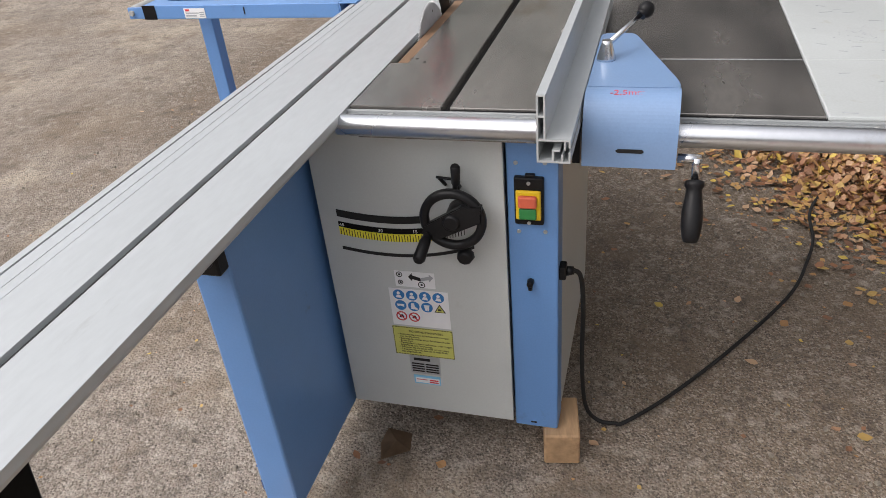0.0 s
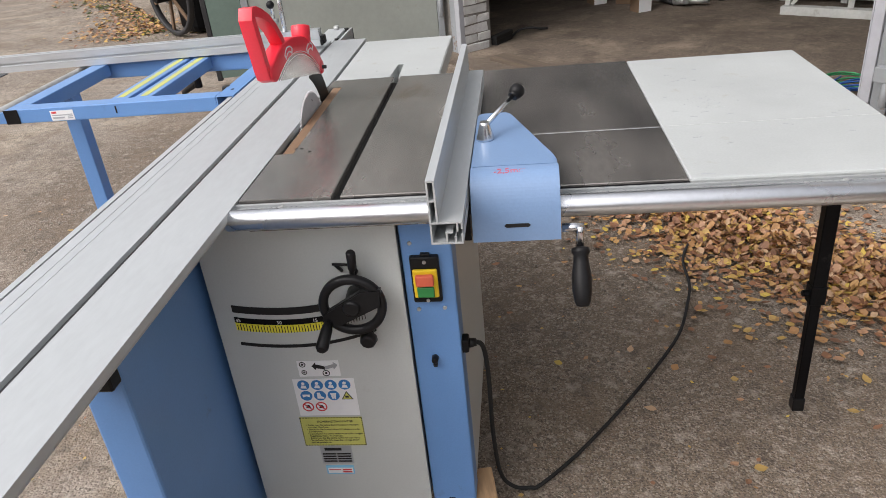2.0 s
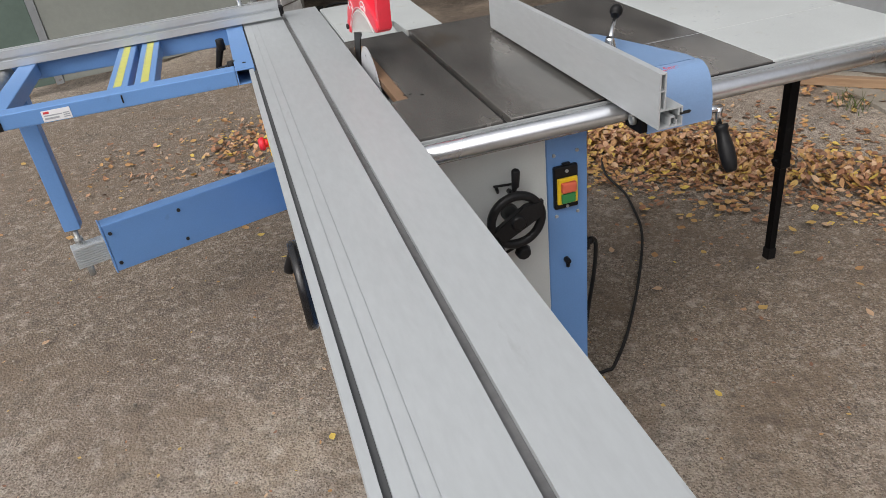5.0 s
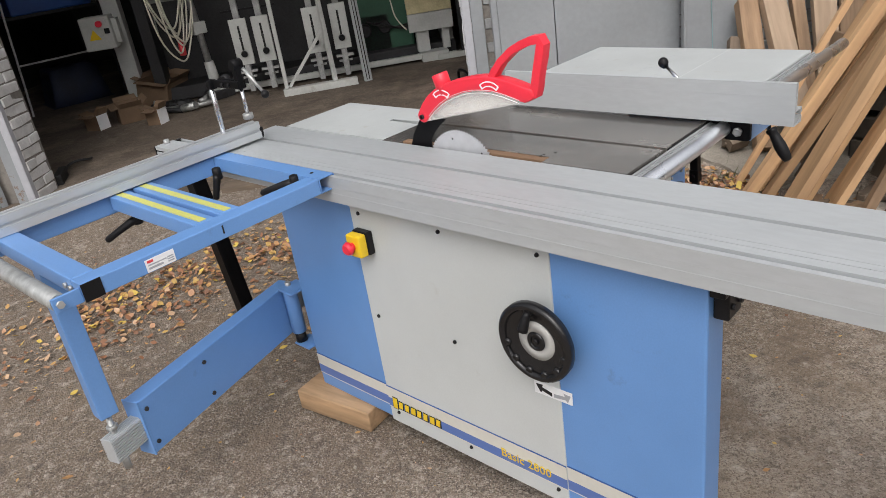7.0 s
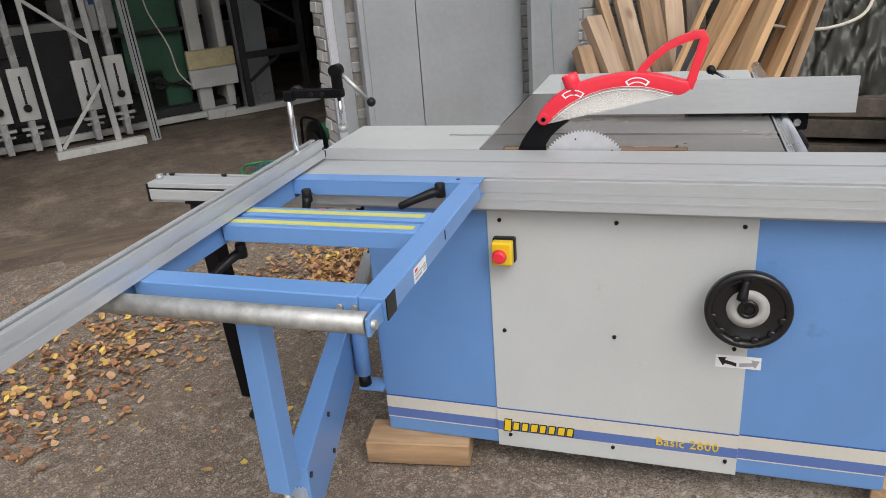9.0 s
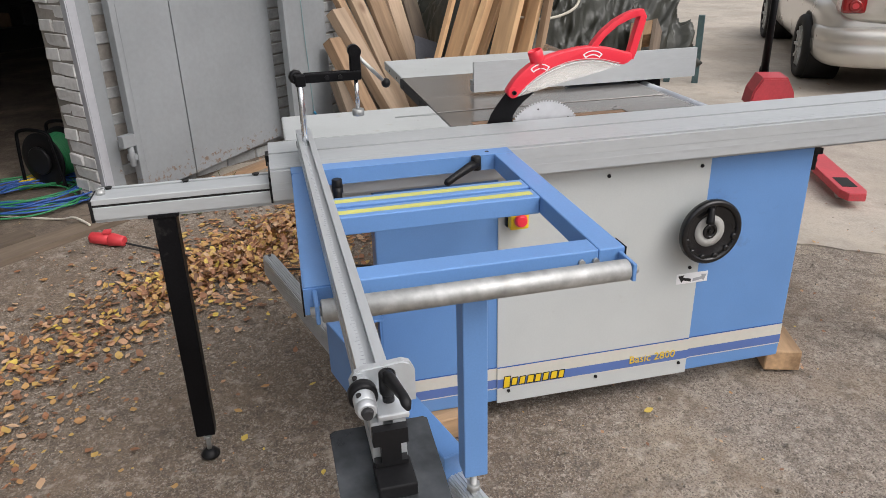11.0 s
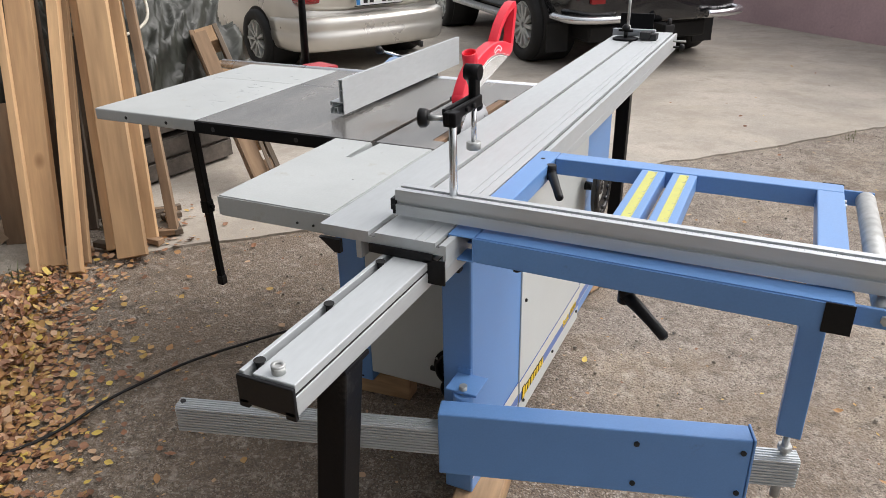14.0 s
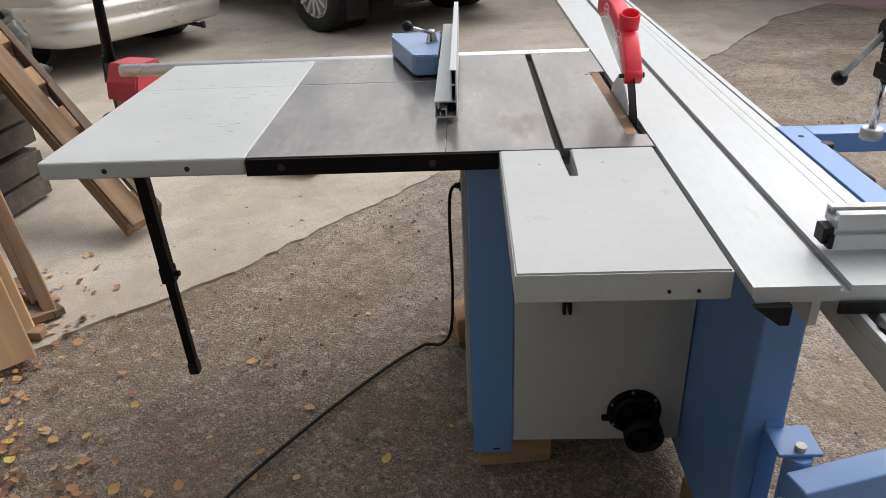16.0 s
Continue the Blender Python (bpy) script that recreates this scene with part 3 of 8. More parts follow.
def walls():
    west = tagged(local("wall_west", Shape().box(-6.6, S0, OUT + 0.012, INN, -0.15, 4.2), MORTAR, WALL), "white-painted brick wall beside the hall opening", "wall", kind="structure")
    east = tagged(local("wall_east", Shape().box(S1, 9.0, OUT + 0.012, INN, -0.15, 4.2), MORTAR, WALL), "grey-painted brick wall beside the hall opening", "wall", kind="structure")
    tagged(local("wall_lintel", Shape().box(S0, S1, OUT, INN, 3.2, 4.2), BRICK_GREY, WALL), "painted lintel over the hall opening", "wall", kind="structure")
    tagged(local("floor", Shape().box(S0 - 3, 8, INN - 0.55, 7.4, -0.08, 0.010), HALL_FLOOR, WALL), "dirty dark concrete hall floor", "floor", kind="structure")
    # Back, sides and ceiling: the unlit hall's gloom is partly in their colour.
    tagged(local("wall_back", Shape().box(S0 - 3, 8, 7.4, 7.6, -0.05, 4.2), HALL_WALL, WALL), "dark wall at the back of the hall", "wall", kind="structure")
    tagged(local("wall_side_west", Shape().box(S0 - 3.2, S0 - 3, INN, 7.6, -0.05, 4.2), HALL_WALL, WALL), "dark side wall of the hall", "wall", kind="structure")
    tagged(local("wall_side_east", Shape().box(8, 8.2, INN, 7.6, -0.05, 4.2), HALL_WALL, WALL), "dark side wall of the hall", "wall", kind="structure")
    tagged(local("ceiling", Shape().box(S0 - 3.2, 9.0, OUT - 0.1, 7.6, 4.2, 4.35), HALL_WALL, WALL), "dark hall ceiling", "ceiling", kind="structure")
    return west, east


wall_west, wall_east = walls()


# ---- the sliding table saw ----
saw = thing("sliding_table_saw", "blue and grey sliding table saw standing on wooden blocks", "table saw", Matrix.Translation((0, -0.008, 0.037)) @ Matrix.Diagonal((1, 0.975, 1, 1)))
H = 0.94


def cabinet():
    # Main cabinet and the long side box under the carriage.
    s = Shape().box(-0.13, 0.292, 0.043, 0.815, 0.09, 0.885, 0.004)
    body = part("cabinet_body", s, GREY, saw, "light grey sheet-metal cabinet")
    s = Shape().box(-0.134, 0.295, 0.034, 0.0415, 0.085, 0.868, 0.002)
    part("front_panel", s, GREY, body)
    s = Shape().box(0.2985, 0.405, 0.045, 0.120, 0.064, 0.885, 0.004)
    col = part("switch_column", s, BLUE, saw, "blue corner column with the switch")
    for x, z in ((0.319, 0.808), (0.378, 0.810), (0.322, 0.647), (0.378, 0.649)):
        part("screw", Shape().rod((x, 0.046, z), (x, 0.0415, z), 0.005, 0.004, 10), ZINC, col)
    part("lock_peg", Shape().rod((0.345, 0.046, 0.519), (0.345, 0.026, 0.519), 0.008, 0.007, 12, rim=0.002).rod((0.345, 0.034, 0.519), (0.345, 0.034, 0.502), 0.006, 0.005, 10), BLACK, col)
    part("drain_slot", Shape().box(0.338, 0.353, 0.0442, 0.0465, 0.077, 0.082), INK, col)
    s = Shape().box(0.390, 0.405, 0.122, 0.735, 0.085, 0.885, 0.003)
    part("side_panel", s, GREY, saw, "light grey right side panel")
    s = Shape().box(0.285, 0.390, 0.735, 0.822, 0.055, 0.885, 0.004)
    rear = part("rear_column", s, BLUE, saw, "blue rear corner column")
    part("drain_slot", Shape().box(0.32, 0.338, 0.8205, 0.8232, 0.066, 0.071), INK, rear)
    s = Shape().box(-0.150, 0.283, 0.8155, 0.824, 0.10, 0.885, 0.002)
    back = part("rear_panel", s, GREY, saw, "light grey rear panel")
    # Dust outlet.
    c = Vector((-0.028, 0.824, 0.195))
    s = Shape().rod(c, c + Vector((0, 0.006, 0)), 0.070, seg=36)
    s.ring_band(c + Vector((0, 0.006, 0)), (0, 1, 0), 0.048, 0.058, 0.02, 32)
    part("dust_outlet", s, BLACK, back, "black round dust outlet")
    for k in range(6):
        a = k * math.pi / 3 + 0.4
        p = c + Vector((0.064 * math.cos(a), 0.006, 0.064 * math.sin(a)))
        part("screw", Shape().rod(p, p + Vector((0, 0.003, 0)), 0.004, seg=8), ZINC, back)
    d = Vector((-0.05, 0.85, 0.145))
    part("outlet_pipe", Shape().ring_band(d - Vector((0, 0.02, 0)), (0, 1, -0.1), 0.043, 0.05, 0.045, 32).rod(d - Vector((0, 0.02, 0)), d, 0.044, seg=32), BLACK, back)
    part("outlet_latch", Shape().box(0.03, 0.055, 0.824, 0.835, 0.17, 0.185, 0.002), BLACK, back)
    part("cable_clip", Shape().box(0.147, 0.155, 0.824, 0.84, 0.505, 0.55, 0.001).box(0.161, 0.169, 0.824, 0.84, 0.505, 0.55, 0.001).box(0.147, 0.169, 0.824, 0.84, 0.535, 0.55, 0.001), BLACK, back)
    # Long side box under the carriage.
    s = Shape().box(-0.236, -0.153, -0.313, 1.178, 0.045, 0.8375, 0.006)
    box = part("side_box", s, BLUE, saw, "long blue side box under the carriage")
    s = Shape().box(-0.2405, -0.2355, 0.074, 0.794, 0.040, 0.8372, 0.0015)
    part("inspection_panel", s, GREY, box, "light grey screwed inspection panel")
    for y, z in ((0.757, 0.806), (0.432, 0.809), (0.108, 0.811), (0.757, 0.458), (0.432, 0.465), (0.108, 0.458), (0.753, 0.085), (0.430, 0.085), (0.106, 0.085)):
        part("screw", Shape().rod((-0.240, y, z), (-0.2455, y, z), 0.0065, 0.005, 12), BLACK, box)
    # Stripes along the foot of the side.
    z0, z1 = 0.158, 0.206

    def stripe(name, a, b, mat, y0, y1, x):
        s = Shape().box(x - 0.0012, x, y0, y1, a, b)
        part(name, s, mat, box)

    for y0, y1, x in ((0.7945, 1.176, -0.2362), (0.0745, 0.7935, -0.2406), (-0.311, 0.0735, -0.2362)):
        stripe("pale_stripe", 0.134, 0.178, CREAM, y0, y1, x)
        stripe("blue_stripe", 0.100, 0.134, STRIPE_BLUE, y0, y1, x)
        stripe("cream_line", 0.096, 0.100, CREAM, y0, y1, x)
        stripe("dark_line", 0.178, 0.182, BLUE_HOSE, y0, y1, x)
    # Emblem shape and the model writing.
    emblem, edge = Shape(), Shape()
    for k in range(8):
        y, up = 0.772 - k * 0.0285, 0.026 if k else 0.040
        wide = 0.017 if k % 3 else 0.020
        m = Matrix(((0, 0, -1, -0.2432), (-1, 0, 0, y), (0, 1, 0, 0.108 if k else 0.102), (0, 0, 0, 1)))
        emblem.prism([(0, 0), (wide, 0), (wide + 0.004, up), (0.004, up)], 0, 0.002, m)
        edge.prism([(-0.003, -0.004), (wide + 0.004, -0.004), (wide + 0.007, up + 0.003), (0.002, up + 0.003)], -0.0004, 0.0008, m)
    part("emblem_shadow", edge, INK, box)
    part("emblem_bars", emblem, YELLOW, box, "yellow slanted emblem bars")
    lettering("model_writing", "Basic 2800", 0.042, YELLOW, box, Matrix(((0, 0, -1, -0.2434), (-1, 0, 0, 0.306), (0, 1, 0, 0.115), (0, 0, 0, 1))), 0.0006)
    # Direction sticker by the handwheel.
    part("direction_label", Shape().box(-0.2425, -0.2406, 0.036, 0.154, 0.400, 0.437), PAPER, box)
    part("direction_arrow", Shape().prism([(0.149, 0.430), (0.134, 0.405), (0.129, 0.413), (0.099, 0.405), (0.099, 0.416), (0.130, 0.424), (0.126, 0.432)], -0.2432, -0.2425, YZ), INK, box)
    part("direction_arrow", Shape().prism([(0.040, 0.427), (0.050, 0.403), (0.056, 0.410), (0.092, 0.405), (0.092, 0.416), (0.058, 0.420), (0.062, 0.429)], -0.2432, -0.2425, YZ), PLATE_GREY, box)
    # Emergency stop.
    part("emergency_stop", Shape().box(-0.264, -0.2406, 0.710, 0.775, 0.687, 0.760, 0.004), BLACK, box, "black and yellow emergency stop box")
    part("yellow_cover", Shape().box(-0.294, -0.2642, 0.713, 0.772, 0.689, 0.758, 0.005), YELLOW, box)
    part("red_button", Shape().rod((-0.294, 0.745, 0.724), (-0.304, 0.745, 0.724), 0.013, seg=20).rod((-0.304, 0.745, 0.724), (-0.322, 0.745, 0.724), 0.021, 0.018, 24, rim=0.004), RED, box)
    # Black rubber buffers where the carriage rides over the box ends.
    for y0, y1, n in ((-0.348, -0.314, 1), (1.179, 1.203, 1)):
        part("buffer_block", Shape().box(-0.215, -0.150, y0, y1, 0.745, 0.8255, 0.004).box(-0.235, -0.13, y0, y1, 0.805, 0.8257, 0.003), BLACK, box)
        for x in (-0.2, -0.165):
            yy = y0 if y0 < 0 else y1
            part("buffer_bolt", Shape().rod((x, yy, 0.775), (x, yy + (-0.008 if y0 < 0 else 0.008), 0.775), 0.007, seg=8), DARK_STEEL, box)


cabinet()


def front_controls():
    y = 0.0295
    holder = part("tilt_scale", arc_band(0.6225, 0.636, 0.022, y), BLACK_PAINT, saw, "black and yellow blade tilt scale")
    part("tilt_slot", arc_band(0.649, 0.667, 0.0, y), INK, holder)
    part("guide_slot", arc_band(0.561, 0.569, 0.058, y), INK, holder)
    part("yellow_scale", arc_band(0.602, 0.622, 0.022, y), YELLOW_SCALE, holder)
    tick = Shape()
    for k in range(45):
        u = -0.094 + k * 0.0066
        z = arc_z(u)
        tick.box(u - 0.0008, u + 0.0008, y - 0.002, y - 0.0014, 0.602 - 0.626 + z, (0.6205 if k % 2 else 0.617) - 0.626 + z)
    part("scale_ticks", tick, INK, holder)
    for text, u in (("45", -0.096), ("30", -0.004), ("15", 0.078)):
        lettering("scale_figures", text, 0.012, PAPER, holder, Matrix(((1, 0, 0, u), (0, 0, -1, y - 0.0016), (0, 1, 0, 0.6248 - 0.626 + arc_z(u + 0.006)), (0, 0, 0, 1))))
    # Handwheel with its crank.
    c = Vector((0.188, -0.012, 0.700))
    w = part("tilt_handwheel", Shape().ring_band(c, (0, -1, 0), 0.052, 0.071, 0.020, 48, 0.005), BLACK, saw, "black plastic tilt handwheel")
    spoke = Shape().prism([(-0.068, -0.034), (-0.03, -0.044), (0.062, 0.002), (0.064, 0.040), (0.02, 0.036), (-0.062, -0.014)], -0.022, -0.006, Matrix.Translation(c + Vector((0, 0.0, 0))) @ XZ, 0.002)
    part("spoke", spoke, BLACK, w)
    part("hub", Shape().rod(c + Vector((0, 0.042, 0)), c + Vector((0, -0.03, 0)), 0.021, 0.018, 24, rim=0.004), BLACK, w)
    g = c + Vector((-0.055, -0.02, -0.035))
    part("crank_grip", Shape().rings([(g, 0.009), (g + Vector((-0.002, -0.016, -0.008)), 0.012), (g + Vector((-0.005, -0.058, -0.024)), 0.0135), (g + Vector((-0.006, -0.064, -0.027)), 0.009)], 16), BLACK, w)
    part("lock_knob", Shape().rod((0.205, 0.029, 0.606), (0.205, 0.0, 0.604), 0.008, seg=12).rod((0.205, 0.0, 0.604), (0.205, -0.022, 0.602), 0.020, 0.017, 9, rim=0.004), BLACK, w)
    part("clamp_lever", Shape().rod((0.192, 0.03, 0.752), (0.192, -0.004, 0.757), 0.006, seg=10).rings([(Vector((0.192, -0.002, 0.755)), 0.005), (Vector((0.194, -0.004, 0.772)), 0.006), (Vector((0.196, -0.006, 0.778)), 0.009), (Vector((0.198, -0.008, 0.815)), 0.010), (Vector((0.198, -0.008, 0.819)), 0.007)], 14), BLACK, w)
    part("spring_pin", Shape().rod((0.150, 0.012, 0.780), (0.194, 0.012, 0.776), 0.003, seg=8).rod((0.156, 0.012, 0.779), (0.164, 0.026, 0.756), 0.004, seg=8), BLACK, w)
    # Switch box.
    b = part("power_switch", Shape().box(0.307, 0.368, 0.030, 0.0445, 0.668, 0.779, 0.004), BLACK, saw, "black power switch with red and green buttons")
    part("switch_frame", Shape().box(0.3115, 0.3635, 0.022, 0.0297, 0.684, 0.752, 0.003), YELLOW, b)
    part("stop_button", Shape().box(0.318, 0.356, 0.010, 0.0217, 0.717, 0.744, 0.004), RED_BUTTON, b)
    part("start_button", Shape().box(0.319, 0.355, 0.0155, 0.0217, 0.688, 0.7135, 0.003), GREEN, b)
    part("hinge_tab", Shape().box(0.330, 0.350, 0.032, 0.043, 0.7795, 0.785, 0.002), BLACK, b)
    for z in (0.767, 0.6745):
        part("screw", Shape().rod((0.338, 0.0295, z), (0.338, 0.027, z), 0.004, seg=10), ZINC, b)
    # Labels on the front panel.
    y = 0.0292
    lab = part("direction_label", Shape().box(0.020, 0.117, y - 0.0008, y, 0.479, 0.523), PAPER, saw, "white direction label")
    part("arrow", Shape().prism([(0.053, 0.508), (0.063, 0.519), (0.063, 0.513), (0.083, 0.507), (0.083, 0.498), (0.063, 0.503), (0.062, 0.497)], y - 0.0016, y - 0.0008, XZ), INK, lab)
    part("arrow", Shape().prism([(0.0835, 0.507), (0.104, 0.513), (0.104, 0.519), (0.114, 0.510), (0.104, 0.498), (0.103, 0.504), (0.0835, 0.498)], y - 0.0016, y - 0.0008, XZ), PLATE_GREY, lab)
    for u, v, r in ((0.032, 0.513, 0.0075), (0.033, 0.491, 0.0065), (0.084, 0.488, 0.0085)):
        part("dial_mark", Shape().ring_band((u, y - 0.0008, v), (0, -1, 0), r - 0.0018, r, 0.0006, 20), INK, lab)
        part("dial_mark", Shape().rod((u, y - 0.0008, v), (u, y - 0.0014, v), 0.0028, seg=12), INK, lab)
    lab = part("safety_label", Shape().box(0.0, 0.145, y - 0.0008, y, 0.363, 0.472), PAPER, saw, "white label with blue safety signs")
    for k in range(4):
        u = 0.0235 + k * 0.0325
        part("safety_sign", Shape().rod((u, y - 0.0008, 0.454), (u, y - 0.0015, 0.454), 0.0142, seg=28), SIGN_BLUE, lab)
        part("pictogram", Shape().rod((u, y - 0.0015, 0.459), (u, y - 0.0021, 0.459), 0.0042, seg=12).prism([(u - 0.008, 0.446), (u + 0.007, 0.445), (u + 0.005, 0.453), (u - 0.004, 0.454)], y - 0.0021, y - 0.0015, XZ), PAPER, lab)
        if k < 3:
            part("safety_sign", Shape().rod((u + 0.002, y - 0.0008, 0.423), (u + 0.002, y - 0.0015, 0.423), 0.0142, seg=28), SIGN_BLUE, lab)
            q = [[(-0.009, 0.427), (0.009, 0.427), (0.008, 0.419), (0.001, 0.422), (-0.001, 0.422), (-0.008, 0.419)], [(-0.006, 0.432), (0.001, 0.432), (0.003, 0.422), (0.009, 0.418), (0.009, 0.414), (-0.007, 0.415)],
                 [(-0.007, 0.430), (0.007, 0.430), (0.004, 0.413), (0.001, 0.413), (0, 0.422), (-0.001, 0.413), (-0.004, 0.413)]][k]
            part("pictogram", Shape().prism([(u + 0.002 + a, b_) for a, b_ in q], y - 0.0021, y - 0.0015, XZ), PAPER, lab)
    part("warning_sign", Shape().prism([(0.108, 0.411), (0.136, 0.411), (0.122, 0.435)], y - 0.0015, y - 0.0008, XZ), INK, lab)
    part("warning_sign", Shape().prism([(0.1115, 0.4132), (0.1325, 0.4132), (0.122, 0.4315)], y - 0.0021, y - 0.0015, XZ), YELLOW_TAPE, lab)
    part("pictogram", Shape().box(0.118, 0.126, y - 0.0027, y - 0.0021, 0.417, 0.422), INK, lab)
    for u in (0.024, 0.056):
        part("prohibition_sign", Shape().ring_band((u, y - 0.0008, 0.390), (0, -1, 0), 0.0108, 0.0138, 0.0007, 28), SIGN_RED, lab)
        part("prohibition_sign", Shape().prism([(u - 0.010, 0.398), (u - 0.008, 0.400), (u + 0.010, 0.382), (u + 0.008, 0.380)], y - 0.0021, y - 0.0015, XZ), SIGN_RED, lab)
        part("pictogram", Shape().prism([(u - 0.006, 0.386), (u + 0.006, 0.387), (u + 0.003, 0.395), (u - 0.003, 0.394)], y - 0.0014, y - 0.0008, XZ), INK, lab)
    lab = part("safety_notice", Shape().box(-0.005, 0.147, y - 0.0008, y, 0.268, 0.357), YELLOW_TAPE, saw, "yellow safety notice with dashed black border")
    dash = Shape()
    for k in range(22):
        u = -0.004 + k * 0.0069
        for v in (0.2690, 0.3545):
            dash.box(u, u + 0.004, y - 0.0014, y - 0.0008, v, v + 0.0018)
    for k in range(13):
        v = 0.2695 + k * 0.0068
        for u in (-0.0045, 0.1450):
            dash.box(u, u + 0.0018, y - 0.0014, y - 0.0008, v, v + 0.004)
    part("dashed_border", dash, INK, lab)
    flat = Matrix(((1, 0, 0, 0), (0, 0, -1, y - 0.001), (0, 1, 0, 0), (0, 0, 0, 1)))
    lettering("notice_title", "SICHERHEITSHINWEISE", 0.0085, INK, lab, Matrix.Translation((0.036, 0, 0.341)) @ flat, 0.0003)
    lines = ["\u2022 Entfernen Sie keine Sicherheitseinrichtungen", "  von der Maschine.", "\u2022 Benutzen Sie immer einen Schiebestock oder", "  Schiebeholz.", "\u2022 Verwenden Sie keine verformten oder rissigen",
             "  S\u00e4gebl\u00e4tter bzw. Werkzeuge.", "\u2022 Entfernen Sie die Sp\u00e4ne nicht mit der Hand.", "\u2022 Versichern Sie sich, dass die richtige Dreh-", "  zahl eingestellt ist."]
    for k, text in enumerate(lines):
        lettering("notice_line", text, 0.0069, INK, lab, Matrix.Translation((0.008, 0, 0.331 - k * 0.0068)) @ flat, 0.0003)
    lab = part("type_plate", Shape().box(0.029, 0.107, y - 0.0008, y, 0.209, 0.2665), PLATE_GREY, saw, "grey metal type plate")
    rows = Shape().box(0.040, 0.082, y - 0.0014, y - 0.0008, 0.252, 0.260)
    for k in range(4):
        rows.box(0.033, 0.066, y - 0.0014, y - 0.0008, 0.215 + k * 0.008, 0.219 + k * 0.008).box(0.069, 0.103, y - 0.0014, y - 0.0008, 0.215 + k * 0.008, 0.219 + k * 0.008)
    part("plate_rows", rows, INK, lab)
    lab = part("inspection_label", Shape().box(0.034, 0.104, y - 0.0008, y, 0.174, 0.202), SIGN_CYAN, saw, "small light-blue and white label")
    part("label_field", Shape().box(0.038, 0.101, y - 0.0014, y - 0.0008, 0.178, 0.195), PAPER, lab)
    part("label_bars", Shape().box(0.075, 0.098, y - 0.002, y - 0.0014, 0.187, 0.191).box(0.075, 0.098, y - 0.002, y - 0.0014, 0.180, 0.184).box(0.041, 0.07, y - 0.002, y - 0.0014, 0.188, 0.190), SIGN_RED, lab)


def arc_z(u):
    """Height of the tilt scale over u along the front panel."""
    return 0.626 + 2.4 * (abs(u - 0.02) ** 2) * (0.32 if u < 0.02 else 0.42)


def arc_band(z0, z1, extra, y):
    n = 24
    a, b = -0.098, 0.10 + extra * 2
    us = [a + (b - a) * k / n for k in range(n + 1)]
    s = Shape()
    rows = []
    for u in us:
        z = arc_z(u) - 0.626
        rows.append([s.bm.verts.new((u, yy, z + zz)) for yy, zz in ((y - 0.0014, z0), (y - 0.0014, z1), (y, z1), (y, z0))])
    for p, q in zip(rows, rows[1:]):
        for k in range(4):
            s.bm.faces.new((p[k], p[(k + 1) % 4], q[(k + 1) % 4], q[k]))
    s.bm.faces.new(rows[0])
    s.bm.faces.new(rows[-1][::-1])
    return s


_before = set(saw.children)
front_controls()
for _ob in set(saw.children) - _before:
    _ob.location = (0.008, 0.0045, 0.001)


def side_handwheel():
    c = Vector((-0.283, 0.089, 0.609))
    ax = Vector((-1, 0, 0))
    w = part("height_handwheel", Shape().ring_band(c + ax * 0.004, ax, 0.088, 0.108, 0.028, 56, 0.006), GLOSS_BLACK, saw, "black dished handwheel on the side")
    part("dish", Shape().rings([(c + ax * 0.006, 0.091), (c + ax * 0.025, 0.091), (c + ax * 0.022, 0.080), (c + ax * 0.012, 0.055)], 56, True, ax), GLOSS_BLACK, w)
    for k in range(6):
        a = math.radians(-165 + 30 * k)
        p = c + Vector((-0.014, 0.088 * math.cos(a), 0.088 * math.sin(a)))
        part("grip_scallop", Shape().rod(p, p + ax * 0.016, 0.0125, 0.0105, 18, rim=0.003), GLOSS_BLACK, w)
    part("pale_ring", Shape().ring_band(c + ax * 0.011, ax, 0.024, 0.053, 0.004, 48), PLATE_MATT, w, "pale grey ring")
    part("hub", Shape().ring_band(c + ax * 0.010, ax, 0.015, 0.026, 0.010, 32, 0.003).rod(c - ax * 0.045, c + ax * 0.015, 0.016, seg=24), GLOSS_BLACK, w)
    part("hub_screw", Shape().rod(c + ax * 0.015, c + ax * 0.022, 0.009, 0.008, 6).rod(c + ax * 0.022, c + ax * 0.024, 0.004, seg=10), GLOSS_BLACK, w)
    g, e = c + Vector((-0.026, 0.010, 0.084)), c + Vector((-0.040, 0.020, 0.036))
    part("folding_grip", Shape().rod(c + Vector((-0.012, 0.010, 0.084)), g + Vector((-0.004, 0, 0)), 0.012, 0.011, 16, rim=0.003).rings([(g, 0.008), (g.lerp(e, 0.15), 0.010), (g.lerp(e, 0.8), 0.0135), (e, 0.0135), (g.lerp(e, 1.05), 0.008)], 18), BLACK, w)


side_handwheel()


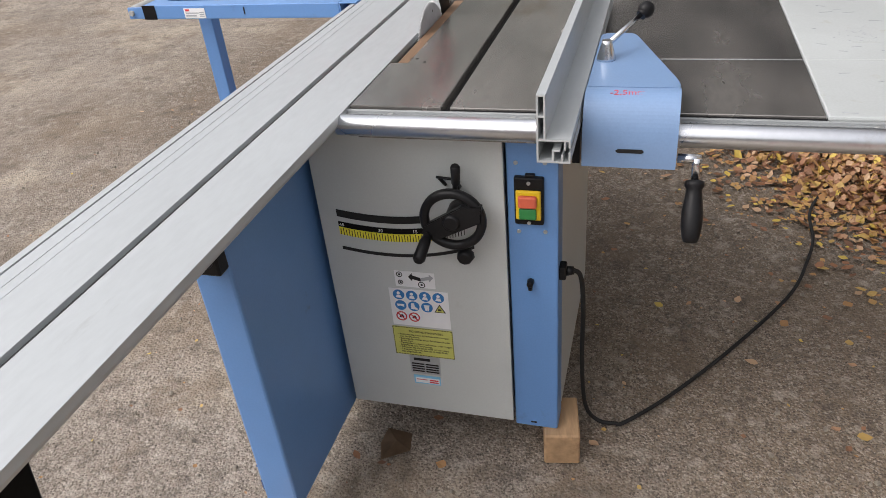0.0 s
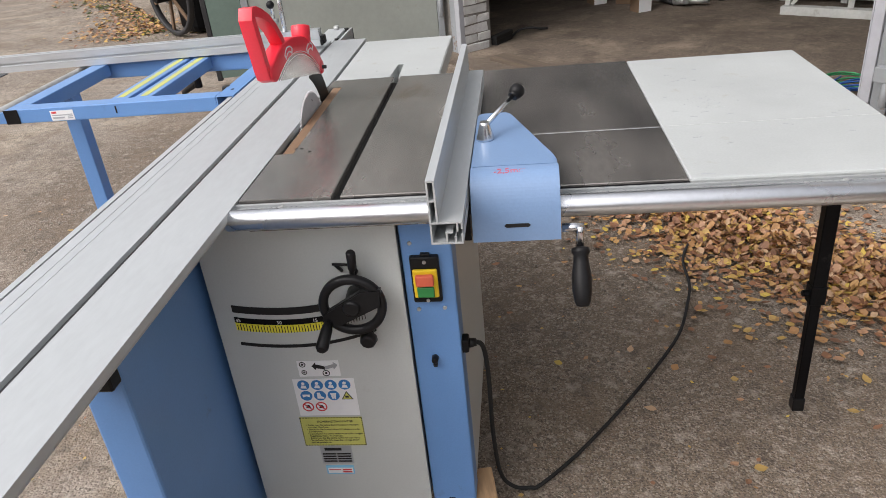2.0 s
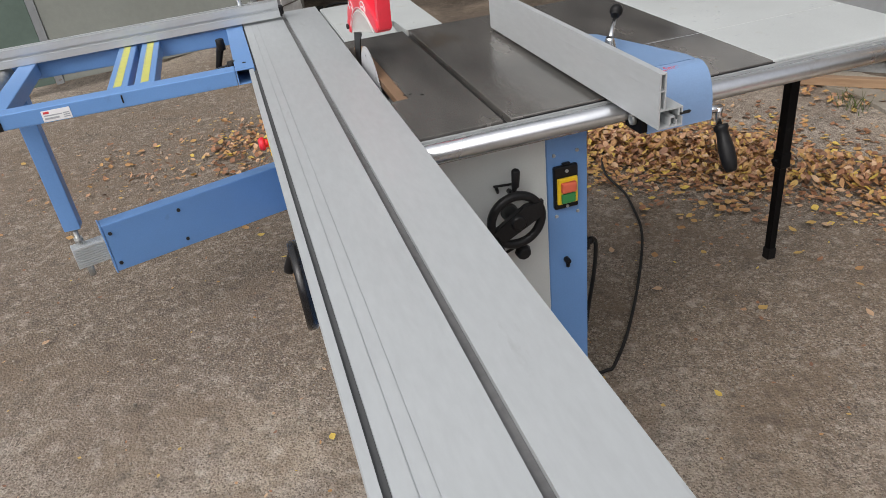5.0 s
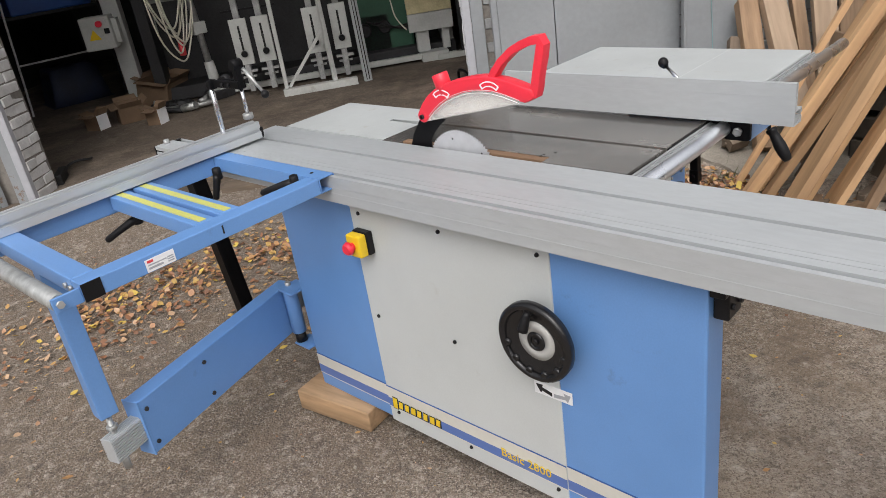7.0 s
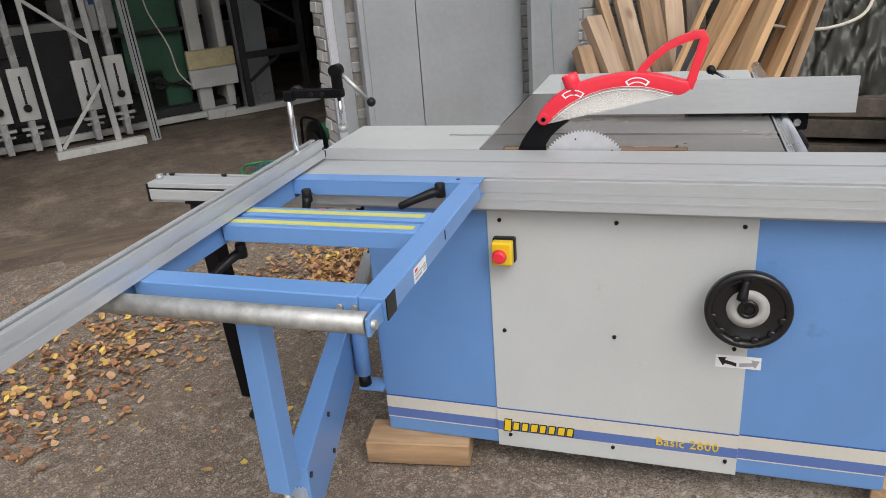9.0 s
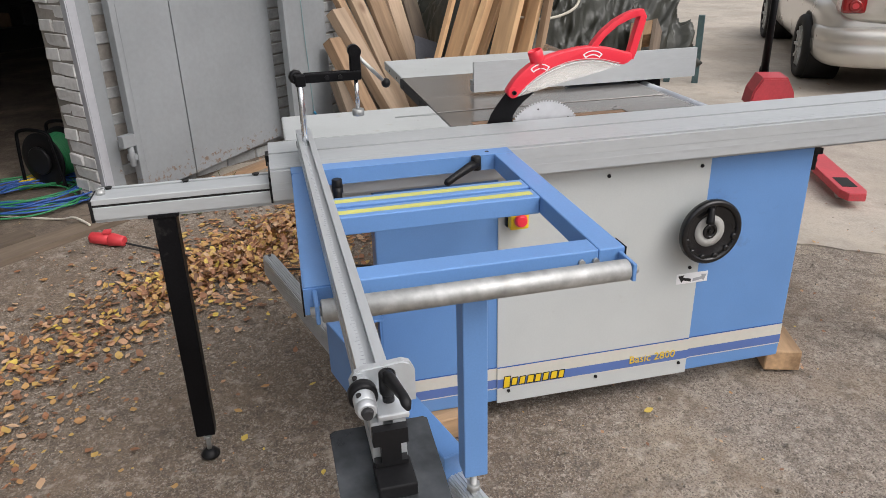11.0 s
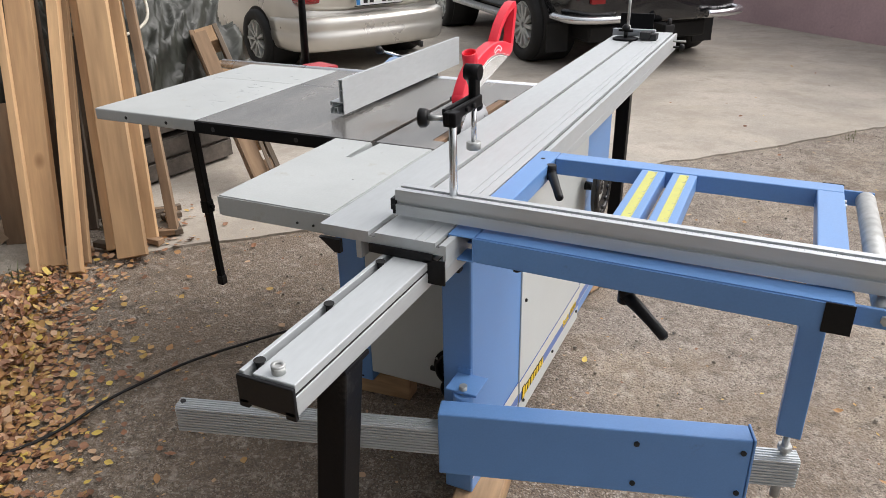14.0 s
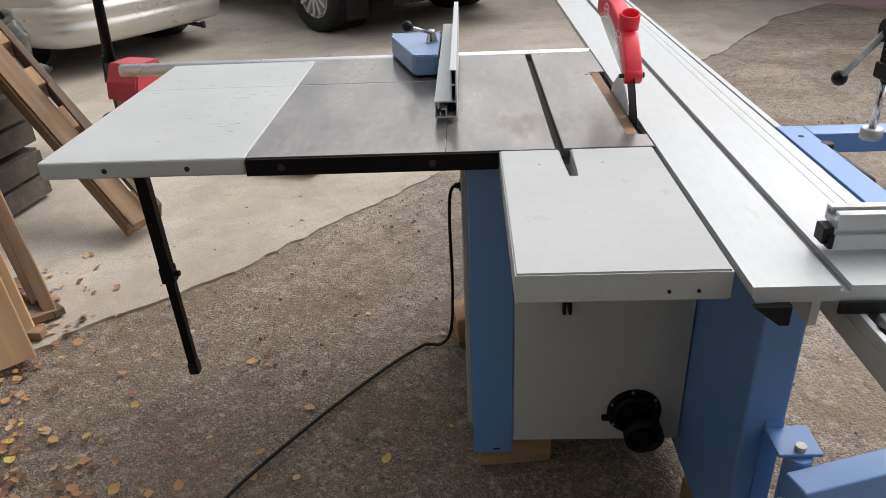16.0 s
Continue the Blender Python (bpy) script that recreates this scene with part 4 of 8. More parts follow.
def tables():
    # Cast-iron main table in two strips with a guide slot between.
    t = part("main_table", Shape().prism([(0.0, 0.0), (0.186, 0.0), (0.186, 0.875), (0.0, 0.875), (0.0, 0.80), (0.044, 0.80), (0.044, 0.255), (0.0, 0.255)], 0.905, H, None, 0.0012), CAST, saw, "ground cast-iron saw table")
    part("table_strip", Shape().box(0.204, 0.432, 0.0, 0.875, 0.905, H, 0.0015), CAST, t)
    # Black filling stands for the shade down in the slot.
    part("guide_slot", Shape().box(0.1855, 0.2045, 0.0015, 0.8735, 0.905, 0.922), INK, t)
    part("table_rib", Shape().box(0.004, 0.43, 0.008, 0.02, 0.868, 0.9052), CAST, t)
    part("wooden_insert", Shape().box(0.0165, 0.0432, 0.2565, 0.7985, 0.918, H - 0.0015, 0.001), WOOD_INSERT, t, "worn wooden throat insert")
    part("insert_base", Shape().box(0.0, 0.0165, 0.2565, 0.7985, 0.88, 0.886), DARK_STEEL, t)
    for x, y in ((0.042, 0.286), (0.055, 0.284), (0.079, 0.262)):
        part("screw_hole", Shape().rod((x, y, H - 0.001), (x, y, H + 0.0004), 0.004, seg=12), INK, t)
    # Cast extension with two plates and a pale seam.
    e = part("extension_table", Shape().box(0.4325, 0.856, 0.0, 0.2915, 0.905, H, 0.0015), CAST, saw, "ground cast-iron extension table")
    part("extension_plate", Shape().box(0.4325, 0.856, 0.2965, 0.8745, 0.905, H, 0.0015), CAST, e)
    part("seam_strip", Shape().box(0.4325, 0.856, 0.292, 0.296, 0.905, H - 0.001), PLATE_GREY, e)
    part("rear_edge", Shape().box(0.322, 0.856, 0.8755, 0.882, 0.900, H - 0.003, 0.001), BLACK_PAINT, e)
    # Black strips paint the shadow line between table edge and rail bracket.
    part("front_edge", Shape().box(0.206, 0.858, -0.007, -0.0004, 0.9, H - 0.004, 0.001).box(0.002, 0.184, -0.006, -0.0004, 0.9, H - 0.008, 0.001), BLACK_PAINT, e)
    for x in (0.46, 0.78):
        part("bolt", Shape().rod((x, 0.882, 0.918), (x, 0.884, 0.918), 0.008, seg=6), DARK_STEEL, e)
    # White sheet-metal table at the far end, with its telescopic prop.
    w = part("sheet_table", Shape().box(0.8572, 1.309, 0.001, 0.874, 0.900, H, 0.005), WHITE, saw, "off-white sheet-metal extension table")
    part("seam_strip", Shape().box(0.862, 1.304, 0.2925, 0.2955, H - 0.001, H + 0.0005), GREY, w)
    for x in (0.985, 1.165):
        part("bolt_hole", Shape().rod((x, 0.873, 0.918), (x, 0.8748, 0.918), 0.006, seg=10), INK, w)
    specks = Shape()
    rr = random.Random(31)
    for k in range(34):
        x, y = 0.985 + rr.gauss(0, 0.022), 0.46 + rr.gauss(0, 0.028)
        specks.rod((x, y, H), (x, y, H + 0.0004), 0.0009 + 0.0012 * rr.random(), seg=6)
    for k in range(22):
        x, y = rr.uniform(0.88, 1.29), rr.uniform(0.02, 0.80)
        a, l = rr.uniform(-0.6, 0.6), rr.uniform(0.008, 0.03)
        specks.bar((x, y, H), (x + l * math.cos(a), y + l * math.sin(a), H), 0.0014, 0.0008)
    part("scuff_marks", specks, PLATE_GREY, w, "grey scuffs and specks")
    part("faint_stamp", Shape().box(0.965, 1.015, 0.402, 0.4035, H, H + 0.0004).box(0.965, 1.005, 0.408, 0.4095, H, H + 0.0004).box(0.985, 1.0, 0.414, 0.4155, H, H + 0.0004), GREY, w)
    top, low = Vector((1.300, 0.440, 0.905)), Vector((1.290, 0.415, 0.042))

    def on_prop(z):
        return low.lerp(top, (z - low.z) / (top.z - low.z))
    leg = part("prop_leg", Shape().bar(on_prop(0.8995), on_prop(0.42), 0.034, 0.034, 0.003, (1, 0, 0)), BLACK_PAINT, saw, "black telescopic prop under the extension")
    part("inner_tube", Shape().bar(on_prop(0.43), on_prop(0.07), 0.026, 0.026, 0.002, (1, 0, 0)), BLACK_PAINT, leg)
    q = on_prop(0.418)
    part("clamp_collar", Shape().bar(on_prop(0.445), on_prop(0.39), 0.040, 0.040, 0.004, (1, 0, 0)).rod(q, q - Vector((0.034, 0, 0)), 0.009, seg=10), BLACK_PAINT, leg)
    part("foot", Shape().bar(on_prop(0.085), low, 0.032, 0.032, 0.003, (1, 0, 0)), BLACK, leg)
    # White outfeed table behind the blade with its slot.
    r = part("outfeed_table", Shape().prism([(0.005, 0.877), (0.174, 0.877), (0.174, 1.030), (0.197, 1.030), (0.197, 0.877), (0.320, 0.877), (0.320, 1.404), (0.005, 1.404)], 0.888, H - 0.001, None, 0.003), WHITE, saw, "off-white sheet-metal outfeed table with a slot")
    # Added black sheet below the slot stands for the darkness inside it.
    part("slot_floor", Shape().box(0.175, 0.196, 0.877, 1.03, 0.870, 0.880), INK, r)
    for x in (0.052, 0.095):
        part("bolt", Shape().rod((x, 1.404, 0.905), (x, 1.4065, 0.905), 0.003, seg=8), INK, r)
    for x, y in ((0.12, 0.96), (0.245, 0.96), (0.08, 1.18)):
        part("screw", Shape().rod((x, y, H - 0.0015), (x, y, H - 0.0003), 0.0035, seg=10), ZINC, r)
    part("support_arm", Shape().bar((0.09, 0.83, 0.74), (0.09, 1.2, 0.885), 0.03, 0.006, 0.001).box(0.075, 0.105, 1.0, 1.3, 0.878, 0.8878), BLACK_PAINT, r)


tables()


def blade_and_guard():
    c = Vector((0.012, 0.551, 0.8605))
    n, rim = 84, []
    for k in range(n):
        for u, r in ((0.0, 0.1305), (0.25, 0.1315), (0.55, 0.1368), (0.80, 0.1365)):
            a = -2 * math.pi * (k + u) / n
            rim.append((r * math.cos(a), r * math.sin(a)))
    s = Shape().prism([(c.y + u, c.z + v) for u, v in rim], c.x - 0.0013, c.x + 0.0013, YZ)
    b = part("saw_blade", s, STEEL_BLADE, saw, "bright steel circular saw blade with fine teeth")
    part("blade_hub", Shape().rod((c.x - 0.012, c.y, c.z), (c.x + 0.012, c.y, c.z), 0.045, seg=24), DARK_STEEL, b)
    for k in range(6):
        a = 2 * math.pi * k / 6 + 0.3
        y, z = c.y + 0.112 * math.cos(a), c.z + 0.112 * math.sin(a)
        part("relief_hole", Shape().rod((c.x - 0.0017, y, z), (c.x + 0.0017, y, z), 0.003, seg=10), INK, b)
    # Riving knife: a dark crescent behind the blade.
    k1 = [(0.668, 0.86), (0.750, 0.86), (0.752, 0.935), (0.738, 0.966), (0.720, 0.992), (0.699, 1.018), (0.682, 1.037), (0.655, 1.042), (0.620, 1.036), (0.592, 1.025), (0.624, 1.002), (0.648, 0.979), (0.664, 0.955)]
    part("riving_knife", Shape().prism(k1, c.x - 0.0012, c.x + 0.0012, YZ), BLACK_PAINT, b, "black curved riving knife")
    # Red hood: a curved shell with a transparent cheek below, a loop handle and a dust nozzle.
    top = [(0.686, 1.036), (0.680, 1.051), (0.664, 1.072), (0.637, 1.097), (0.610, 1.115), (0.575, 1.130), (0.538, 1.142), (0.505, 1.149), (0.470, 1.155), (0.440, 1.159), (0.410, 1.160), (0.380, 1.158), (0.350, 1.154), (0.317, 1.147), (0.290, 1.139), (0.262, 1.133)]
    low = [(0.667, 1.014), (0.652, 1.022), (0.640, 1.034), (0.618, 1.053), (0.590, 1.073), (0.560, 1.089), (0.530, 1.101), (0.495, 1.1115), (0.462, 1.1175), (0.430, 1.1195), (0.395, 1.119), (0.360, 1.1135), (0.330, 1.106), (0.303, 1.099), (0.288, 1.096), (0.272, 1.101), (0.256, 1.112)]
    g = rounded(part("blade_guard", Shape().prism(top + low[::-1], c.x - 0.0185, c.x + 0.0185, YZ), RED, saw, "red plastic blade guard with loop handle and clear cheeks"), 0.005)
    part("pivot_boss", Shape().rod((c.x - 0.0195, 0.668, 1.034), (c.x + 0.0195, 0.668, 1.034), 0.019, seg=28, rim=0.003), RED, g)
    part("pivot_bolt", Shape().rod((c.x - 0.026, 0.667, 1.033), (c.x + 0.03, 0.667, 1.033), 0.005, seg=12).rod((c.x - 0.026, 0.667, 1.033), (c.x - 0.019, 0.667, 1.033), 0.007, seg=12), DARK_STEEL, g)
    nz = Vector((c.x, 0.576, 1.103))
    part("dust_nozzle", Shape().ring_band(nz + Vector((0, 0.005, 0.016)), (0, 0.34, 1), 0.0185, 0.0235, 0.040, 28, 0.002).rod(nz, nz + Vector((0, 0.010, 0.029)), 0.020, seg=24), RED, g)
    hp = [(0.399, 1.146), (0.386, 1.168), (0.360, 1.197), (0.321, 1.226), (0.286, 1.242), (0.255, 1.252), (0.233, 1.254), (0.227, 1.242), (0.235, 1.210), (0.247, 1.168), (0.254, 1.138), (0.263, 1.114)]
    wide = [0.012, 0.0100, 0.0095, 0.0095, 0.0100, 0.0105, 0.0110, 0.0115, 0.0120, 0.0115, 0.0120, 0.012]
    cen = [Vector((0, *p)) for p in hp]
    lft, rgt = [], []
    for k, p in enumerate(cen):
        d = (cen[min(k + 1, len(cen) - 1)] - cen[max(k - 1, 0)]).normalized()
        nrm = Vector((0, -d.z, d.y))
        lft.append(p + nrm * wide[k])
        rgt.append(p - nrm * wide[k])
    s = Shape().prism([(q.y, q.z) for q in lft + rgt[::-1]], c.x - 0.0145, c.x + 0.0145, YZ)
    rounded(part("loop_handle", s, RED, g), 0.005)
    ch = [(y, z + 0.002) for y, z in low[1:14]] + [(0.312, 1.092), (0.45, 1.063), (0.55, 1.042), (0.655, 1.019)]
    for x in (c.x - 0.0150, c.x + 0.0150):
        ob = part("clear_cheek", Shape().prism(ch, x - 0.001, x + 0.001, YZ), GLASS, g, "scratched clear plastic cheek")
        ob.visible_shadow = False
        for off in (0.0035, -0.0045):
            rail = Shape()
            for (y0, z0), (y1, z1) in zip(low[2:13], low[3:14]):
                rail.prism([(y0, z0 + off), (y1, z1 + off), (y1, z1 + off + 0.0011), (y0, z0 + off + 0.0011)], x - 0.0045 if x < c.x else x + 0.0035, x - 0.0035 if x < c.x else x + 0.0045, YZ)
            part("cheek_rim", rail, PAPER, g)
    # White hollow arrows moulded on the hood.
    for y0, z0, r0, r1, a0, a1 in ((0.578, 1.068, 0.033, 0.049, 44, 130), (0.401, 1.096, 0.037, 0.052, 50, 133)):
        for x0 in (c.x - 0.0193, c.x + 0.0182):
            sh = Shape()
            at = lambda r, a: (y0 + r * math.cos(radians(a)), z0 + r * math.sin(radians(a)))
            for k in range(10):
                b0, b1 = a0 + (a1 - a0) * k / 10, a0 + (a1 - a0) * (k + 1) / 10
                for ra, rb in ((r0, r0 + 0.0032), (r1 - 0.0032, r1)):
                    sh.prism([at(ra, b0), at(ra, b1), at(rb, b1), at(rb, b0)], x0, x0 + 0.0011, YZ)
            for b0, b1 in ((a0, a0 + 6), (a1 - 6, a1)):
                sh.prism([at(r0 + 0.003, b0), at(r0 + 0.003, b1), at(r1 - 0.003, b1), at(r1 - 0.003, b0)], x0, x0 + 0.0011, YZ)
            part("moulded_arrow", sh, PAPER, g)


blade_and_guard()


def rip_fence():
    # Round guide rail with its scale bracket.
    r = part("guide_rail", Shape().rod((-0.012, -0.046, 0.919), (1.508, -0.046, 0.919), 0.0208, seg=40, rim=0.0015), RAIL_STEEL, saw, "polished round steel guide rail")
    part("rail_bore", Shape().rod((1.5065, -0.046, 0.919), (1.5085, -0.046, 0.919), 0.0165, seg=24).rod((-0.0125, -0.046, 0.919), (-0.0105, -0.046, 0.919), 0.0165, seg=24), INK, r)
    part("rail_bracket", Shape().box(-0.005, 1.295, -0.0285, -0.0075, 0.926, 0.930).box(-0.005, 1.295, -0.014, -0.0075, 0.880, 0.936, 0.001).box(-0.005, 1.295, -0.0295, -0.0255, 0.916, 0.932, 0.001), BRACKET, r, "aluminium rail bracket with a scale")
    tick = Shape()
    for k in range(126):
        x = 0.02 + k * 0.01
        tick.box(x, x + 0.0008, -0.0205 if k % 5 else -0.023, -0.0165, 0.930, 0.9304)
    part("scale_ticks", tick, INK, r)
    for x in (0.09, 0.33, 0.93, 1.12):
        part("rail_screw", Shape().rod((x, -0.020, 0.930), (x, -0.020, 0.933), 0.005, seg=12), ZINC, r)
    # Aluminium fence profile, standing on its high edge.
    prof = [(0.404, 0.948), (0.456, 0.948), (0.456, 0.966), (0.453, 0.966), (0.453, 0.951), (0.445, 0.951), (0.445, 0.962), (0.442, 0.962), (0.442, 0.951), (0.431, 0.951), (0.431, 0.967), (0.440, 0.967), (0.440, 0.970),
            (0.428, 0.970), (0.428, 0.951), (0.407, 0.951), (0.407, 0.984), (0.446, 0.984), (0.446, 0.970), (0.449, 0.970), (0.449, 0.984), (0.453, 0.984), (0.453, 0.974), (0.456, 0.974), (0.456, 0.987), (0.418, 0.987), (0.418, 1.058),
            (0.404, 1.058), (0.404, 1.0553), (0.415, 1.0553), (0.415, 1.0255), (0.407, 1.0255), (0.407, 1.0551), (0.404, 1.0551), (0.404, 1.0223), (0.415, 1.0223), (0.415, 0.9873), (0.407, 0.9873), (0.407, 1.0221), (0.404, 1.0221)]
    f = Shape().prism(prof, -0.247, 0.681, XZ)
    fence = part("rip_fence", f, ALU, saw, "tall aluminium rip fence profile")
    fence.location = (0.004, 0, 0.005)
    # Blue sheet-metal fence head.
    out = [(0.459, -0.062), (0.612, -0.062), (0.613, -0.035), (0.608, -0.018), (0.532, 0.238), (0.520, 0.252), (0.470, 0.252), (0.459, 0.242)]
    head = part("fence_head", Shape().prism(out, 0.948, 1.004, None, 0.003), BLUE_PALE, saw, "pale blue sheet-metal fence head")
    bend = [(math.sin(radians(4.5 * k)) ** 0.77, max(0.0, math.cos(radians(4.5 * k))) ** 0.77) for k in range(21)]
    outer = [(-0.0622 - 0.0658 * u, 0.886 + 0.118 * v) for u, v in bend]
    inner = [(-0.0622 - 0.0618 * u, 0.886 + 0.113 * v) for u, v in reversed(bend)]
    sh = Shape().prism(outer + inner, 0.459, 0.614, YZ)
    part("nose_plate", sh, BLUE_PALE, head)
    part("nose_side", Shape().prism([(-0.122, 0.890), (-0.115, 0.97), (-0.095, 0.992), (-0.063, 1.0), (-0.062, 0.945), (-0.1, 0.935), (-0.105, 0.89)], 0.6105, 0.6135, YZ), BLUE_PALE, head)
    part("scale_window", Shape().prism([(0.515, 0.917), (0.519, 0.9205), (0.558, 0.9205), (0.562, 0.917), (0.558, 0.9135), (0.519, 0.9135)], -0.1288, -0.1278, XZ), INK, head)
    lettering("pencilled_note", "-2,5mm", 0.019, SIGN_RED, head, Matrix.Translation((0.500, -0.088, 1.0006)) @ Euler((radians(15), 0, radians(3))).to_matrix().to_4x4(), 0.0003)
    plate = part("side_plate", Shape().prism([(-0.132, 0.893), (-0.124, 0.889), (-0.062, 0.889), (-0.056, 0.930), (0.008, 0.936), (0.008, 0.946), (-0.132, 0.946)], 0.444, 0.4565, YZ), BLACK_PAINT, head, "black side plate with a clamp bolt")
    part("clamp_nut", Shape().rod((0.436, -0.099, 0.914), (0.444, -0.099, 0.914), 0.013, seg=6).ring_band((0.4352, -0.099, 0.914), (1, 0, 0), 0.006, 0.0105, 0.002, 20), ZINC, plate)
    # Clamping lever with ball.
    base = Vector((0.481, 0.083, 1.004))
    lev = part("clamp_lever", Shape().rings([(base, 0.0175), (base + Vector((0, 0, 0.004)), 0.0175), (base + Vector((0, 0, 0.030)), 0.010), (base + Vector((0, 0, 0.036)), 0.009)], 20), CHROME, head, "chrome clamping lever with black ball")
    part("lever_rod", Shape().rod(base + Vector((0.002, 0.003, 0.028)), (0.540, 0.168, 1.066), 0.0055, 0.0045, 12), CHROME, head)
    part("lever_ball", Shape().ball((0.545, 0.174, 1.070), 0.0155, 20).rod((0.536, 0.163, 1.062), (0.545, 0.174, 1.070), 0.010, seg=14), BLACK, head)
    # Micro-adjust grip hanging at the side.
    part("grip_bolt", Shape().rod((0.617, -0.100, 0.895), (0.655, -0.102, 0.895), 0.0085, seg=14).rings([(Vector((0.648, -0.102, 0.898)), 0.010), (Vector((0.648, -0.104, 0.885)), 0.0075), (Vector((0.648, -0.112, 0.850)), 0.0065)], 14), CHROME, head)
    a = Vector((0.648, -0.114, 0.862))
    d = Vector((0, -0.055, -0.090)).normalized()
    part("grip", Shape().rings([(a + d * t, r) for t, r in ((0, 0.009), (0.002, 0.016), (0.010, 0.0165), (0.016, 0.013), (0.03, 0.0145), (0.055, 0.018), (0.08, 0.0175), (0.098, 0.0145), (0.106, 0.0115), (0.108, 0.006))], 20), BLACK, head, "black bulbous grip")
    head.location = (0.005, 0.012, 0)


rip_fence()


def carriage():
    # Moving aluminium carriage: plates with grooves over a deep side web.
    comb = [(-0.290, 0.915), (-0.010, 0.915), (-0.003, 0.926), (-0.003, 0.94), (-0.121, 0.94), (-0.121, 0.930), (-0.136, 0.930), (-0.136, 0.94), (-0.228, 0.94), (-0.228, 0.9386), (-0.2292, 0.9386), (-0.2292, 0.94),
            (-0.248, 0.94), (-0.248, 0.9383), (-0.2495, 0.9383), (-0.2495, 0.94), (-0.2735, 0.94), (-0.2735, 0.931), (-0.283, 0.931), (-0.283, 0.937), (-0.2965, 0.937), (-0.2965, 0.905), (-0.290, 0.905)]
    car = part("sliding_carriage", Shape().prism(comb, -1.490, 1.457, XZ), ALU, saw, "long aluminium sliding carriage with guide groove")
    part("outer_web", Shape().box(-0.2955, -0.281, -1.490, 1.457, 0.857, 0.9045, 0.001), ALU, car)
    part("web_rib", Shape().box(-0.2965, -0.2958, -1.490, 1.457, 0.882, 0.887), ALU, car)
    # Darker strips on the groove floors; the edge groove's shade is painted in.
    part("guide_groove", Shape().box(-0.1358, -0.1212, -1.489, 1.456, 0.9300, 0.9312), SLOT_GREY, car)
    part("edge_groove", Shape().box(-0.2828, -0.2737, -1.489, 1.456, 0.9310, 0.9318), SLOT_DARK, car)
    part("inner_web", Shape().box(-0.10, -0.088, -1.485, 1.455, 0.875, 0.915), ALU, car)
    for y in (-1.490, 1.457):
        d = 0.006 if y > 0 else -0.006
        part("end_cap", Shape().box(-0.27, -0.122, min(y, y + d), max(y, y + d), 0.896, 0.917, 0.003).box(-0.2955, -0.247, min(y, y + d), max(y, y + d), 0.850, 0.904, 0.002), BLACK, car)
    part("corner_wedge", Shape().prism([(-0.004, 0.914), (-0.056, 0.914), (-0.056, 0.884), (-0.042, 0.884)], 1.4575, 1.469, XZ), BLACK, car)
    # Fixed rail below, bolted to the box and to two legs.
    rail = part("fixed_rail", Shape().box(-0.258, -0.153, -0.99, 1.925, 0.8385, 0.8735, 0.002).box(-0.250, -0.160, 1.182, 1.925, 0.830, 0.8384), ALU, saw, "fixed aluminium guide rail under the carriage")
    # Black strip paints the shade between rail base and upper strip.
    part("side_groove", Shape().box(-0.2555, -0.237, -0.989, 1.924, 0.8738, 0.8792), INK, rail)
    part("rail_strip", Shape().box(-0.258, -0.179, -0.99, 1.925, 0.8795, 0.896, 0.002).box(-0.236, -0.179, -0.989, 1.924, 0.874, 0.8793), ALU, rail)
    part("rail_strip", Shape().box(-0.1625, -0.153, -0.99, 1.925, 0.874, 0.896, 0.0015), ALU, rail)
    # Groove floor strip with its shade painted in.
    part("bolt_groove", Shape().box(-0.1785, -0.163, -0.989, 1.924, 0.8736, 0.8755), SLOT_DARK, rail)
    part("rail_end_cap", Shape().box(-0.2595, -0.1515, 1.9255, 1.933, 0.840, 0.892, 0.002).box(-0.2595, -0.240, 1.9255, 1.933, 0.833, 0.848, 0.001).box(-0.170, -0.1515, 1.9255, 1.933, 0.833, 0.848, 0.001), BLACK, rail)
    part("rail_end_cap", Shape().box(-0.2595, -0.1515, -0.998, -0.9905, 0.844, 0.892, 0.002), BLACK, rail)
    for y in (1.894, 1.691, 1.499):
        part("rail_bolt", Shape().rod((-0.1705, y, 0.8756), (-0.1705, y, 0.8985), 0.007, seg=10).rod((-0.1705, y, 0.8985), (-0.1705, y, 0.9005), 0.010, seg=14), INK, rail)
    part("stop_pin", Shape().rod((-0.216, 1.906, 0.896), (-0.216, 1.906, 0.908), 0.0115, seg=20).ring_band((-0.216, 1.906, 0.908), (0, 0, 1), 0.006, 0.0115, 0.003, 20), ZINC, rail, "round steel stop pin")
    for a, b in ((Vector((-0.226, 1.752, 0.8365)), Vector((-0.153, 1.765, 0.06))), (Vector((-0.178, -0.845, 0.8365)), Vector((-0.150, -0.97, 0.06)))):
        leg = part("support_leg", Shape().bar(a, b, 0.060, 0.060, 0.004, (0, 1, 0)), BLACK_PAINT, saw, "black square support leg with levelling foot")
        x, y = b.x, b.y
        part("levelling_screw", Shape().rod((x, y, -0.017), (x, y, 0.075), 0.008, seg=12).rod((x, y, 0.028), (x, y, 0.040), 0.013, seg=6), ZINC, leg)
        part("foot_pad", Shape().rings([(Vector((x, y, -0.037)), 0.030), (Vector((x, y, -0.029)), 0.031), (Vector((x, y, -0.017)), 0.020), (Vector((x, y, -0.011)), 0.012)], 24), BLACK, leg)
        part("leg_plate", Shape().box(a.x - 0.035, a.x + 0.035, a.y - 0.04, a.y + 0.04, 0.829, 0.8382, 0.001), BLACK_PAINT, leg)
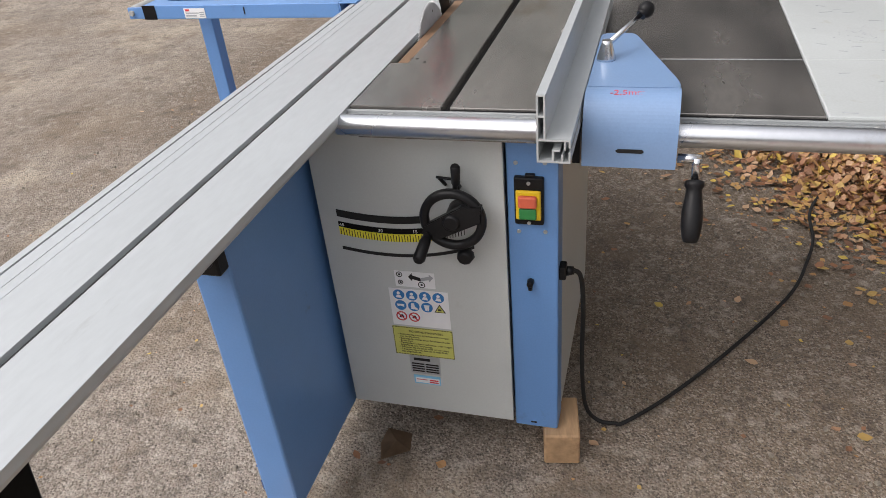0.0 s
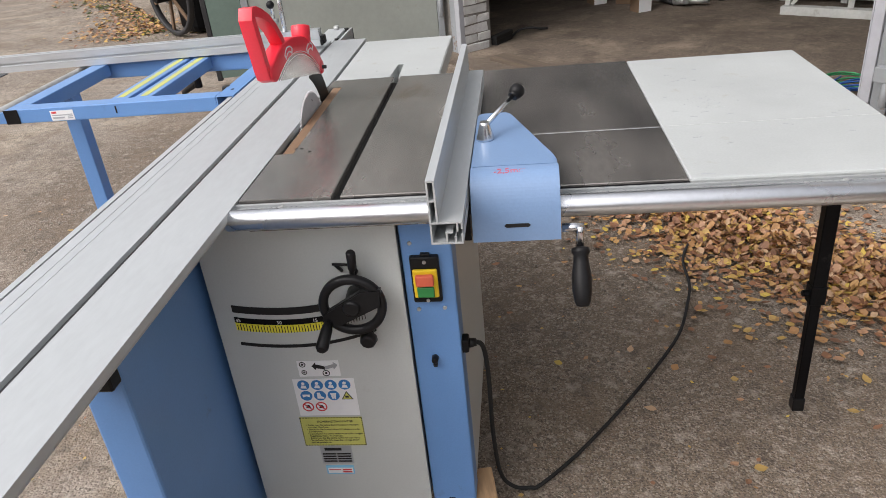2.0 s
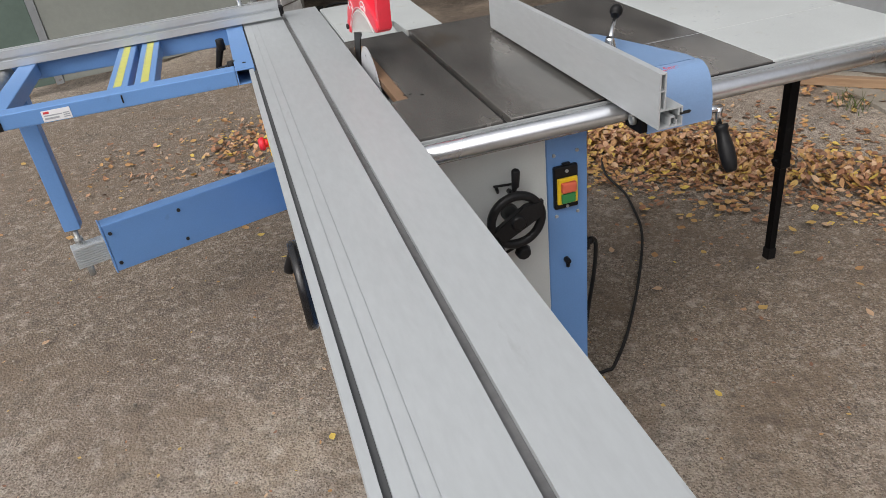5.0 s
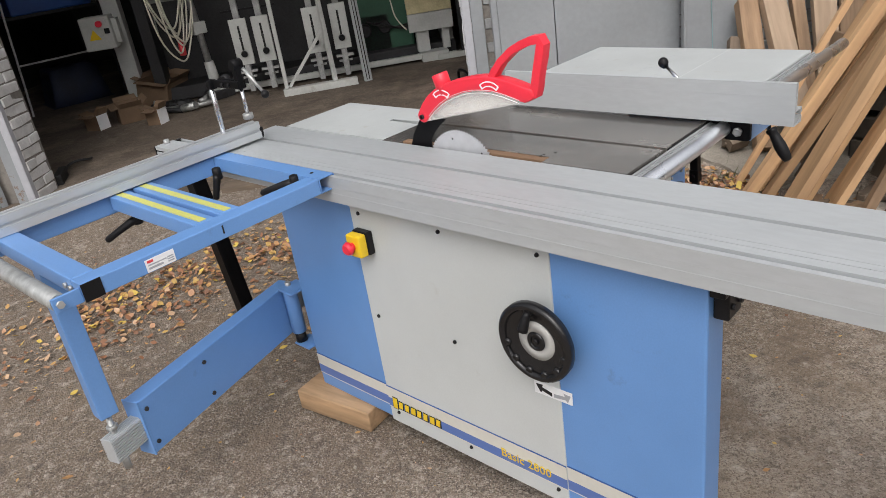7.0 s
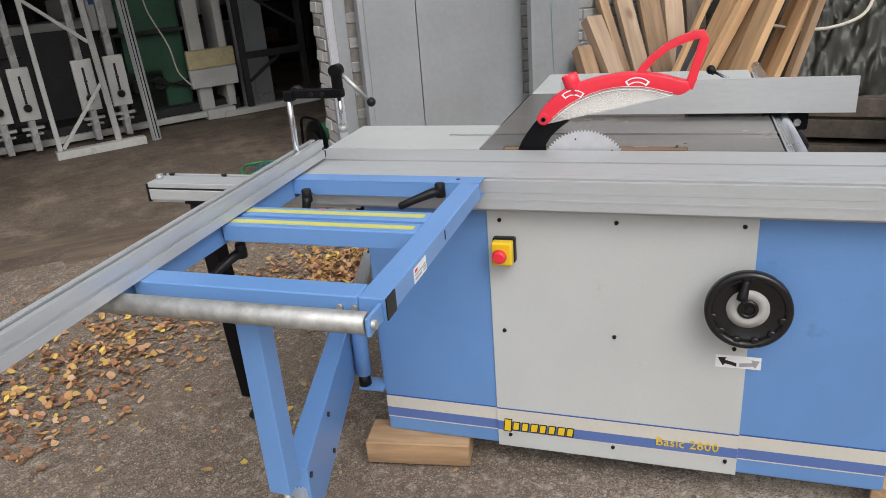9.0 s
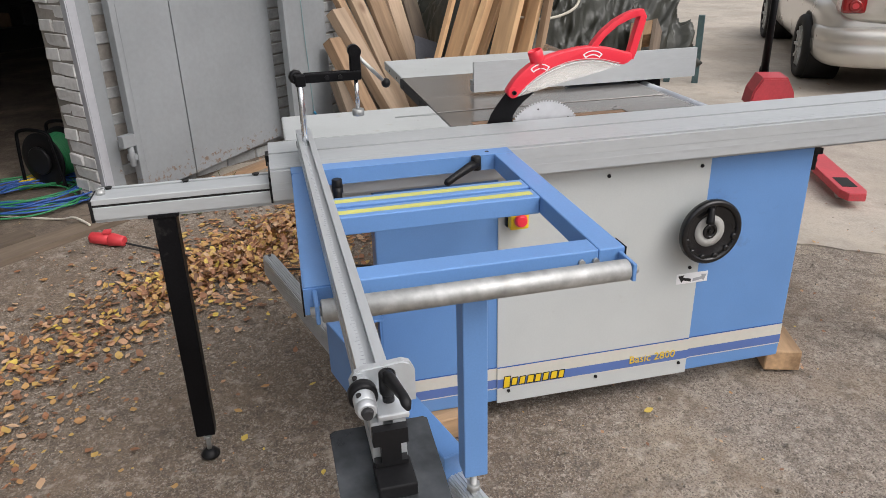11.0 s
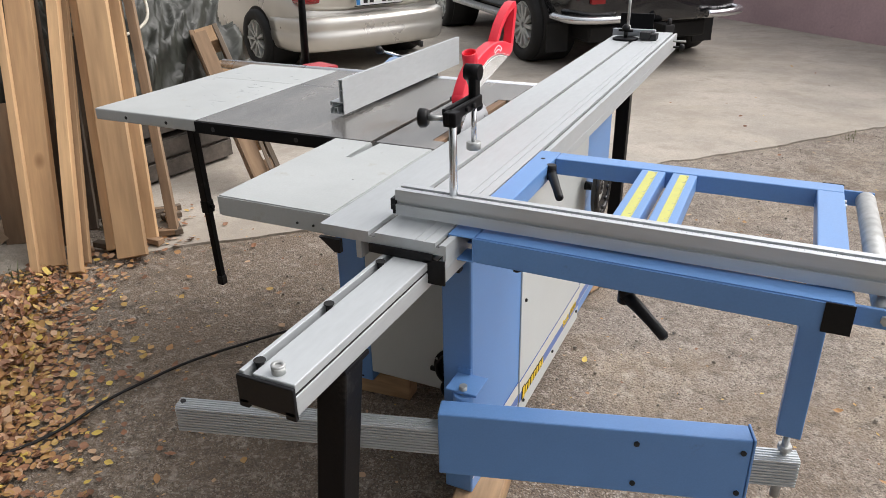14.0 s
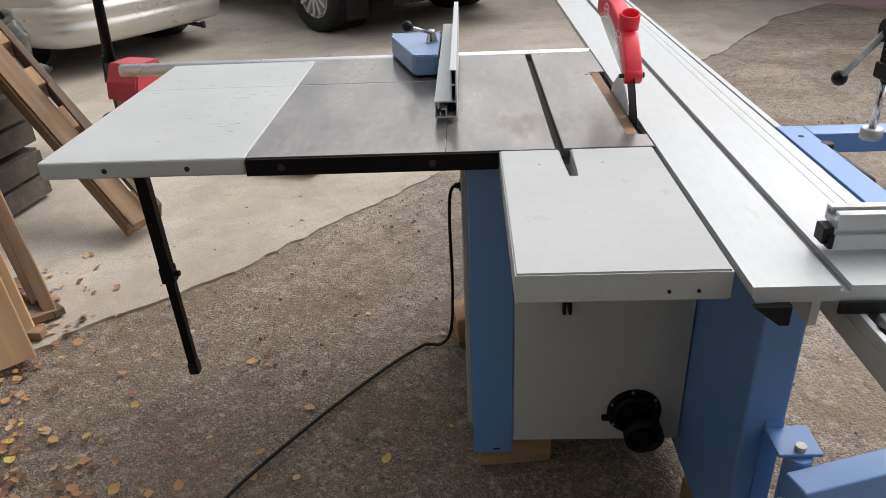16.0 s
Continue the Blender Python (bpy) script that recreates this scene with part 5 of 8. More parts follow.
    # Mitre gauge parked at the front end.
    g = part("mitre_gauge", Shape().rings([(Vector((-0.135, -1.10, 0.9405)), 0.062), (Vector((-0.135, -1.10, 0.948)), 0.062), (Vector((-0.135, -1.10, 0.951)), 0.055)], 36), BLACK_PAINT, saw, "dark mitre gauge with clamp knobs")
    part("gauge_arm", Shape().box(-0.27, -0.06, -1.175, -1.145, 0.952, 0.985, 0.003), PLATE_GREY, g)
    part("gauge_knob", Shape().rod((-0.135, -1.10, 0.95), (-0.135, -1.10, 0.985), 0.010, seg=12).ball((-0.135, -1.10, 0.995), 0.02).rod((-0.17, -1.10, 0.985), (-0.10, -1.10, 0.985), 0.007, seg=10), BLACK, g)
    part("gauge_block", Shape().box(-0.255, -0.205, -1.15, -1.09, 0.945, 0.98, 0.003).box(-0.285, -0.256, -1.16, -1.10, 0.941, 0.972, 0.002), DARK_STEEL, g)
    part("gauge_rod", Shape().rod((-0.13, -1.17, 0.98), (-0.13, -1.17, 1.16), 0.007, seg=12).rod((-0.13, -1.17, 0.96), (-0.13, -1.17, 1.0), 0.013, seg=12), ZINC, g)
    part("gauge_plate", Shape().box(-0.235, -0.065, -1.295, -1.285, 0.955, 1.045, 0.003), BLACK_PAINT, g)
    g.location = (0.045, -0.085, 0.0)
    part("side_knob", Shape().rod((-0.297, -1.39, 0.883), (-0.330, -1.39, 0.883), 0.006, seg=10).rod((-0.330, -1.39, 0.883), (-0.352, -1.39, 0.883), 0.02, 0.016, 10, rim=0.004), BLACK, car)
    part("side_pin", Shape().rod((-0.297, -1.36, 0.918), (-0.36, -1.36, 0.918), 0.005, seg=10), ZINC, car)


carriage()


def open_tube(x0, x1, y0, y1, z0, z1, wall=0.0035):
    """A square steel tube along y with open ends."""
    s = Shape().box(x0, x1, y0, y1, z1 - wall, z1, 0.0012).box(x0, x1, y0, y1, z0, z0 + wall, 0.0012)
    return s.box(x0, x0 + wall, y0, y1, z0 + wall, z1 - wall).box(x1 - wall, x1, y0, y1, z0 + wall, z1 - wall)


def outrigger():
    z0, z1 = 0.898, 0.942
    f = part("outrigger_frame", Shape().box(-1.010, -0.335, 0.782, 0.838, z0, z1, 0.003), BLUE, saw, "blue steel outrigger table frame")
    part("frame_bar", open_tube(-0.334, -0.279, 0.782, 1.344, z0, z1), BLUE, f)
    part("frame_bar", Shape().box(-1.010, -0.954, 0.8385, 1.344, z0, z1, 0.003), BLUE, f)
    part("frame_bar", Shape().prism([(-1.012, 1.358), (-0.334, 1.3455), (-0.334, 1.401), (-1.012, 1.416)], z0 - 0.014, z1 - 0.002, None, 0.003), BLUE, f)
    part("frame_bar", open_tube(-0.333, -0.277, 1.3445, 1.4025, z0 - 0.014, z1 - 0.002), BLUE, f)
    for x0 in (-0.692, -0.617):
        part("cross_bar", Shape().box(x0, x0 + 0.058, 0.8385, 1.344, z0, z1 - 0.001, 0.003), BLUE, f)
        part("scale_tape", Shape().box(x0 + 0.018, x0 + 0.040, 0.85, 1.335, z1 - 0.001, z1 - 0.0002), YELLOW_TAPE, f, "yellow scale tape")
        tick = Shape()
        for k in range(48):
            tick.box(x0 + 0.018, x0 + (0.022 if k % 5 else 0.027), 0.855 + k * 0.01, 0.8556 + k * 0.01, z1 - 0.0002, z1 + 0.0003)
        part("tape_ticks", tick, PLATE_GREY, f)
    part("black_end_cap", Shape().box(-1.0115, -0.966, 0.7795, 0.7818, z0, z1, 0.0005), BLACK, f)
    part("black_end_cap", Shape().box(-1.013, -0.968, 1.4155, 1.4185, z0 - 0.014, z1 - 0.002, 0.0005), BLACK, f)
    part("bolt_hole", Shape().rod((-0.305, 0.851, z1 - 0.0005), (-0.305, 0.851, z1 + 0.0006), 0.006, seg=12), INK, f)
    part("paper_label", Shape().box(-0.862, -0.788, 0.7805, 0.7818, 0.901, 0.932), PAPER, f, "white printed label")
    part("label_bars", Shape().box(-0.857, -0.82, 0.7798, 0.7805, 0.907, 0.912).box(-0.857, -0.81, 0.7798, 0.7805, 0.916, 0.919), PLATE_GREY, f)
    part("label_square", Shape().box(-0.857, -0.842, 0.7798, 0.7805, 0.923, 0.929), SIGN_RED, f)
    for k in range(3):
        part("label_line", Shape().box(-0.808, -0.792, 0.7798, 0.7805, 0.906 + 0.0055 * k, 0.909 + 0.0055 * k), PLATE_GREY, f)
    part("pencil_mark", Shape().box(-0.652, -0.648, 0.7805, 0.7818, 0.912, 0.934), INK, f)
    # Support roller along the outer side.
    r = part("support_roller", Shape().rod((-1.058, 0.800, 0.917), (-1.062, 1.388, 0.917), 0.0205, seg=28, rim=0.002), ZINC, saw, "galvanised support roller")
    for y in (0.793, 1.395):
        part("roller_bracket", Shape().box(-1.075, -1.0105, y - 0.004, y + 0.004, 0.898, 0.934, 0.002), BLUE, r)
        part("axle_nut", Shape().rod((-1.06, y - 0.012, 0.917), (-1.06, y + 0.012, 0.917), 0.009, seg=6), ZINC, r)
    for y in (0.845, 0.875):
        part("bolt", Shape().rod((-1.010, y, 0.920), (-1.017, y, 0.920), 0.007, seg=6), ZINC, r)
    # Cross-cut fence, turned a little out of square.
    turn = Matrix.Translation((-0.134, 1.352, 0.016)) @ Euler((0, radians(-0.5), radians(0.5))).to_matrix().to_4x4() @ Matrix.Diagonal((0.966, 1, 1, 1))
    prof = [(-0.021, 0.935), (0.021, 0.935), (0.021, 0.991), (0.006, 0.991), (0.006, 0.987), (0.016, 0.987), (0.016, 0.979), (-0.016, 0.979), (-0.016, 0.987), (-0.006, 0.987), (-0.006, 0.991), (-0.021, 0.991),
            (-0.021, 0.968), (-0.014, 0.968), (-0.014, 0.958), (-0.021, 0.958)]
    prof2 = [(0.021, 0.958), (0.014, 0.958), (0.014, 0.968), (0.021, 0.968)]
    fence = part("crosscut_fence", Shape().prism(prof[:2] + prof2 + prof[2:], -1.40, 0.0, turn @ YZ), ALU_X, saw, "aluminium cross-cut fence with a scale groove")
    tick = Shape()
    for k in range(127):
        tick.box(-0.06 - k * 0.01, -0.0588 - k * 0.01, 0.007, 0.011 if k % 5 else 0.014, 0.991, 0.9915, 0, turn)
    part("scale_ticks", tick, PLATE_GREY, fence)
    part("fence_end_cap", Shape().box(0.0005, 0.008, -0.022, 0.0225, 0.936, 0.957, 0.002, turn).box(0.0, 0.016, -0.012, 0.016, 0.9415, 0.968, 0.002, turn), BLACK, fence)
    # Flip stop and clamp at the outer end.
    def at(x, y, z):
        return turn @ Vector((x, y, z))
    ear = [(0.036, 0.994), (0.037, 1.012), (0.030, 1.024), (0.018, 1.028), (-0.030, 1.032), (-0.040, 1.028), (-0.046, 1.016), (-0.046, 0.972), (-0.0225, 0.972), (-0.0225, 0.994)]
    part("flip_stop", Shape().prism(ear, -1.342, -1.330, turn @ YZ, 0.002), ALU_X, fence, "cast aluminium flip stop")
    part("stop_shoe", Shape().box(-1.402, -1.3425, -0.026, 0.012, 0.9918, 1.000, 0.002, turn), ALU_X, fence)
    part("stop_barrel", Shape().rod(at(-1.3425, 0.024, 1.009), at(-1.392, 0.024, 1.009), 0.0135, seg=24, rim=0.0015).rod(at(-1.392, 0.024, 1.009), at(-1.403, 0.024, 1.009), 0.0135, 0.0115, 24, rim=0.0015), ALU_X, fence)
    for x, z in ((-1.348, 1.0235), (-1.384, 1.0230)):
        part("grub_screw", Shape().rod(at(x, 0.030, z - 0.006), at(x, 0.031, z), 0.0032, seg=10), INK, fence)
    part("knurled_ring", Shape().rod(at(-1.357, 0.024, 1.009), at(-1.374, 0.024, 1.009), 0.0180, seg=36, rim=0.002), BLACK, fence)
    part("screw_end", Shape().rod(at(-1.402, 0.024, 1.009), at(-1.410, 0.024, 1.009), 0.008, 0.006, 14), DARK_STEEL, fence)
    lev = [(at(-1.372, -0.006, 1.034), 0.0085), (at(-1.384, -0.008, 1.036), 0.0080), (at(-1.410, -0.011, 1.041), 0.0068), (at(-1.436, -0.014, 1.046), 0.0060), (at(-1.447, -0.015, 1.045), 0.0062), (at(-1.452, -0.016, 1.041), 0.0030)]
    part("stop_lever", Shape().rod(at(-1.372, -0.006, 1.0), at(-1.372, -0.006, 1.010), 0.0075, seg=14).rod(at(-1.372, -0.006, 1.010), at(-1.372, -0.006, 1.040), 0.0105, seg=18, rim=0.002).rings(lev, 12), BLACK, fence)
    tee = [(-0.021, 0.987), (0.021, 0.987), (0.021, 0.966), (0.012, 0.966), (0.012, 0.942), (0.020, 0.942), (0.020, 0.936), (-0.020, 0.936), (-0.020, 0.942), (-0.012, 0.942), (-0.012, 0.966), (-0.021, 0.966)]
    part("profile_plug", Shape().prism(tee, -1.413, -1.4005, turn @ YZ), BLACK, fence)
    part("stop_block", Shape().box(-1.448, -1.396, -0.024, 0.022, 0.917, 0.9345, 0.002, turn), BLACK, fence)
    plate = [(-1.470, -0.056), (-1.466, -0.061), (-1.307, -0.066), (-1.302, -0.061), (-1.302, 0.060), (-1.307, 0.066), (-1.466, 0.066), (-1.470, 0.061)]
    part("stop_plate", Shape().prism(plate, 0.9135, 0.9165, turn, 0.0006), OILED, fence, "dark oiled sheet plate under the stop")
    # Hold-down clamp standing on the fence.
    p = Vector((-0.261, 1.348, 0.976))
    c = part("hold_down_clamp", Shape().rod(p, p + Vector((0, 0, 0.160)), 0.0085, seg=18, rim=0.001), CHROME, saw, "chrome and black hold-down clamp")
    part("clamp_arm", Shape().box(-0.259, -0.250, 1.183, 1.362, 1.138, 1.162, 0.003).box(-0.240, -0.231, 1.183, 1.335, 1.138, 1.162, 0.003), BLACK_PAINT, c)
    part("arm_block", Shape().box(-0.272, -0.244, 1.332, 1.360, 1.132, 1.162, 0.004), BLACK_PAINT, c)
    part("arm_fork", Shape().box(-0.254, -0.236, 1.182, 1.212, 1.137, 1.212, 0.005).rod((-0.259, 1.197, 1.210), (-0.226, 1.197, 1.210), 0.017, seg=20), BLACK_PAINT, c)
    part("arm_knob", Shape().rod((-0.210, 1.352, 1.146), (-0.190, 1.356, 1.146), 0.019, 0.020, 9, rim=0.004), BLACK, c)
    part("knob_screw", Shape().rod((-0.24, 1.346, 1.146), (-0.209, 1.352, 1.146), 0.006, seg=12), ZINC, c)
    part("cam_lever", Shape().rod((-0.228, 1.197, 1.205), (-0.219, 1.120, 1.126), 0.006, 0.005, 12), ZINC, c)
    part("lever_ball", Shape().ball((-0.218, 1.112, 1.118), 0.013), BLACK, c)
    part("spindle", Shape().rod((-0.244, 1.197, 1.14), (-0.244, 1.197, 1.056), 0.006, seg=12), CHROME, c)
    part("pressure_foot", Shape().rod((-0.244, 1.197, 1.060), (-0.244, 1.197, 1.042), 0.0165, seg=24, rim=0.002), ZINC, c)
    for y in (1.24, 1.275):
        part("arm_bolt", Shape().rod((-0.259, y, 1.150), (-0.266, y, 1.150), 0.006, seg=8), BLACK, c)
    c.location = (-0.008, 0.005, 0.017)
    # Clamping levers under the frame.
    for q, d in ((Vector((-0.340, 0.893, 0.920)), Vector((-0.033, 0.061, -0.017))), (Vector((-0.632, 1.345, 0.846)), Vector((-0.054, 0.032, -0.028))), (Vector((-0.365, 1.286, 0.902)), Vector((-0.016, 0.002, -0.046)))):
        part("lever", Shape().rod(q + Vector((0, 0, 0.022)), q - Vector((0, 0, 0.016)), 0.014, 0.015, 16, rim=0.002).rings([(q, 0.0145), (q + d * 0.4 + Vector((0, 0, 0.003)), 0.0125), (q + d * 1.1 + Vector((0, 0, 0.002)), 0.0105), (q + d * 1.6, 0.0105), (q + d * 1.68, 0.006)], 14), BLACK, f)
    # Swing arm: hinge, box beam, inner telescopic tube and upright.
    a, b = Vector((-0.215, 1.347, 0.338)), Vector((-0.917, 1.1425, 0.338))
    dirn = (b - a).normalized()
    side = Vector((0, 0, 1)).cross(dirn)
    mid = side * 0.030
    beam = part("swing_arm", Shape().bar(a + mid, b + mid, 0.060, 0.184, 0.004), BLUE, saw, "blue box-section swing arm")
    part("beam_end", Shape().bar(b + mid, b + mid + dirn * 0.006, 0.064, 0.190, 0.002), BLUE, beam)
    for t, dz in ((0.474, 0.057), (0.474, -0.061), (0.713, 0.057), (0.713, -0.061)):
        for sgn in (1, -1):
            q = a + mid + dirn * t + Vector((0, 0, dz))
            part("bolt", Shape().rod(q + side * 0.030 * sgn, q + side * 0.035 * sgn, 0.007, seg=6), DARK_STEEL, beam)
    drop = Vector((0, 0, 0.002))
    part("inner_tube", Shape().bar(a + mid - dirn * 0.70 - drop, b + mid + dirn * 0.112, 0.040, 0.080, 0.002), ALU_X, beam, "ribbed aluminium inner tube")
    ribs = Shape()
    for k in range(9):
        dz = -0.034 + k * 0.0085
        for sgn in (1, -1):
            ribs.bar(a + mid - dirn * 0.699 - drop + Vector((0, 0, dz)) + side * 0.0222 * sgn, b + mid + dirn * 0.111 + Vector((0, 0, dz)) + side * 0.0222 * sgn, 0.0036, 0.0044)
    for k in range(4):
        off = side * (-0.0135 + 0.009 * k) + Vector((0, 0, 0.0412))
        ribs.bar(a + mid - dirn * 0.699 - drop + off, b + mid + dirn * 0.111 + off, 0.0045, 0.002)
    part("tube_ribs", ribs, ALU_X, beam)
    part("tube_bolt", Shape().rod(a + mid - dirn * 0.685 - drop + Vector((0, 0, 0.04)), a + mid - dirn * 0.685 - drop + Vector((0, 0, 0.046)), 0.007, seg=10), DARK_STEEL, beam)
    # Hinge on the rear edge of the side box.
    hinge = part("hinge_bracket", Shape().box(-0.235, -0.150, 1.1805, 1.265, 0.455, 0.463, 0.002).box(-0.220, -0.150, 1.1805, 1.265, 0.225, 0.233, 0.002).box(-0.188, -0.15, 1.1805, 1.187, 0.21, 0.48, 0.001), BLUE, saw, "blue hinge bracket of the swing arm")
    part("hinge_pipe", Shape().rod((-0.195, 1.252, 0.272), (-0.195, 1.252, 0.452), 0.026, seg=28, rim=0.002), BLUE, hinge)
    part("hinge_bolt", Shape().rod((-0.195, 1.252, 0.452), (-0.195, 1.252, 0.475), 0.011, seg=6), ZINC, hinge)
    part("hinge_nut", Shape().rod((-0.195, 1.252, 0.2335), (-0.195, 1.252, 0.2715), 0.022, 0.019, 14), BLACK, hinge)
    hinge.location = (-0.046, -0.006, -0.018)
    # Upright from the arm to the frame.
    u = b + mid + dirn * 0.078
    up = part("upright", Shape().box(u.x - 0.026, u.x + 0.026, u.y - 0.026, u.y + 0.026, 0.445, 0.905, 0.003), BLUE, saw, "blue upright carrying the outrigger table")
    part("upright_screw", Shape().rod((u.x, u.y, 0.300), (u.x, u.y, 0.432), 0.008, seg=12).rod((u.x, u.y, 0.392), (u.x, u.y, 0.406), 0.016, seg=6).rod((u.x, u.y, 0.255), (u.x, u.y, 0.310), 0.011, seg=12), ZINC, up)


outrigger()


# ---- blocks, cable and scraps round the saw ----
def block(at, size, turn, label):
    x, y = at
    s = Shape().box(-size[0] / 2, size[0] / 2, -size[1] / 2, size[1] / 2, 0, size[2], 0.004, None, 1)
    ob = part("wooden_block", s, BLOCK_WOOD)
    ob.matrix_basis = pose(x, y, 0.0, 0, 0, turn)
    return tagged(ob, label, "wooden block", "blocks under the saw")


block((-0.236, 1.035), (0.34, 0.13, 0.082), 98, "sawn pine block under the blue side box")
block((0.407, 0.083), (0.14, 0.09, 0.101), 100, "short sawn pine block under the switch column")
block((-0.132, -0.385), (0.20, 0.13, 0.082), -18, "sawn pine block under the front of the side box")
block((0.277, 0.708), (0.20, 0.07, 0.092), 5, "sawn pine block under the rear column")


def cable_run():
    c = thing("power_cable", "black rubber power cable from the saw to the hall", "cable")
    pts = [(0.405, 0.066, 0.570), (0.432, 0.068, 0.572), (0.450, 0.08, 0.545), (0.455, 0.10, 0.44), (0.452, 0.14, 0.24), (0.462, 0.165, 0.07), (0.496, 0.171, 0.013), (0.54, 0.170, 0.010), (0.570, 0.182, 0.010), (0.69, 0.312, 0.010), (0.87, 0.553, 0.010),
           (1.052, 0.839, 0.010), (1.129, 1.045, 0.010), (1.166, 1.19, 0.010), (1.178, 1.37, 0.012), (1.23, 1.51, 0.014), (1.34, 1.70, 0.024), (1.449, 1.907, 0.040), (1.535, 2.078, 0.063), (1.59, 2.21, 0.088)]
    part("cord", Shape().tube(pts, 0.0055, 10, 8), RUBBER, c)
    part("cable_gland", Shape().box(0.402, 0.420, 0.050, 0.080, 0.553, 0.588, 0.004).rod((0.418, 0.066, 0.570), (0.436, 0.068, 0.571), 0.012, 0.009, 14), BLACK, c)
    part("red_plug", Shape().rod((1.595, 2.215, 0.098), (1.63, 2.29, 0.104), 0.026, 0.036, 18, rim=0.004).rod((1.63, 2.29, 0.104), (1.68, 2.39, 0.106), 0.032, 0.03, 18, rim=0.004), SIGN_RED, c, "red industrial plug and coupling")
    part("plug_flap", Shape().box(1.62, 1.66, 2.28, 2.32, 0.136, 0.152, 0.004), SIGN_RED, c)


cable_run()


def scrap():
    s = Shape()
    vs, _ = s.add([(-0.05, -0.03, 0.004), (0.03, -0.04, 0.02), (0.05, 0.03, 0.006), (-0.01, 0.045, 0.035), (-0.04, 0.02, 0.012), (0.0, 0.0, 0.03)], [(0, 1, 5), (1, 2, 5), (2, 3, 5), (3, 4, 5), (4, 0, 5)])
    bmesh.ops.solidify(s.bm, geom=s.bm.faces[:], thickness=0.001)
    ob = part("paper_scrap", s, CARD)
    ob.matrix_basis = pose(-0.02, -0.015, 0.0, 0, 0, 30)
    tagged(ob, "crumpled brown paper scrap on the asphalt", "paper scrap")


scrap()


# ---- the hall front: frame, door leaves, bricks ----
def hall_front():
    def angle_frame(name, s, way):
        fr = tagged(local(name, Shape().box(min(s, s + way * 0.05), max(s, s + way * 0.05), OUT - 0.034, OUT - 0.002, 0, 3.2, 0.003), POST_GREY, WALL), "grey steel angle frame of the hall door", "door frame", kind="structure")
        part("outer_flange", Shape().box(min(s + way * 0.052, s + way * 0.132), max(s + way * 0.052, s + way * 0.132), OUT - 0.022, OUT - 0.002, 0, 3.2, 0.003), DOOR_GREY, fr)
        part("inner_flange", Shape().box(min(s - way * 0.008, s - way * 0.001), max(s - way * 0.008, s - way * 0.001), OUT - 0.034, OUT + 0.012, 0, 3.2, 0.002), POST_GREY, fr)
    angle_frame("door_frame", S1, 1)
    angle_frame("door_frame_west", S0, -1)
    # East leaf, folded back in front of the wall; its free end is bent up at the foot.
    leaf = thing("door_1", "open grey sheet-steel hall door folded back against the wall, dented at the foot", "door", WALL @ pose(-0.37, 0.08, 0, 0, 0, 4.4), kind="structure")
    part("leaf_panel", Shape().prism([(0.042, 0.06), (0.397, 0.072), (0.397, 2.9), (0.042, 2.9)], -0.002, 0.045, XZ), DOOR_GREY, leaf)
    part("leaf_panel", Shape().prism([(0.403, 0.072), (1.02, 0.115), (1.203, 0.125), (1.203, 2.9), (0.403, 2.9)], -0.006, 0.041, XZ), DOOR_GREY, leaf)
    part("edge_post", Shape().box(0.0, 0.040, -0.006, 0.05, 0.05, 2.9, 0.004), DOOR_GREY, leaf)
    for z in (0.235, 1.7):
        part("hinge", Shape().rod((-0.03, 0.01, z), (-0.03, 0.01, z + 0.12), 0.018, seg=14, rim=0.003).box(-0.085, 0.0, -0.012, 0.035, z + 0.12, z + 0.19, 0.004).box(-0.04, 0.0, 0.0, 0.045, z + 0.03, z + 0.07, 0.002), DOOR_GREY, leaf)
    # Narrow folding panel further along.
    nar = thing("door_2", "narrow pale grey steel door panel standing at the wall", "door", WALL.copy(), kind="structure")
    part("narrow_panel", Shape().prism([(0.825, 0.02), (1.19, 0.03), (1.19, 2.9), (0.825, 2.9)], -0.012, 0.03, XZ), DOOR_GREY, nar)
    part("folded_edge", Shape().box(0.803, 0.823, -0.018, 0.034, 0.02, 2.9, 0.003), DOOR_GREY, nar)
    # West leaf swung wide open.
    west = thing("door_3", "wide open grey-green sheet-steel hall door", "door", BESIDE @ Matrix.Translation((-0.05, 4.90, 0)) @ Euler((0, 0, radians(188.5))).to_matrix().to_4x4(), kind="structure")
    part("leaf_panel", Shape().box(0.05, 1.498, -0.02, 0.02, 0.06, 2.9, 0.004), DOOR_OLIVE, west)
    part("stile", Shape().box(1.500, 1.555, -0.028, 0.028, 0.05, 2.9, 0.004), DOOR_GREY, west)
    part("leaf_panel", Shape().box(1.557, 1.82, -0.02, 0.02, 0.06, 2.9, 0.004), material("dull_green_sheet_steel", (0.12, 0.17, 0.145), 0.55, vary=0.12, grain=30, blotch=2, bump=0.06, spots=0.12, spot_colour=(0.2, 0.17, 0.13)), west)
    part("edge_post", Shape().box(0.0, 0.048, -0.03, 0.03, 0.04, 2.9, 0.004), DOOR_GREY, west)
    part("outer_edge", Shape().box(1.822, 1.86, -0.025, 0.025, 0.04, 2.9, 0.004), DARK_STEEL, west)
    part("hinge", Shape().rod((0.02, 0.04, 0.35), (0.02, 0.04, 0.5), 0.02, seg=14, rim=0.003), DOOR_GREY, west)
    # Cord hanging on the narrow panel.
    w = lambda s, i, z: WALL @ Vector((s, i, z))
    c = thing("blue_rope", "blue rope hanging down the door panel to the ground", "rope")
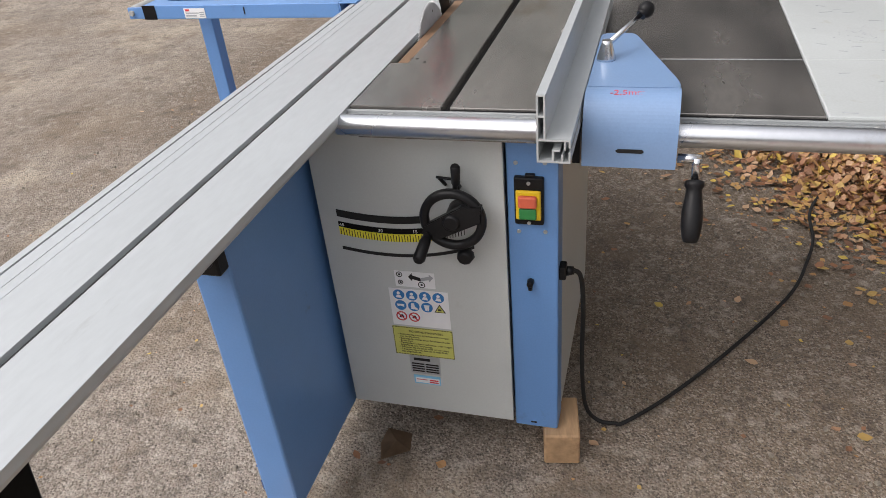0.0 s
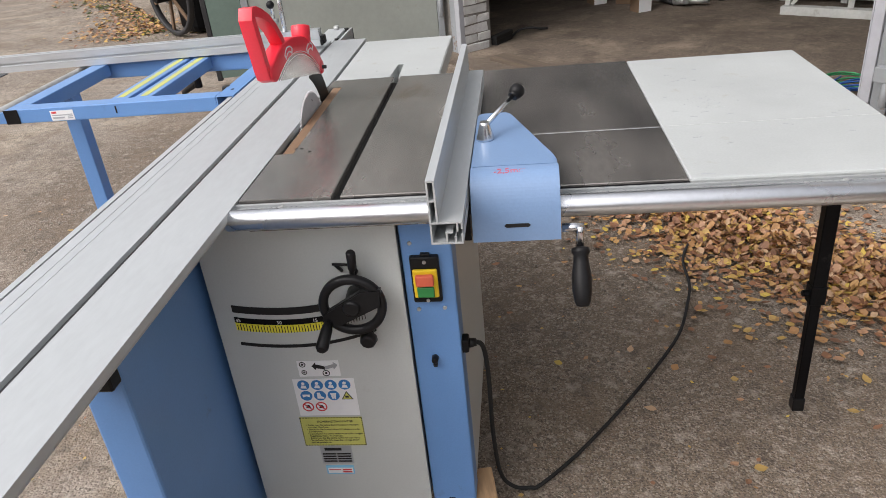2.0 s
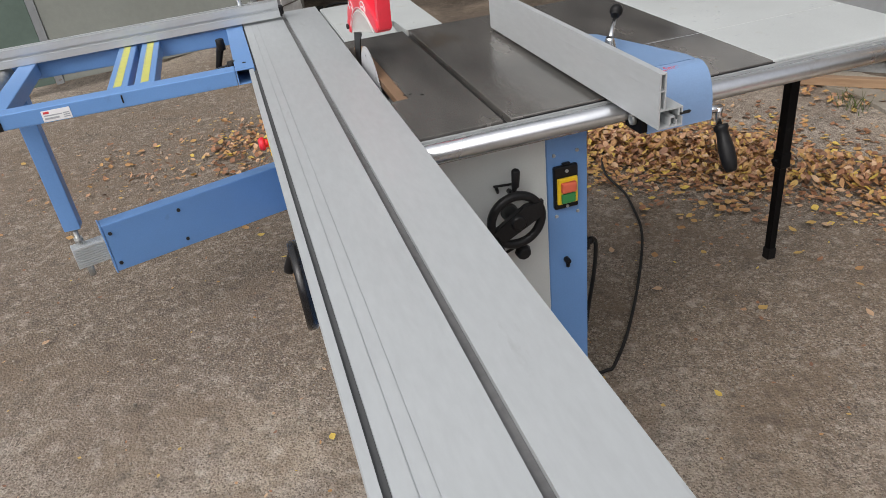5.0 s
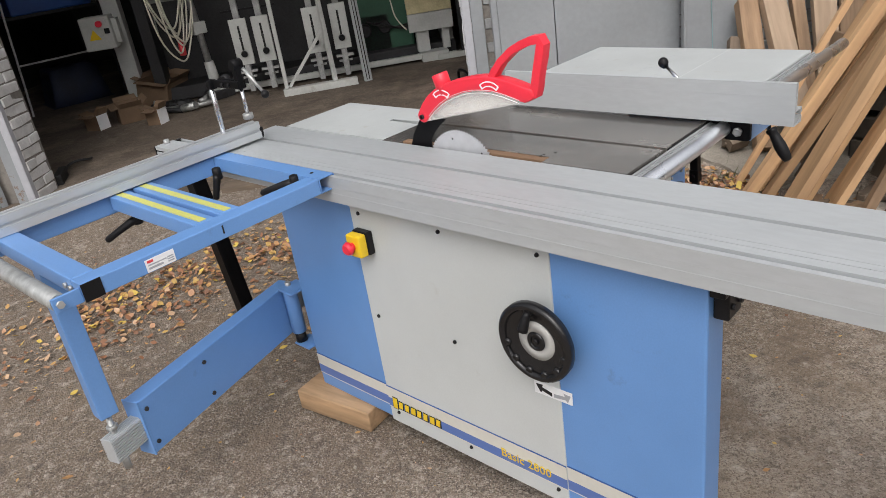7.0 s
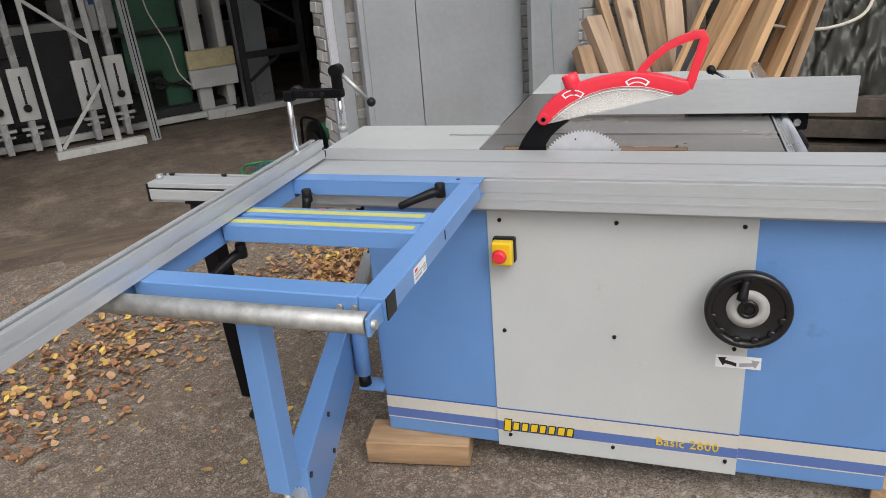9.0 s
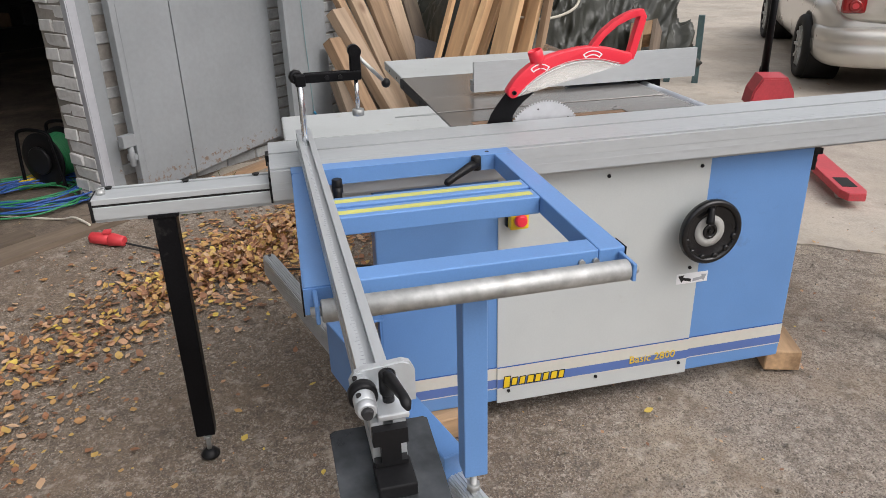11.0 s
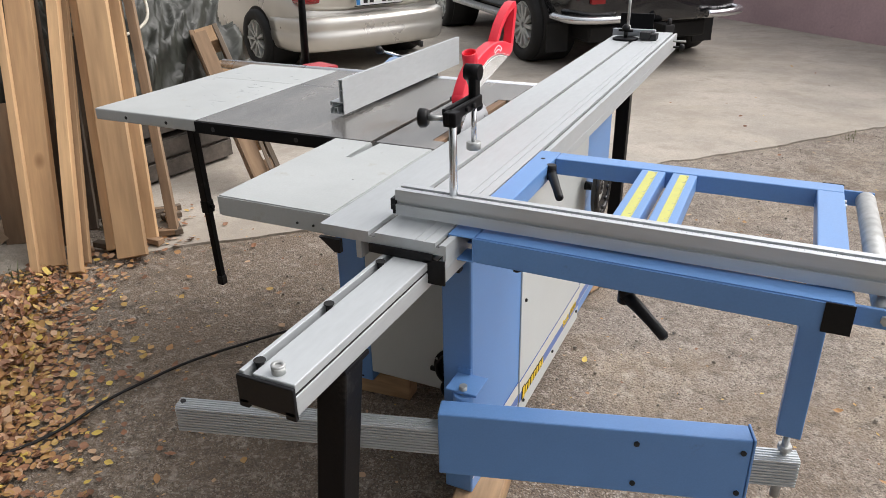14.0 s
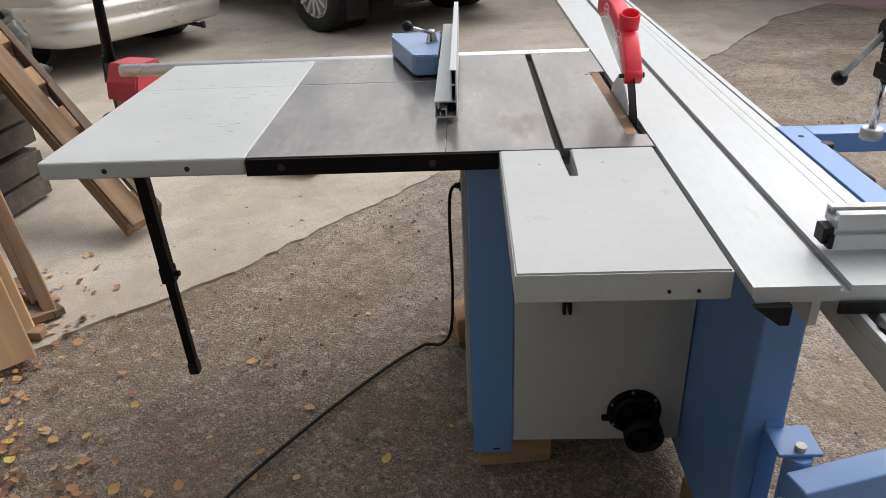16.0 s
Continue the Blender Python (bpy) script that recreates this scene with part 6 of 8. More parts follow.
    part("cord", Shape().tube([w(0.945, -0.018, 2.4), w(0.965, -0.019, 0.99), w(0.98, -0.019, 0.60), w(0.987, -0.022, 0.27)], 0.0025, 6), CORD_PALE, c)
    part("cord_knot", Shape().tube([w(0.987, -0.024, 0.285), w(1.0, -0.034, 0.25), w(0.99, -0.028, 0.21), w(1.01, -0.033, 0.165), w(1.012, -0.03, 0.10), w(1.005, -0.07, 0.04), w(0.99, -0.15, 0.012), w(1.0, -0.22, 0.0), w(1.035, -0.31, -0.015)], 0.0085, 8), BLUE_CORD, c)
    # Boards lying at the foot of the doors and across the threshold.
    for s0, i0, z0, s1, i1, z1, ww, hh in ((-0.50, -0.06, 0.02, 0.86, -0.045, 0.05, 0.05, 0.045), (-2.3, -0.06, 0.014, -0.60, -0.02, 0.014, 0.16, 0.035), (-3.4, 0.24, 0.025, -1.05, 0.12, 0.025, 0.14, 0.035)):
        a, b = Vector((s0, i0, z0)), Vector((s1, i1, z1))
        ob = part("loose_board", Shape().box(0, (b - a).length, -ww / 2, ww / 2, -hh / 2, hh / 2, 0.003, None, 1), PINE_BROWN if ww < 0.1 else OLD_WOOD)
        d = (WALL.to_3x3() @ (b - a)).normalized()
        ob.matrix_basis = Matrix.Translation(WALL @ a) @ d.to_track_quat("X", "Z").to_matrix().to_4x4()
        tagged(ob, "weathered board lying at the hall threshold", "board", "boards at the threshold")


hall_front()


# ---- inside the hall ----
def hw(s, i, z=0.0):
    return WALL @ Vector((s, i, z))


def upright(name, label, category, x, y, turn, shapes, group=""):
    """A thing standing at x, y, turned about z; shapes: (part name, Shape, material)."""
    t = thing(name, label, category, pose(x, y, 0.01, 0, 0, turn), group)
    for n, s, m in shapes:
        part(n, s, m, t)
    return t


ROW = -38.0   # heading of the machine row inside the hall


def slotted_unit(x, y, tall):
    up = upright("clamp_unit", "pale grey slotted clamp unit with black knob", "machine part", x, y, ROW, [
        ("post", Shape().box(-0.031, 0.031, -0.02, 0.05, 0.09, tall, 0.004), WORN_STEEL),
        ("plate", Shape().box(-0.086, 0.086, -0.06, -0.021, 0.335, 0.788, 0.006), PALE_STEEL),
        ("slot", Shape().box(-0.010, 0.010, -0.066, -0.0602, 0.48, 0.72, 0.003), INK),
        ("slot_screw", Shape().rod((0, -0.06, 0.60), (0, -0.085, 0.60), 0.014, seg=10), DARK_STEEL),
        ("knob", Shape().rod((0, -0.06, 0.445), (0, -0.105, 0.445), 0.035, 0.03, 14, rim=0.006), BLACK),
        ("foot_clamp", Shape().box(-0.09, 0.09, -0.05, 0.0, 0.25, 0.275, 0.004).box(-0.07, 0.07, -0.05, 0.0, 0.20, 0.218, 0.004).box(-0.028, 0.028, -0.06, 0.06, 0.06, 0.334, 0.006), WORN_STEEL),
    ], "slotted clamp units in the hall")
    return up


def hall():
    d = Vector((math.cos(radians(ROW)), math.sin(radians(ROW)), 0))
    n = Vector((-d.y, d.x, 0))
    o = Vector((2.83, 5.41, 0))
    for t, tall in ((-0.356, 2.3), (-0.135, 2.3), (0.375, 2.2), (0.646, 2.2)):
        p = o + d * t + n * 0.30
        slotted_unit(p.x, p.y, tall)
    # Long dark machine frame behind with rails.
    q = o + n * 0.78
    upright("clamp_press", "long dark steel clamp press standing in the hall", "machine", q.x, q.y, ROW, [
        ("bed", Shape().box(-1.4, 1.9, -0.10, 0.35, 0.02, 0.16, 0.01), DARK_STEEL), ("rear_plate", Shape().box(-1.3, 1.7, 0.36, 0.42, 0.1, 1.0), DARK_STEEL),
        ("upper_beam", Shape().box(-1.4, 1.9, 0.05, 0.25, 1.35, 1.5, 0.01), PALE_STEEL), ("front_rail", Shape().box(-0.72, 1.6, -0.24, -0.18, 0.03, 0.09, 0.005), PALE_STEEL),
        ("side_post", Shape().box(-1.42, -1.3, 0, 0.3, 0, 2.4, 0.01), DARK_STEEL), ("side_post", Shape().box(1.78, 1.9, 0, 0.3, 0, 2.4, 0.01), PALE_STEEL)])
    # White open frame leaning in front.
    p = o
    upright("white_frame", "white-painted steel frame with a diagonal brace", "steel frame", p.x, p.y, ROW, [
        ("foot_beam", Shape().box(-0.04, 0.72, -0.04, 0.06, 0.0, 0.07, 0.004), PALE_STEEL), ("side_bar", Shape().bar((0.0, 0.02, 0.07), (0.0, 0.12, 2.2), 0.04, 0.04, 0.003), PALE_STEEL),
        ("side_bar", Shape().bar((0.495, 0.02, 0.07), (0.44, 0.12, 2.2), 0.04, 0.04, 0.003), PALE_STEEL), ("brace", Shape().bar((0.03, 0.025, 0.08), (0.46, 0.05, 0.58), 0.03, 0.03, 0.003, (0, 1, 0)), PALE_STEEL),
        ("brace", Shape().bar((0.01, 0.08, 1.34), (0.45, 0.08, 0.94), 0.03, 0.03, 0.003, (0, 1, 0)), PALE_STEEL)])
    p = o + d * 0.83 + n * 0.05
    upright("aluminium_profile", "tall slotted aluminium profile leaning in the hall", "profile", p.x, p.y, ROW, [
        ("profile", Shape().bar((0, 0, 0.0), (-0.05, 0.12, 2.3), 0.075, 0.05, 0.004), ALU), ("groove", Shape().bar((-0.014, -0.03, 0.02), (-0.064, 0.09, 2.3), 0.008, 0.006), INK), ("groove", Shape().bar((0.014, -0.03, 0.02), (-0.036, 0.09, 2.3), 0.008, 0.006), INK)])
    # Pale box on a post, yellowed.
    p = o + d * 1.63 + n * 0.60
    upright("post_box", "yellowed pale wooden box on a steel post", "box", p.x, p.y, ROW, [
        ("post", Shape().box(-0.17, -0.03, 0, 0.1, 0.1, 2.3, 0.005), PALE_STEEL), ("rear_post", Shape().box(0.12, 0.20, 0, 0.1, 0.1, 2.3, 0.005), PALE_STEEL), ("upper_board", Shape().box(-0.245, 0.245, -0.06, -0.002, 0.518, 0.70, 0.006), material("yellowed_board", (0.50, 0.44, 0.26), 0.7, vary=0.2, blotch=6, spots=0.2, spot_colour=(0.42, 0.30, 0.07))),
        ("lower_board", Shape().box(-0.245, 0.245, -0.06, -0.002, 0.325, 0.512, 0.006), PALE_STEEL), ("foot", Shape().box(-0.15, 0.15, -0.1, 0.15, 0.0, 0.1, 0.006), PALE_STEEL)])
    for k, t in enumerate((1.02, 1.25, 1.75)):
        p = o + d * t + n * (0.95 + 0.1 * k)
        upright("dark_machine", "dark machine body in the unlit hall", "machine", p.x, p.y, ROW, [("body", Shape().box(-0.2, 0.2, -0.1, 0.3, 0.0, 0.55 + 0.2 * k, 0.02), DARK_STEEL), ("motor", Shape().rod((-0.1, -0.1, 0.4), (-0.1, -0.24, 0.4), 0.07, seg=18, rim=0.01), DARK_STEEL), ("top_box", Shape().box(-0.15, 0.16, 0.0, 0.25, 0.6 + 0.2 * k, 1.3, 0.02), DOOR_OLIVE)])
    p = o + d * 0.10 + n * 1.25
    upright("long_cabinet", "pale dusty long cabinet with a dark green top in the hall", "cabinet", p.x, p.y, ROW, [("body", Shape().box(-1.5, 0.75, -0.1, 0.4, 0.62, 0.98, 0.02), PALE_STEEL), ("base", Shape().box(-1.45, 0.7, -0.08, 0.38, 0.0, 0.618), DARK_STEEL), ("top_box", Shape().box(-1.5, 0.75, -0.08, 0.4, 0.982, 1.08, 0.02), DOOR_OLIVE), ("handle", Shape().bar((-0.7, -0.12, 0.80), (-0.1, -0.12, 0.80), 0.02, 0.02), INK)])
    p = o + d * 1.12 + n * 0.85
    upright("green_machine", "dark green machine with a pale control panel in the hall", "machine", p.x, p.y, ROW, [("body", Shape().box(-0.25, 0.35, 0.0, 0.5, 0.0, 1.45, 0.03), material("dark_green_enamel", (0.03, 0.10, 0.06), 0.5, vary=0.2)), ("control_panel", Shape().box(-0.50, -0.255, -0.05, 0.15, 0.98, 1.42, 0.02), PALE_STEEL), ("screen", Shape().box(-0.47, -0.36, -0.054, -0.0505, 1.22, 1.32), BLUE_HOSE), ("shelf_plate", Shape().box(-0.45, 0.42, -0.12, 0.0, 0.90, 0.93), DARK_STEEL)])
    p = o + d * 1.20 + n * 0.40
    ob = part("pale_cable", Shape().tube([(p.x - 0.1, p.y + 0.1, 1.25), (p.x - 0.08, p.y + 0.08, 1.1), (p.x, p.y, 0.8), (p.x + 0.04, p.y - 0.02, 0.55), (p.x + 0.1, p.y - 0.1, 0.40)], 0.008, 6), PALE_CABLE)
    tagged(ob, "pale cable hanging in front of the green machine", "cable")
    for k in range(3):
        q = o + d * (0.95 + 0.1 * k) + n * 0.78
        ob = part("loose_hose", Shape().tube([(q.x, q.y, 0.50 - 0.03 * k), (q.x + 0.2, q.y - 0.16, 0.40 - 0.02 * k), (q.x + 0.42, q.y - 0.33, 0.42)], 0.010, 6), RUBBER)
        tagged(ob, "dark hose sagging along the machine", "hose", "hoses in the hall")
    p = o + d * 2.15 + n * 0.50
    upright("open_frame", "dark steel open frame with a diagonal brace in the hall", "steel frame", p.x, p.y, ROW, [
        ("post", Shape().box(-0.22, -0.16, 0, 0.06, 0.0, 2.4, 0.004), DARK_STEEL), ("post", Shape().box(0.45, 0.51, 0, 0.06, 0.0, 2.4, 0.004), DARK_STEEL), ("cross_bar", Shape().box(-0.16, 0.45, 0.0, 0.05, 0.55, 0.62, 0.004), DARK_STEEL),
        ("brace", Shape().bar((-0.16, 0.02, 0.32), (0.2, 0.02, 0.55), 0.03, 0.03, 0.002, (0, 1, 0)), DARK_STEEL), ("brace", Shape().bar((-0.16, 0.02, 1.25), (0.45, 0.02, 0.85), 0.03, 0.03, 0.002, (0, 1, 0)), DARK_STEEL), ("foot_rail", Shape().box(-0.5, 0.6, -0.02, 0.08, 0.0, 0.06, 0.004), PALE_STEEL)])
    p = o + d * 2.20 + n * 0.85
    upright("leaning_panel", "pale grey sheet panel leaning in the hall", "panel", p.x, p.y, ROW, [("sheet", Shape().box(-0.20, 0.16, 0, 0.03, 0.0, 2.3, 0.004), DOOR_GREY), ("rib", Shape().box(-0.04, -0.02, -0.012, -0.001, 0.0, 2.3), DOOR_GREY)])
    # Pole with collar, and the pale column carrying a control box.
    p = Vector((2.57, 6.30, 0))
    upright("steel_pole", "steel pole with a pale sleeve and clamp collar", "pole", p.x, p.y, 0, [
        ("pole", Shape().rod((0, 0, 0), (-0.12, 0.0, 2.4), 0.035, seg=16), ZINC), ("sleeve", Shape().rod((0.01, 0, 0.02), (-0.02, 0, 0.39), 0.062, 0.05, 18), PALE_STEEL), ("collar", Shape().box(-0.12, 0.03, -0.06, 0.06, 0.68, 0.80, 0.01), PALE_STEEL), ("foot", Shape().box(-0.12, 0.14, -0.12, 0.12, 0, 0.09, 0.02), DARK_STEEL)])
    col = upright("hall_column", "pale painted steel column in the hall", "column", 2.10, 7.15, ROW, [("shaft", Shape().box(-0.085, 0.085, -0.085, 0.085, 0, 4.10, 0.006), PALE_STEEL)])
    c = upright("control_box", "pale grey electrical control box with warning sign", "control box", 1.84, 7.0, ROW - 2, [("case", Shape().box(-0.15, 0.15, -0.12, 0.06, 0.675, 1.0, 0.01), PALE_STEEL), ("warning_sign", Shape().prism([(-0.09, 0.78), (0.03, 0.78), (-0.03, 0.88)], -0.124, -0.1205, XZ), YELLOW), ("stop_switch", Shape().rod((0.05, -0.12, 0.93), (0.05, -0.17, 0.93), 0.03, seg=14), RED), ("side_switch", Shape().box(0.08, 0.13, -0.135, -0.1205, 0.83, 0.88, 0.004), BLACK), ("bracket", Shape().box(0.151, 0.20, -0.05, 0.05, 0.72, 0.96), PALE_STEEL)])
    # Hanging cables with a red coupling.
    h = thing("hanging_cables", "tangle of pale cables hanging with a red coupling", "cables")
    rr = random.Random(4)
    for k in range(7):
        x, y = 2.22 + 0.10 * rr.random(), 6.2 + 0.12 * rr.random()
        lo = 0.40 + 0.45 * rr.random()
        wd = 0.12 + 0.14 * rr.random()
        part("cable_loop", Shape().tube([(x - wd, y, 2.2), (x - wd * 0.9, y - 0.03, lo + 0.4), (x - 0.04, y - 0.02, lo), (x + wd * 0.5, y + 0.02, lo + 0.12), (x + wd, y, lo + 0.6), (x + wd * 0.6, y, 2.2)], 0.009, 6), PALE_CABLE, h)
    part("red_coupling", Shape().rod((2.27, 6.25, 0.53), (2.28, 6.25, 0.68), 0.035, 0.03, 14, rim=0.006), SIGN_RED, h)
    # Boxes and scrap on the floor.
    for x, y, t, sx, sy, sz, white in ((1.345, 6.58, 20, 0.14, 0.18, 0.15, True), (1.66, 6.50, -15, 0.24, 0.20, 0.19, False), (1.70, 6.02, 25, 0.14, 0.15, 0.15, True), (2.28, 6.98, 32, 0.46, 0.36, 0.26, False)):
        b = thing("cardboard_box", "open cardboard box with torn flaps on the hall floor", "cardboard box", pose(x, y, 0.01, 0 if white else 12, 0, t), "boxes on the hall floor")
        for side in range(4):
            m = Matrix.Rotation(side * math.pi / 2, 4, "Z")
            hw_, hd = (sx / 2, sy / 2) if side % 2 == 0 else (sy / 2, sx / 2)
            part("box_side", Shape().box(-hw_ + 0.002, hw_ - 0.002, -hd, -hd + 0.006, 0.0, sz, 0, m), PAPER if white and side == 0 else CARD, b)
            part("flap", Shape().box(-hw_ + 0.01, hw_ - 0.01, -0.005, 0.0, 0.0, 0.07, 0, m @ Matrix.Translation((0, -hd, sz)) @ Euler((radians(28 + 23 * side), 0, 0)).to_matrix().to_4x4()), CARD, b)
        part("box_bottom", Shape().box(-sx / 2, sx / 2, -sy / 2, sy / 2, -0.006, -0.001), CARD, b)
    for k in range(16):
        a = rr.random() * 6.28
        x, y = 2.02 + 0.55 * rr.random(), 6.12 + 0.45 * rr.random()
        r = 0.02 + 0.03 * rr.random()
        l = 0.10 + 0.25 * rr.random()
        ob = part("scrap_part", Shape().rod((0, 0, r), (l * math.cos(a), l * math.sin(a), r + 0.03), r, r * (0.7 + 0.5 * rr.random()), 10), DARK_STEEL if k % 3 else ZINC)
        ob.matrix_basis = pose(x, y, 0.01)
        tagged(ob, "oily metal scrap on the hall floor", "metal scrap", "scrap on the hall floor")
    # Rack on the far side with a blue load, and dark shelving at the back.
    upright("steel_rack", "thin steel rack with a blue load in the dark hall", "rack", 1.95, 8.60, -8, [("post", Shape().bar((-0.57, -0.4, 0), (-0.47, -0.4, 1.5), 0.02, 0.02), ZINC), ("post", Shape().bar((0.50, -0.4, 0), (0.50, -0.4, 1.5), 0.02, 0.02), DARK_STEEL), ("cross_bar", Shape().bar((-0.53, -0.4, 0.56), (0.50, -0.4, 0.57), 0.018, 0.018), ZINC), ("shelf", Shape().box(-0.5, 0.5, -0.4, 0.4, 1.04, 1.07), DARK_STEEL)])
    upright("blue_crate", "dark blue crate lying on the rack", "crate", 1.95, 8.60, -8, [("crate", Shape().box(-0.42, 0.45, -0.38, 0.35, 1.071, 1.45, 0.02), BLUE_HOSE)])
    bundle = upright("blue_bundle", "dark blue sheet folded over a bundle on the hall floor", "bundle", 1.97, 8.55, -8, [("load", Shape().box(-0.28, 0.28, -0.25, 0.25, 0.0, 0.40, 0.03), DARK_STEEL)])
    sh = Shape()
    n = 24
    blue = material("dark_blue_sheet", (0.010, 0.018, 0.05), 0.6, vary=0.4)
    g = [[sh.bm.verts.new((x, y, max(0.012, 0.415 - 0.4 * max(0.0, max(abs(x) / 0.31, abs(y) / 0.29) - 0.86) / 0.18 + 0.05 * noise.noise(Vector((x * 7, y * 7, 3)))))) for x in [-0.36 + 0.72 * a / n for a in range(n + 1)]] for y in [-0.33 + 0.66 * b / n for b in range(n + 1)]]
    for a, b in zip(g, g[1:]):
        for k in range(n):
            sh.bm.faces.new((a[k], a[k + 1], b[k + 1], b[k])).smooth = True
    part("sheet", sh, blue, bundle)
    for k in range(4):
        p = hw(-2.2 + 2.1 * k, 6.5)
        upright("shelving_rack", "dark loaded shelving at the back of the hall", "shelving", p.x, p.y, -48.6, [("board", Shape().box(-0.9, 0.9, -0.25, 0.25, z, z + 0.03), DARK_STEEL) for z in (0.4, 0.95, 1.5, 2.05)] + [("post", Shape().box(x, x + 0.05, -0.25, 0.25, 0, 2.3), DARK_STEEL) for x in (-0.9, 0.85)] + [("load", Shape().box(-0.7 + 0.45 * j, -0.4 + 0.45 * j, -0.15, 0.15, z + 0.031, z + 0.2 + 0.08 * ((j + k) % 3), 0.02), (DARK_STEEL, PALE_STEEL, DOOR_OLIVE, CARD)[(j + k) % 4]) for z in (0.4, 0.95, 1.5) for j in range(4)])
    # Bow-shaped iron on the floor near the west reveal, a drum of cable near the east one.
    ob = part("bent_iron", Shape().tube([(0.48, 5.28, 0.02), (0.55, 5.38, 0.05), (0.64, 5.40, 0.06), (0.74, 5.42, 0.04), (0.80, 5.52, 0.02)], 0.011, 8), DARK_STEEL)
    tagged(ob, "bent dark iron bar on the hall floor", "iron bar")
    ob = part("broom_head", Shape().box(-0.14, 0.14, -0.03, 0.03, 0.04, 0.08, 0.008).box(-0.13, 0.13, -0.025, 0.025, 0.0, 0.04), RUBBER)
    ob.matrix_basis = pose(0.40, 5.14, 0.011, 0, 0, 60)
    tagged(ob, "worn dark broom head on the hall floor", "broom head")


settle(hall, HALL)


def cable_reel():
    m = pose(2.80, 2.74, 0.012, 0, 0, -122)
    r = thing("cable_reel", "black cable reel wound with green cable on a tube stand", "cable reel", m)
    for y in (-0.09, 0.09):
        part("flange", Shape().ring_band((0, y, 0.19), (0, 1, 0), 0.05, 0.165, 0.012, 36, 0.004), BLACK, r)
    part("drum", Shape().rod((0, -0.08, 0.19), (0, 0.08, 0.19), 0.07, seg=24), BLACK, r)
    for k in range(9):
        part("winding", Shape().ring_band((0, -0.075 + k * 0.0175, 0.19), (0, 1, 0), 0.118, 0.134, 0.016, 32, 0.006), GREEN_HOSE, r)
    part("stand", Shape().tube([(-0.16, -0.12, 0.012), (-0.14, -0.12, 0.28), (-0.10, -0.12, 0.37), (0.10, -0.12, 0.37), (0.14, -0.12, 0.28), (0.17, -0.12, 0.012)], 0.011, 8), BLACK_PAINT, r)
    part("stand", Shape().tube([(-0.16, 0.12, 0.012), (-0.14, 0.12, 0.28), (-0.10, 0.12, 0.37), (0.10, 0.12, 0.37), (0.14, 0.12, 0.28), (0.17, 0.12, 0.012)], 0.011, 8), BLACK_PAINT, r)
    part("face_plate", Shape().rod((0, -0.103, 0.19), (0, -0.125, 0.19), 0.085, seg=28, rim=0.005), BLACK, r)
    part("yellow_foot", Shape().box(-0.22, -0.12, -0.14, 0.0, 0.0, 0.06, 0.01), YELLOW, r)
    rr = random.Random(9)
    for k, mat in enumerate((GREEN_HOSE, BLUE_HOSE, GREEN_HOSE, BLUE_HOSE, BLUE_HOSE, GREEN_HOSE, BLUE_HOSE, GREEN_HOSE, BLUE_HOSE)):
        c = Vector((2.42 + 0.22 * rr.random(), 2.72 + 0.22 * rr.random(), 0.02))
        pts = []
        for j in range(16):
            a = j * 0.72 + k
            pts.append(c + Vector(((0.20 + 0.10 * rr.random()) * math.cos(a) * 1.1, (0.17 + 0.1 * rr.random()) * math.sin(a) * 1.6, 0.006 + 0.004 * k + 0.03 * rr.random())))
        ob = part("coiled_cable", Shape().tube(pts, 0.0052, 6, 4), mat)
        tagged(ob, "loose coil of %s cable on the threshold" % ("green" if mat is GREEN_HOSE else "blue"), "cable", "cables on the threshold")
    ob = part("pale_cable", Shape().tube([(2.55, 3.3, 0.02), (2.30, 3.02, 0.02), (2.1, 2.62, 0.02), (2.0, 2.5, 0.05), (1.88, 2.40, 0.04)], 0.007, 6), PALE_CABLE)
    tagged(ob, "pale cable running out of the hall", "cable")


settle(cable_reel, Matrix.Translation((0, 0, 0.078)) @ plan(0.03, 0.05, 0.76, 0.98, 1.03))


# ---- timber against the wall ----
def plank(p, q, width, thick, face, mat=PINE, label="rough-sawn pine plank leaning on the pile", group="leaning planks"):
    """A plank from p to q whose broad side faces the direction given."""
    p, q = Vector(p), Vector(q)
    d = (q - p).normalized()
    f = Vector(face)
    f = (f - d * f.dot(d)).normalized()
    side = f.cross(d)
    m = Matrix((d, side, f)).transposed().to_4x4()
    m.translation = p
    s = Shape().box(0, (q - p).length, -width / 2, width / 2, -thick / 2, thick / 2, 0.002, None, 1)
    ob = part("plank", s, mat)
    ob.matrix_basis = m
    return tagged(ob, label, "plank", group)


GREY_BOARD = material("grey_board", (0.115, 0.12, 0.137), 0.6, vary=0.15, grain=80, blotch=5, bump=0.1)


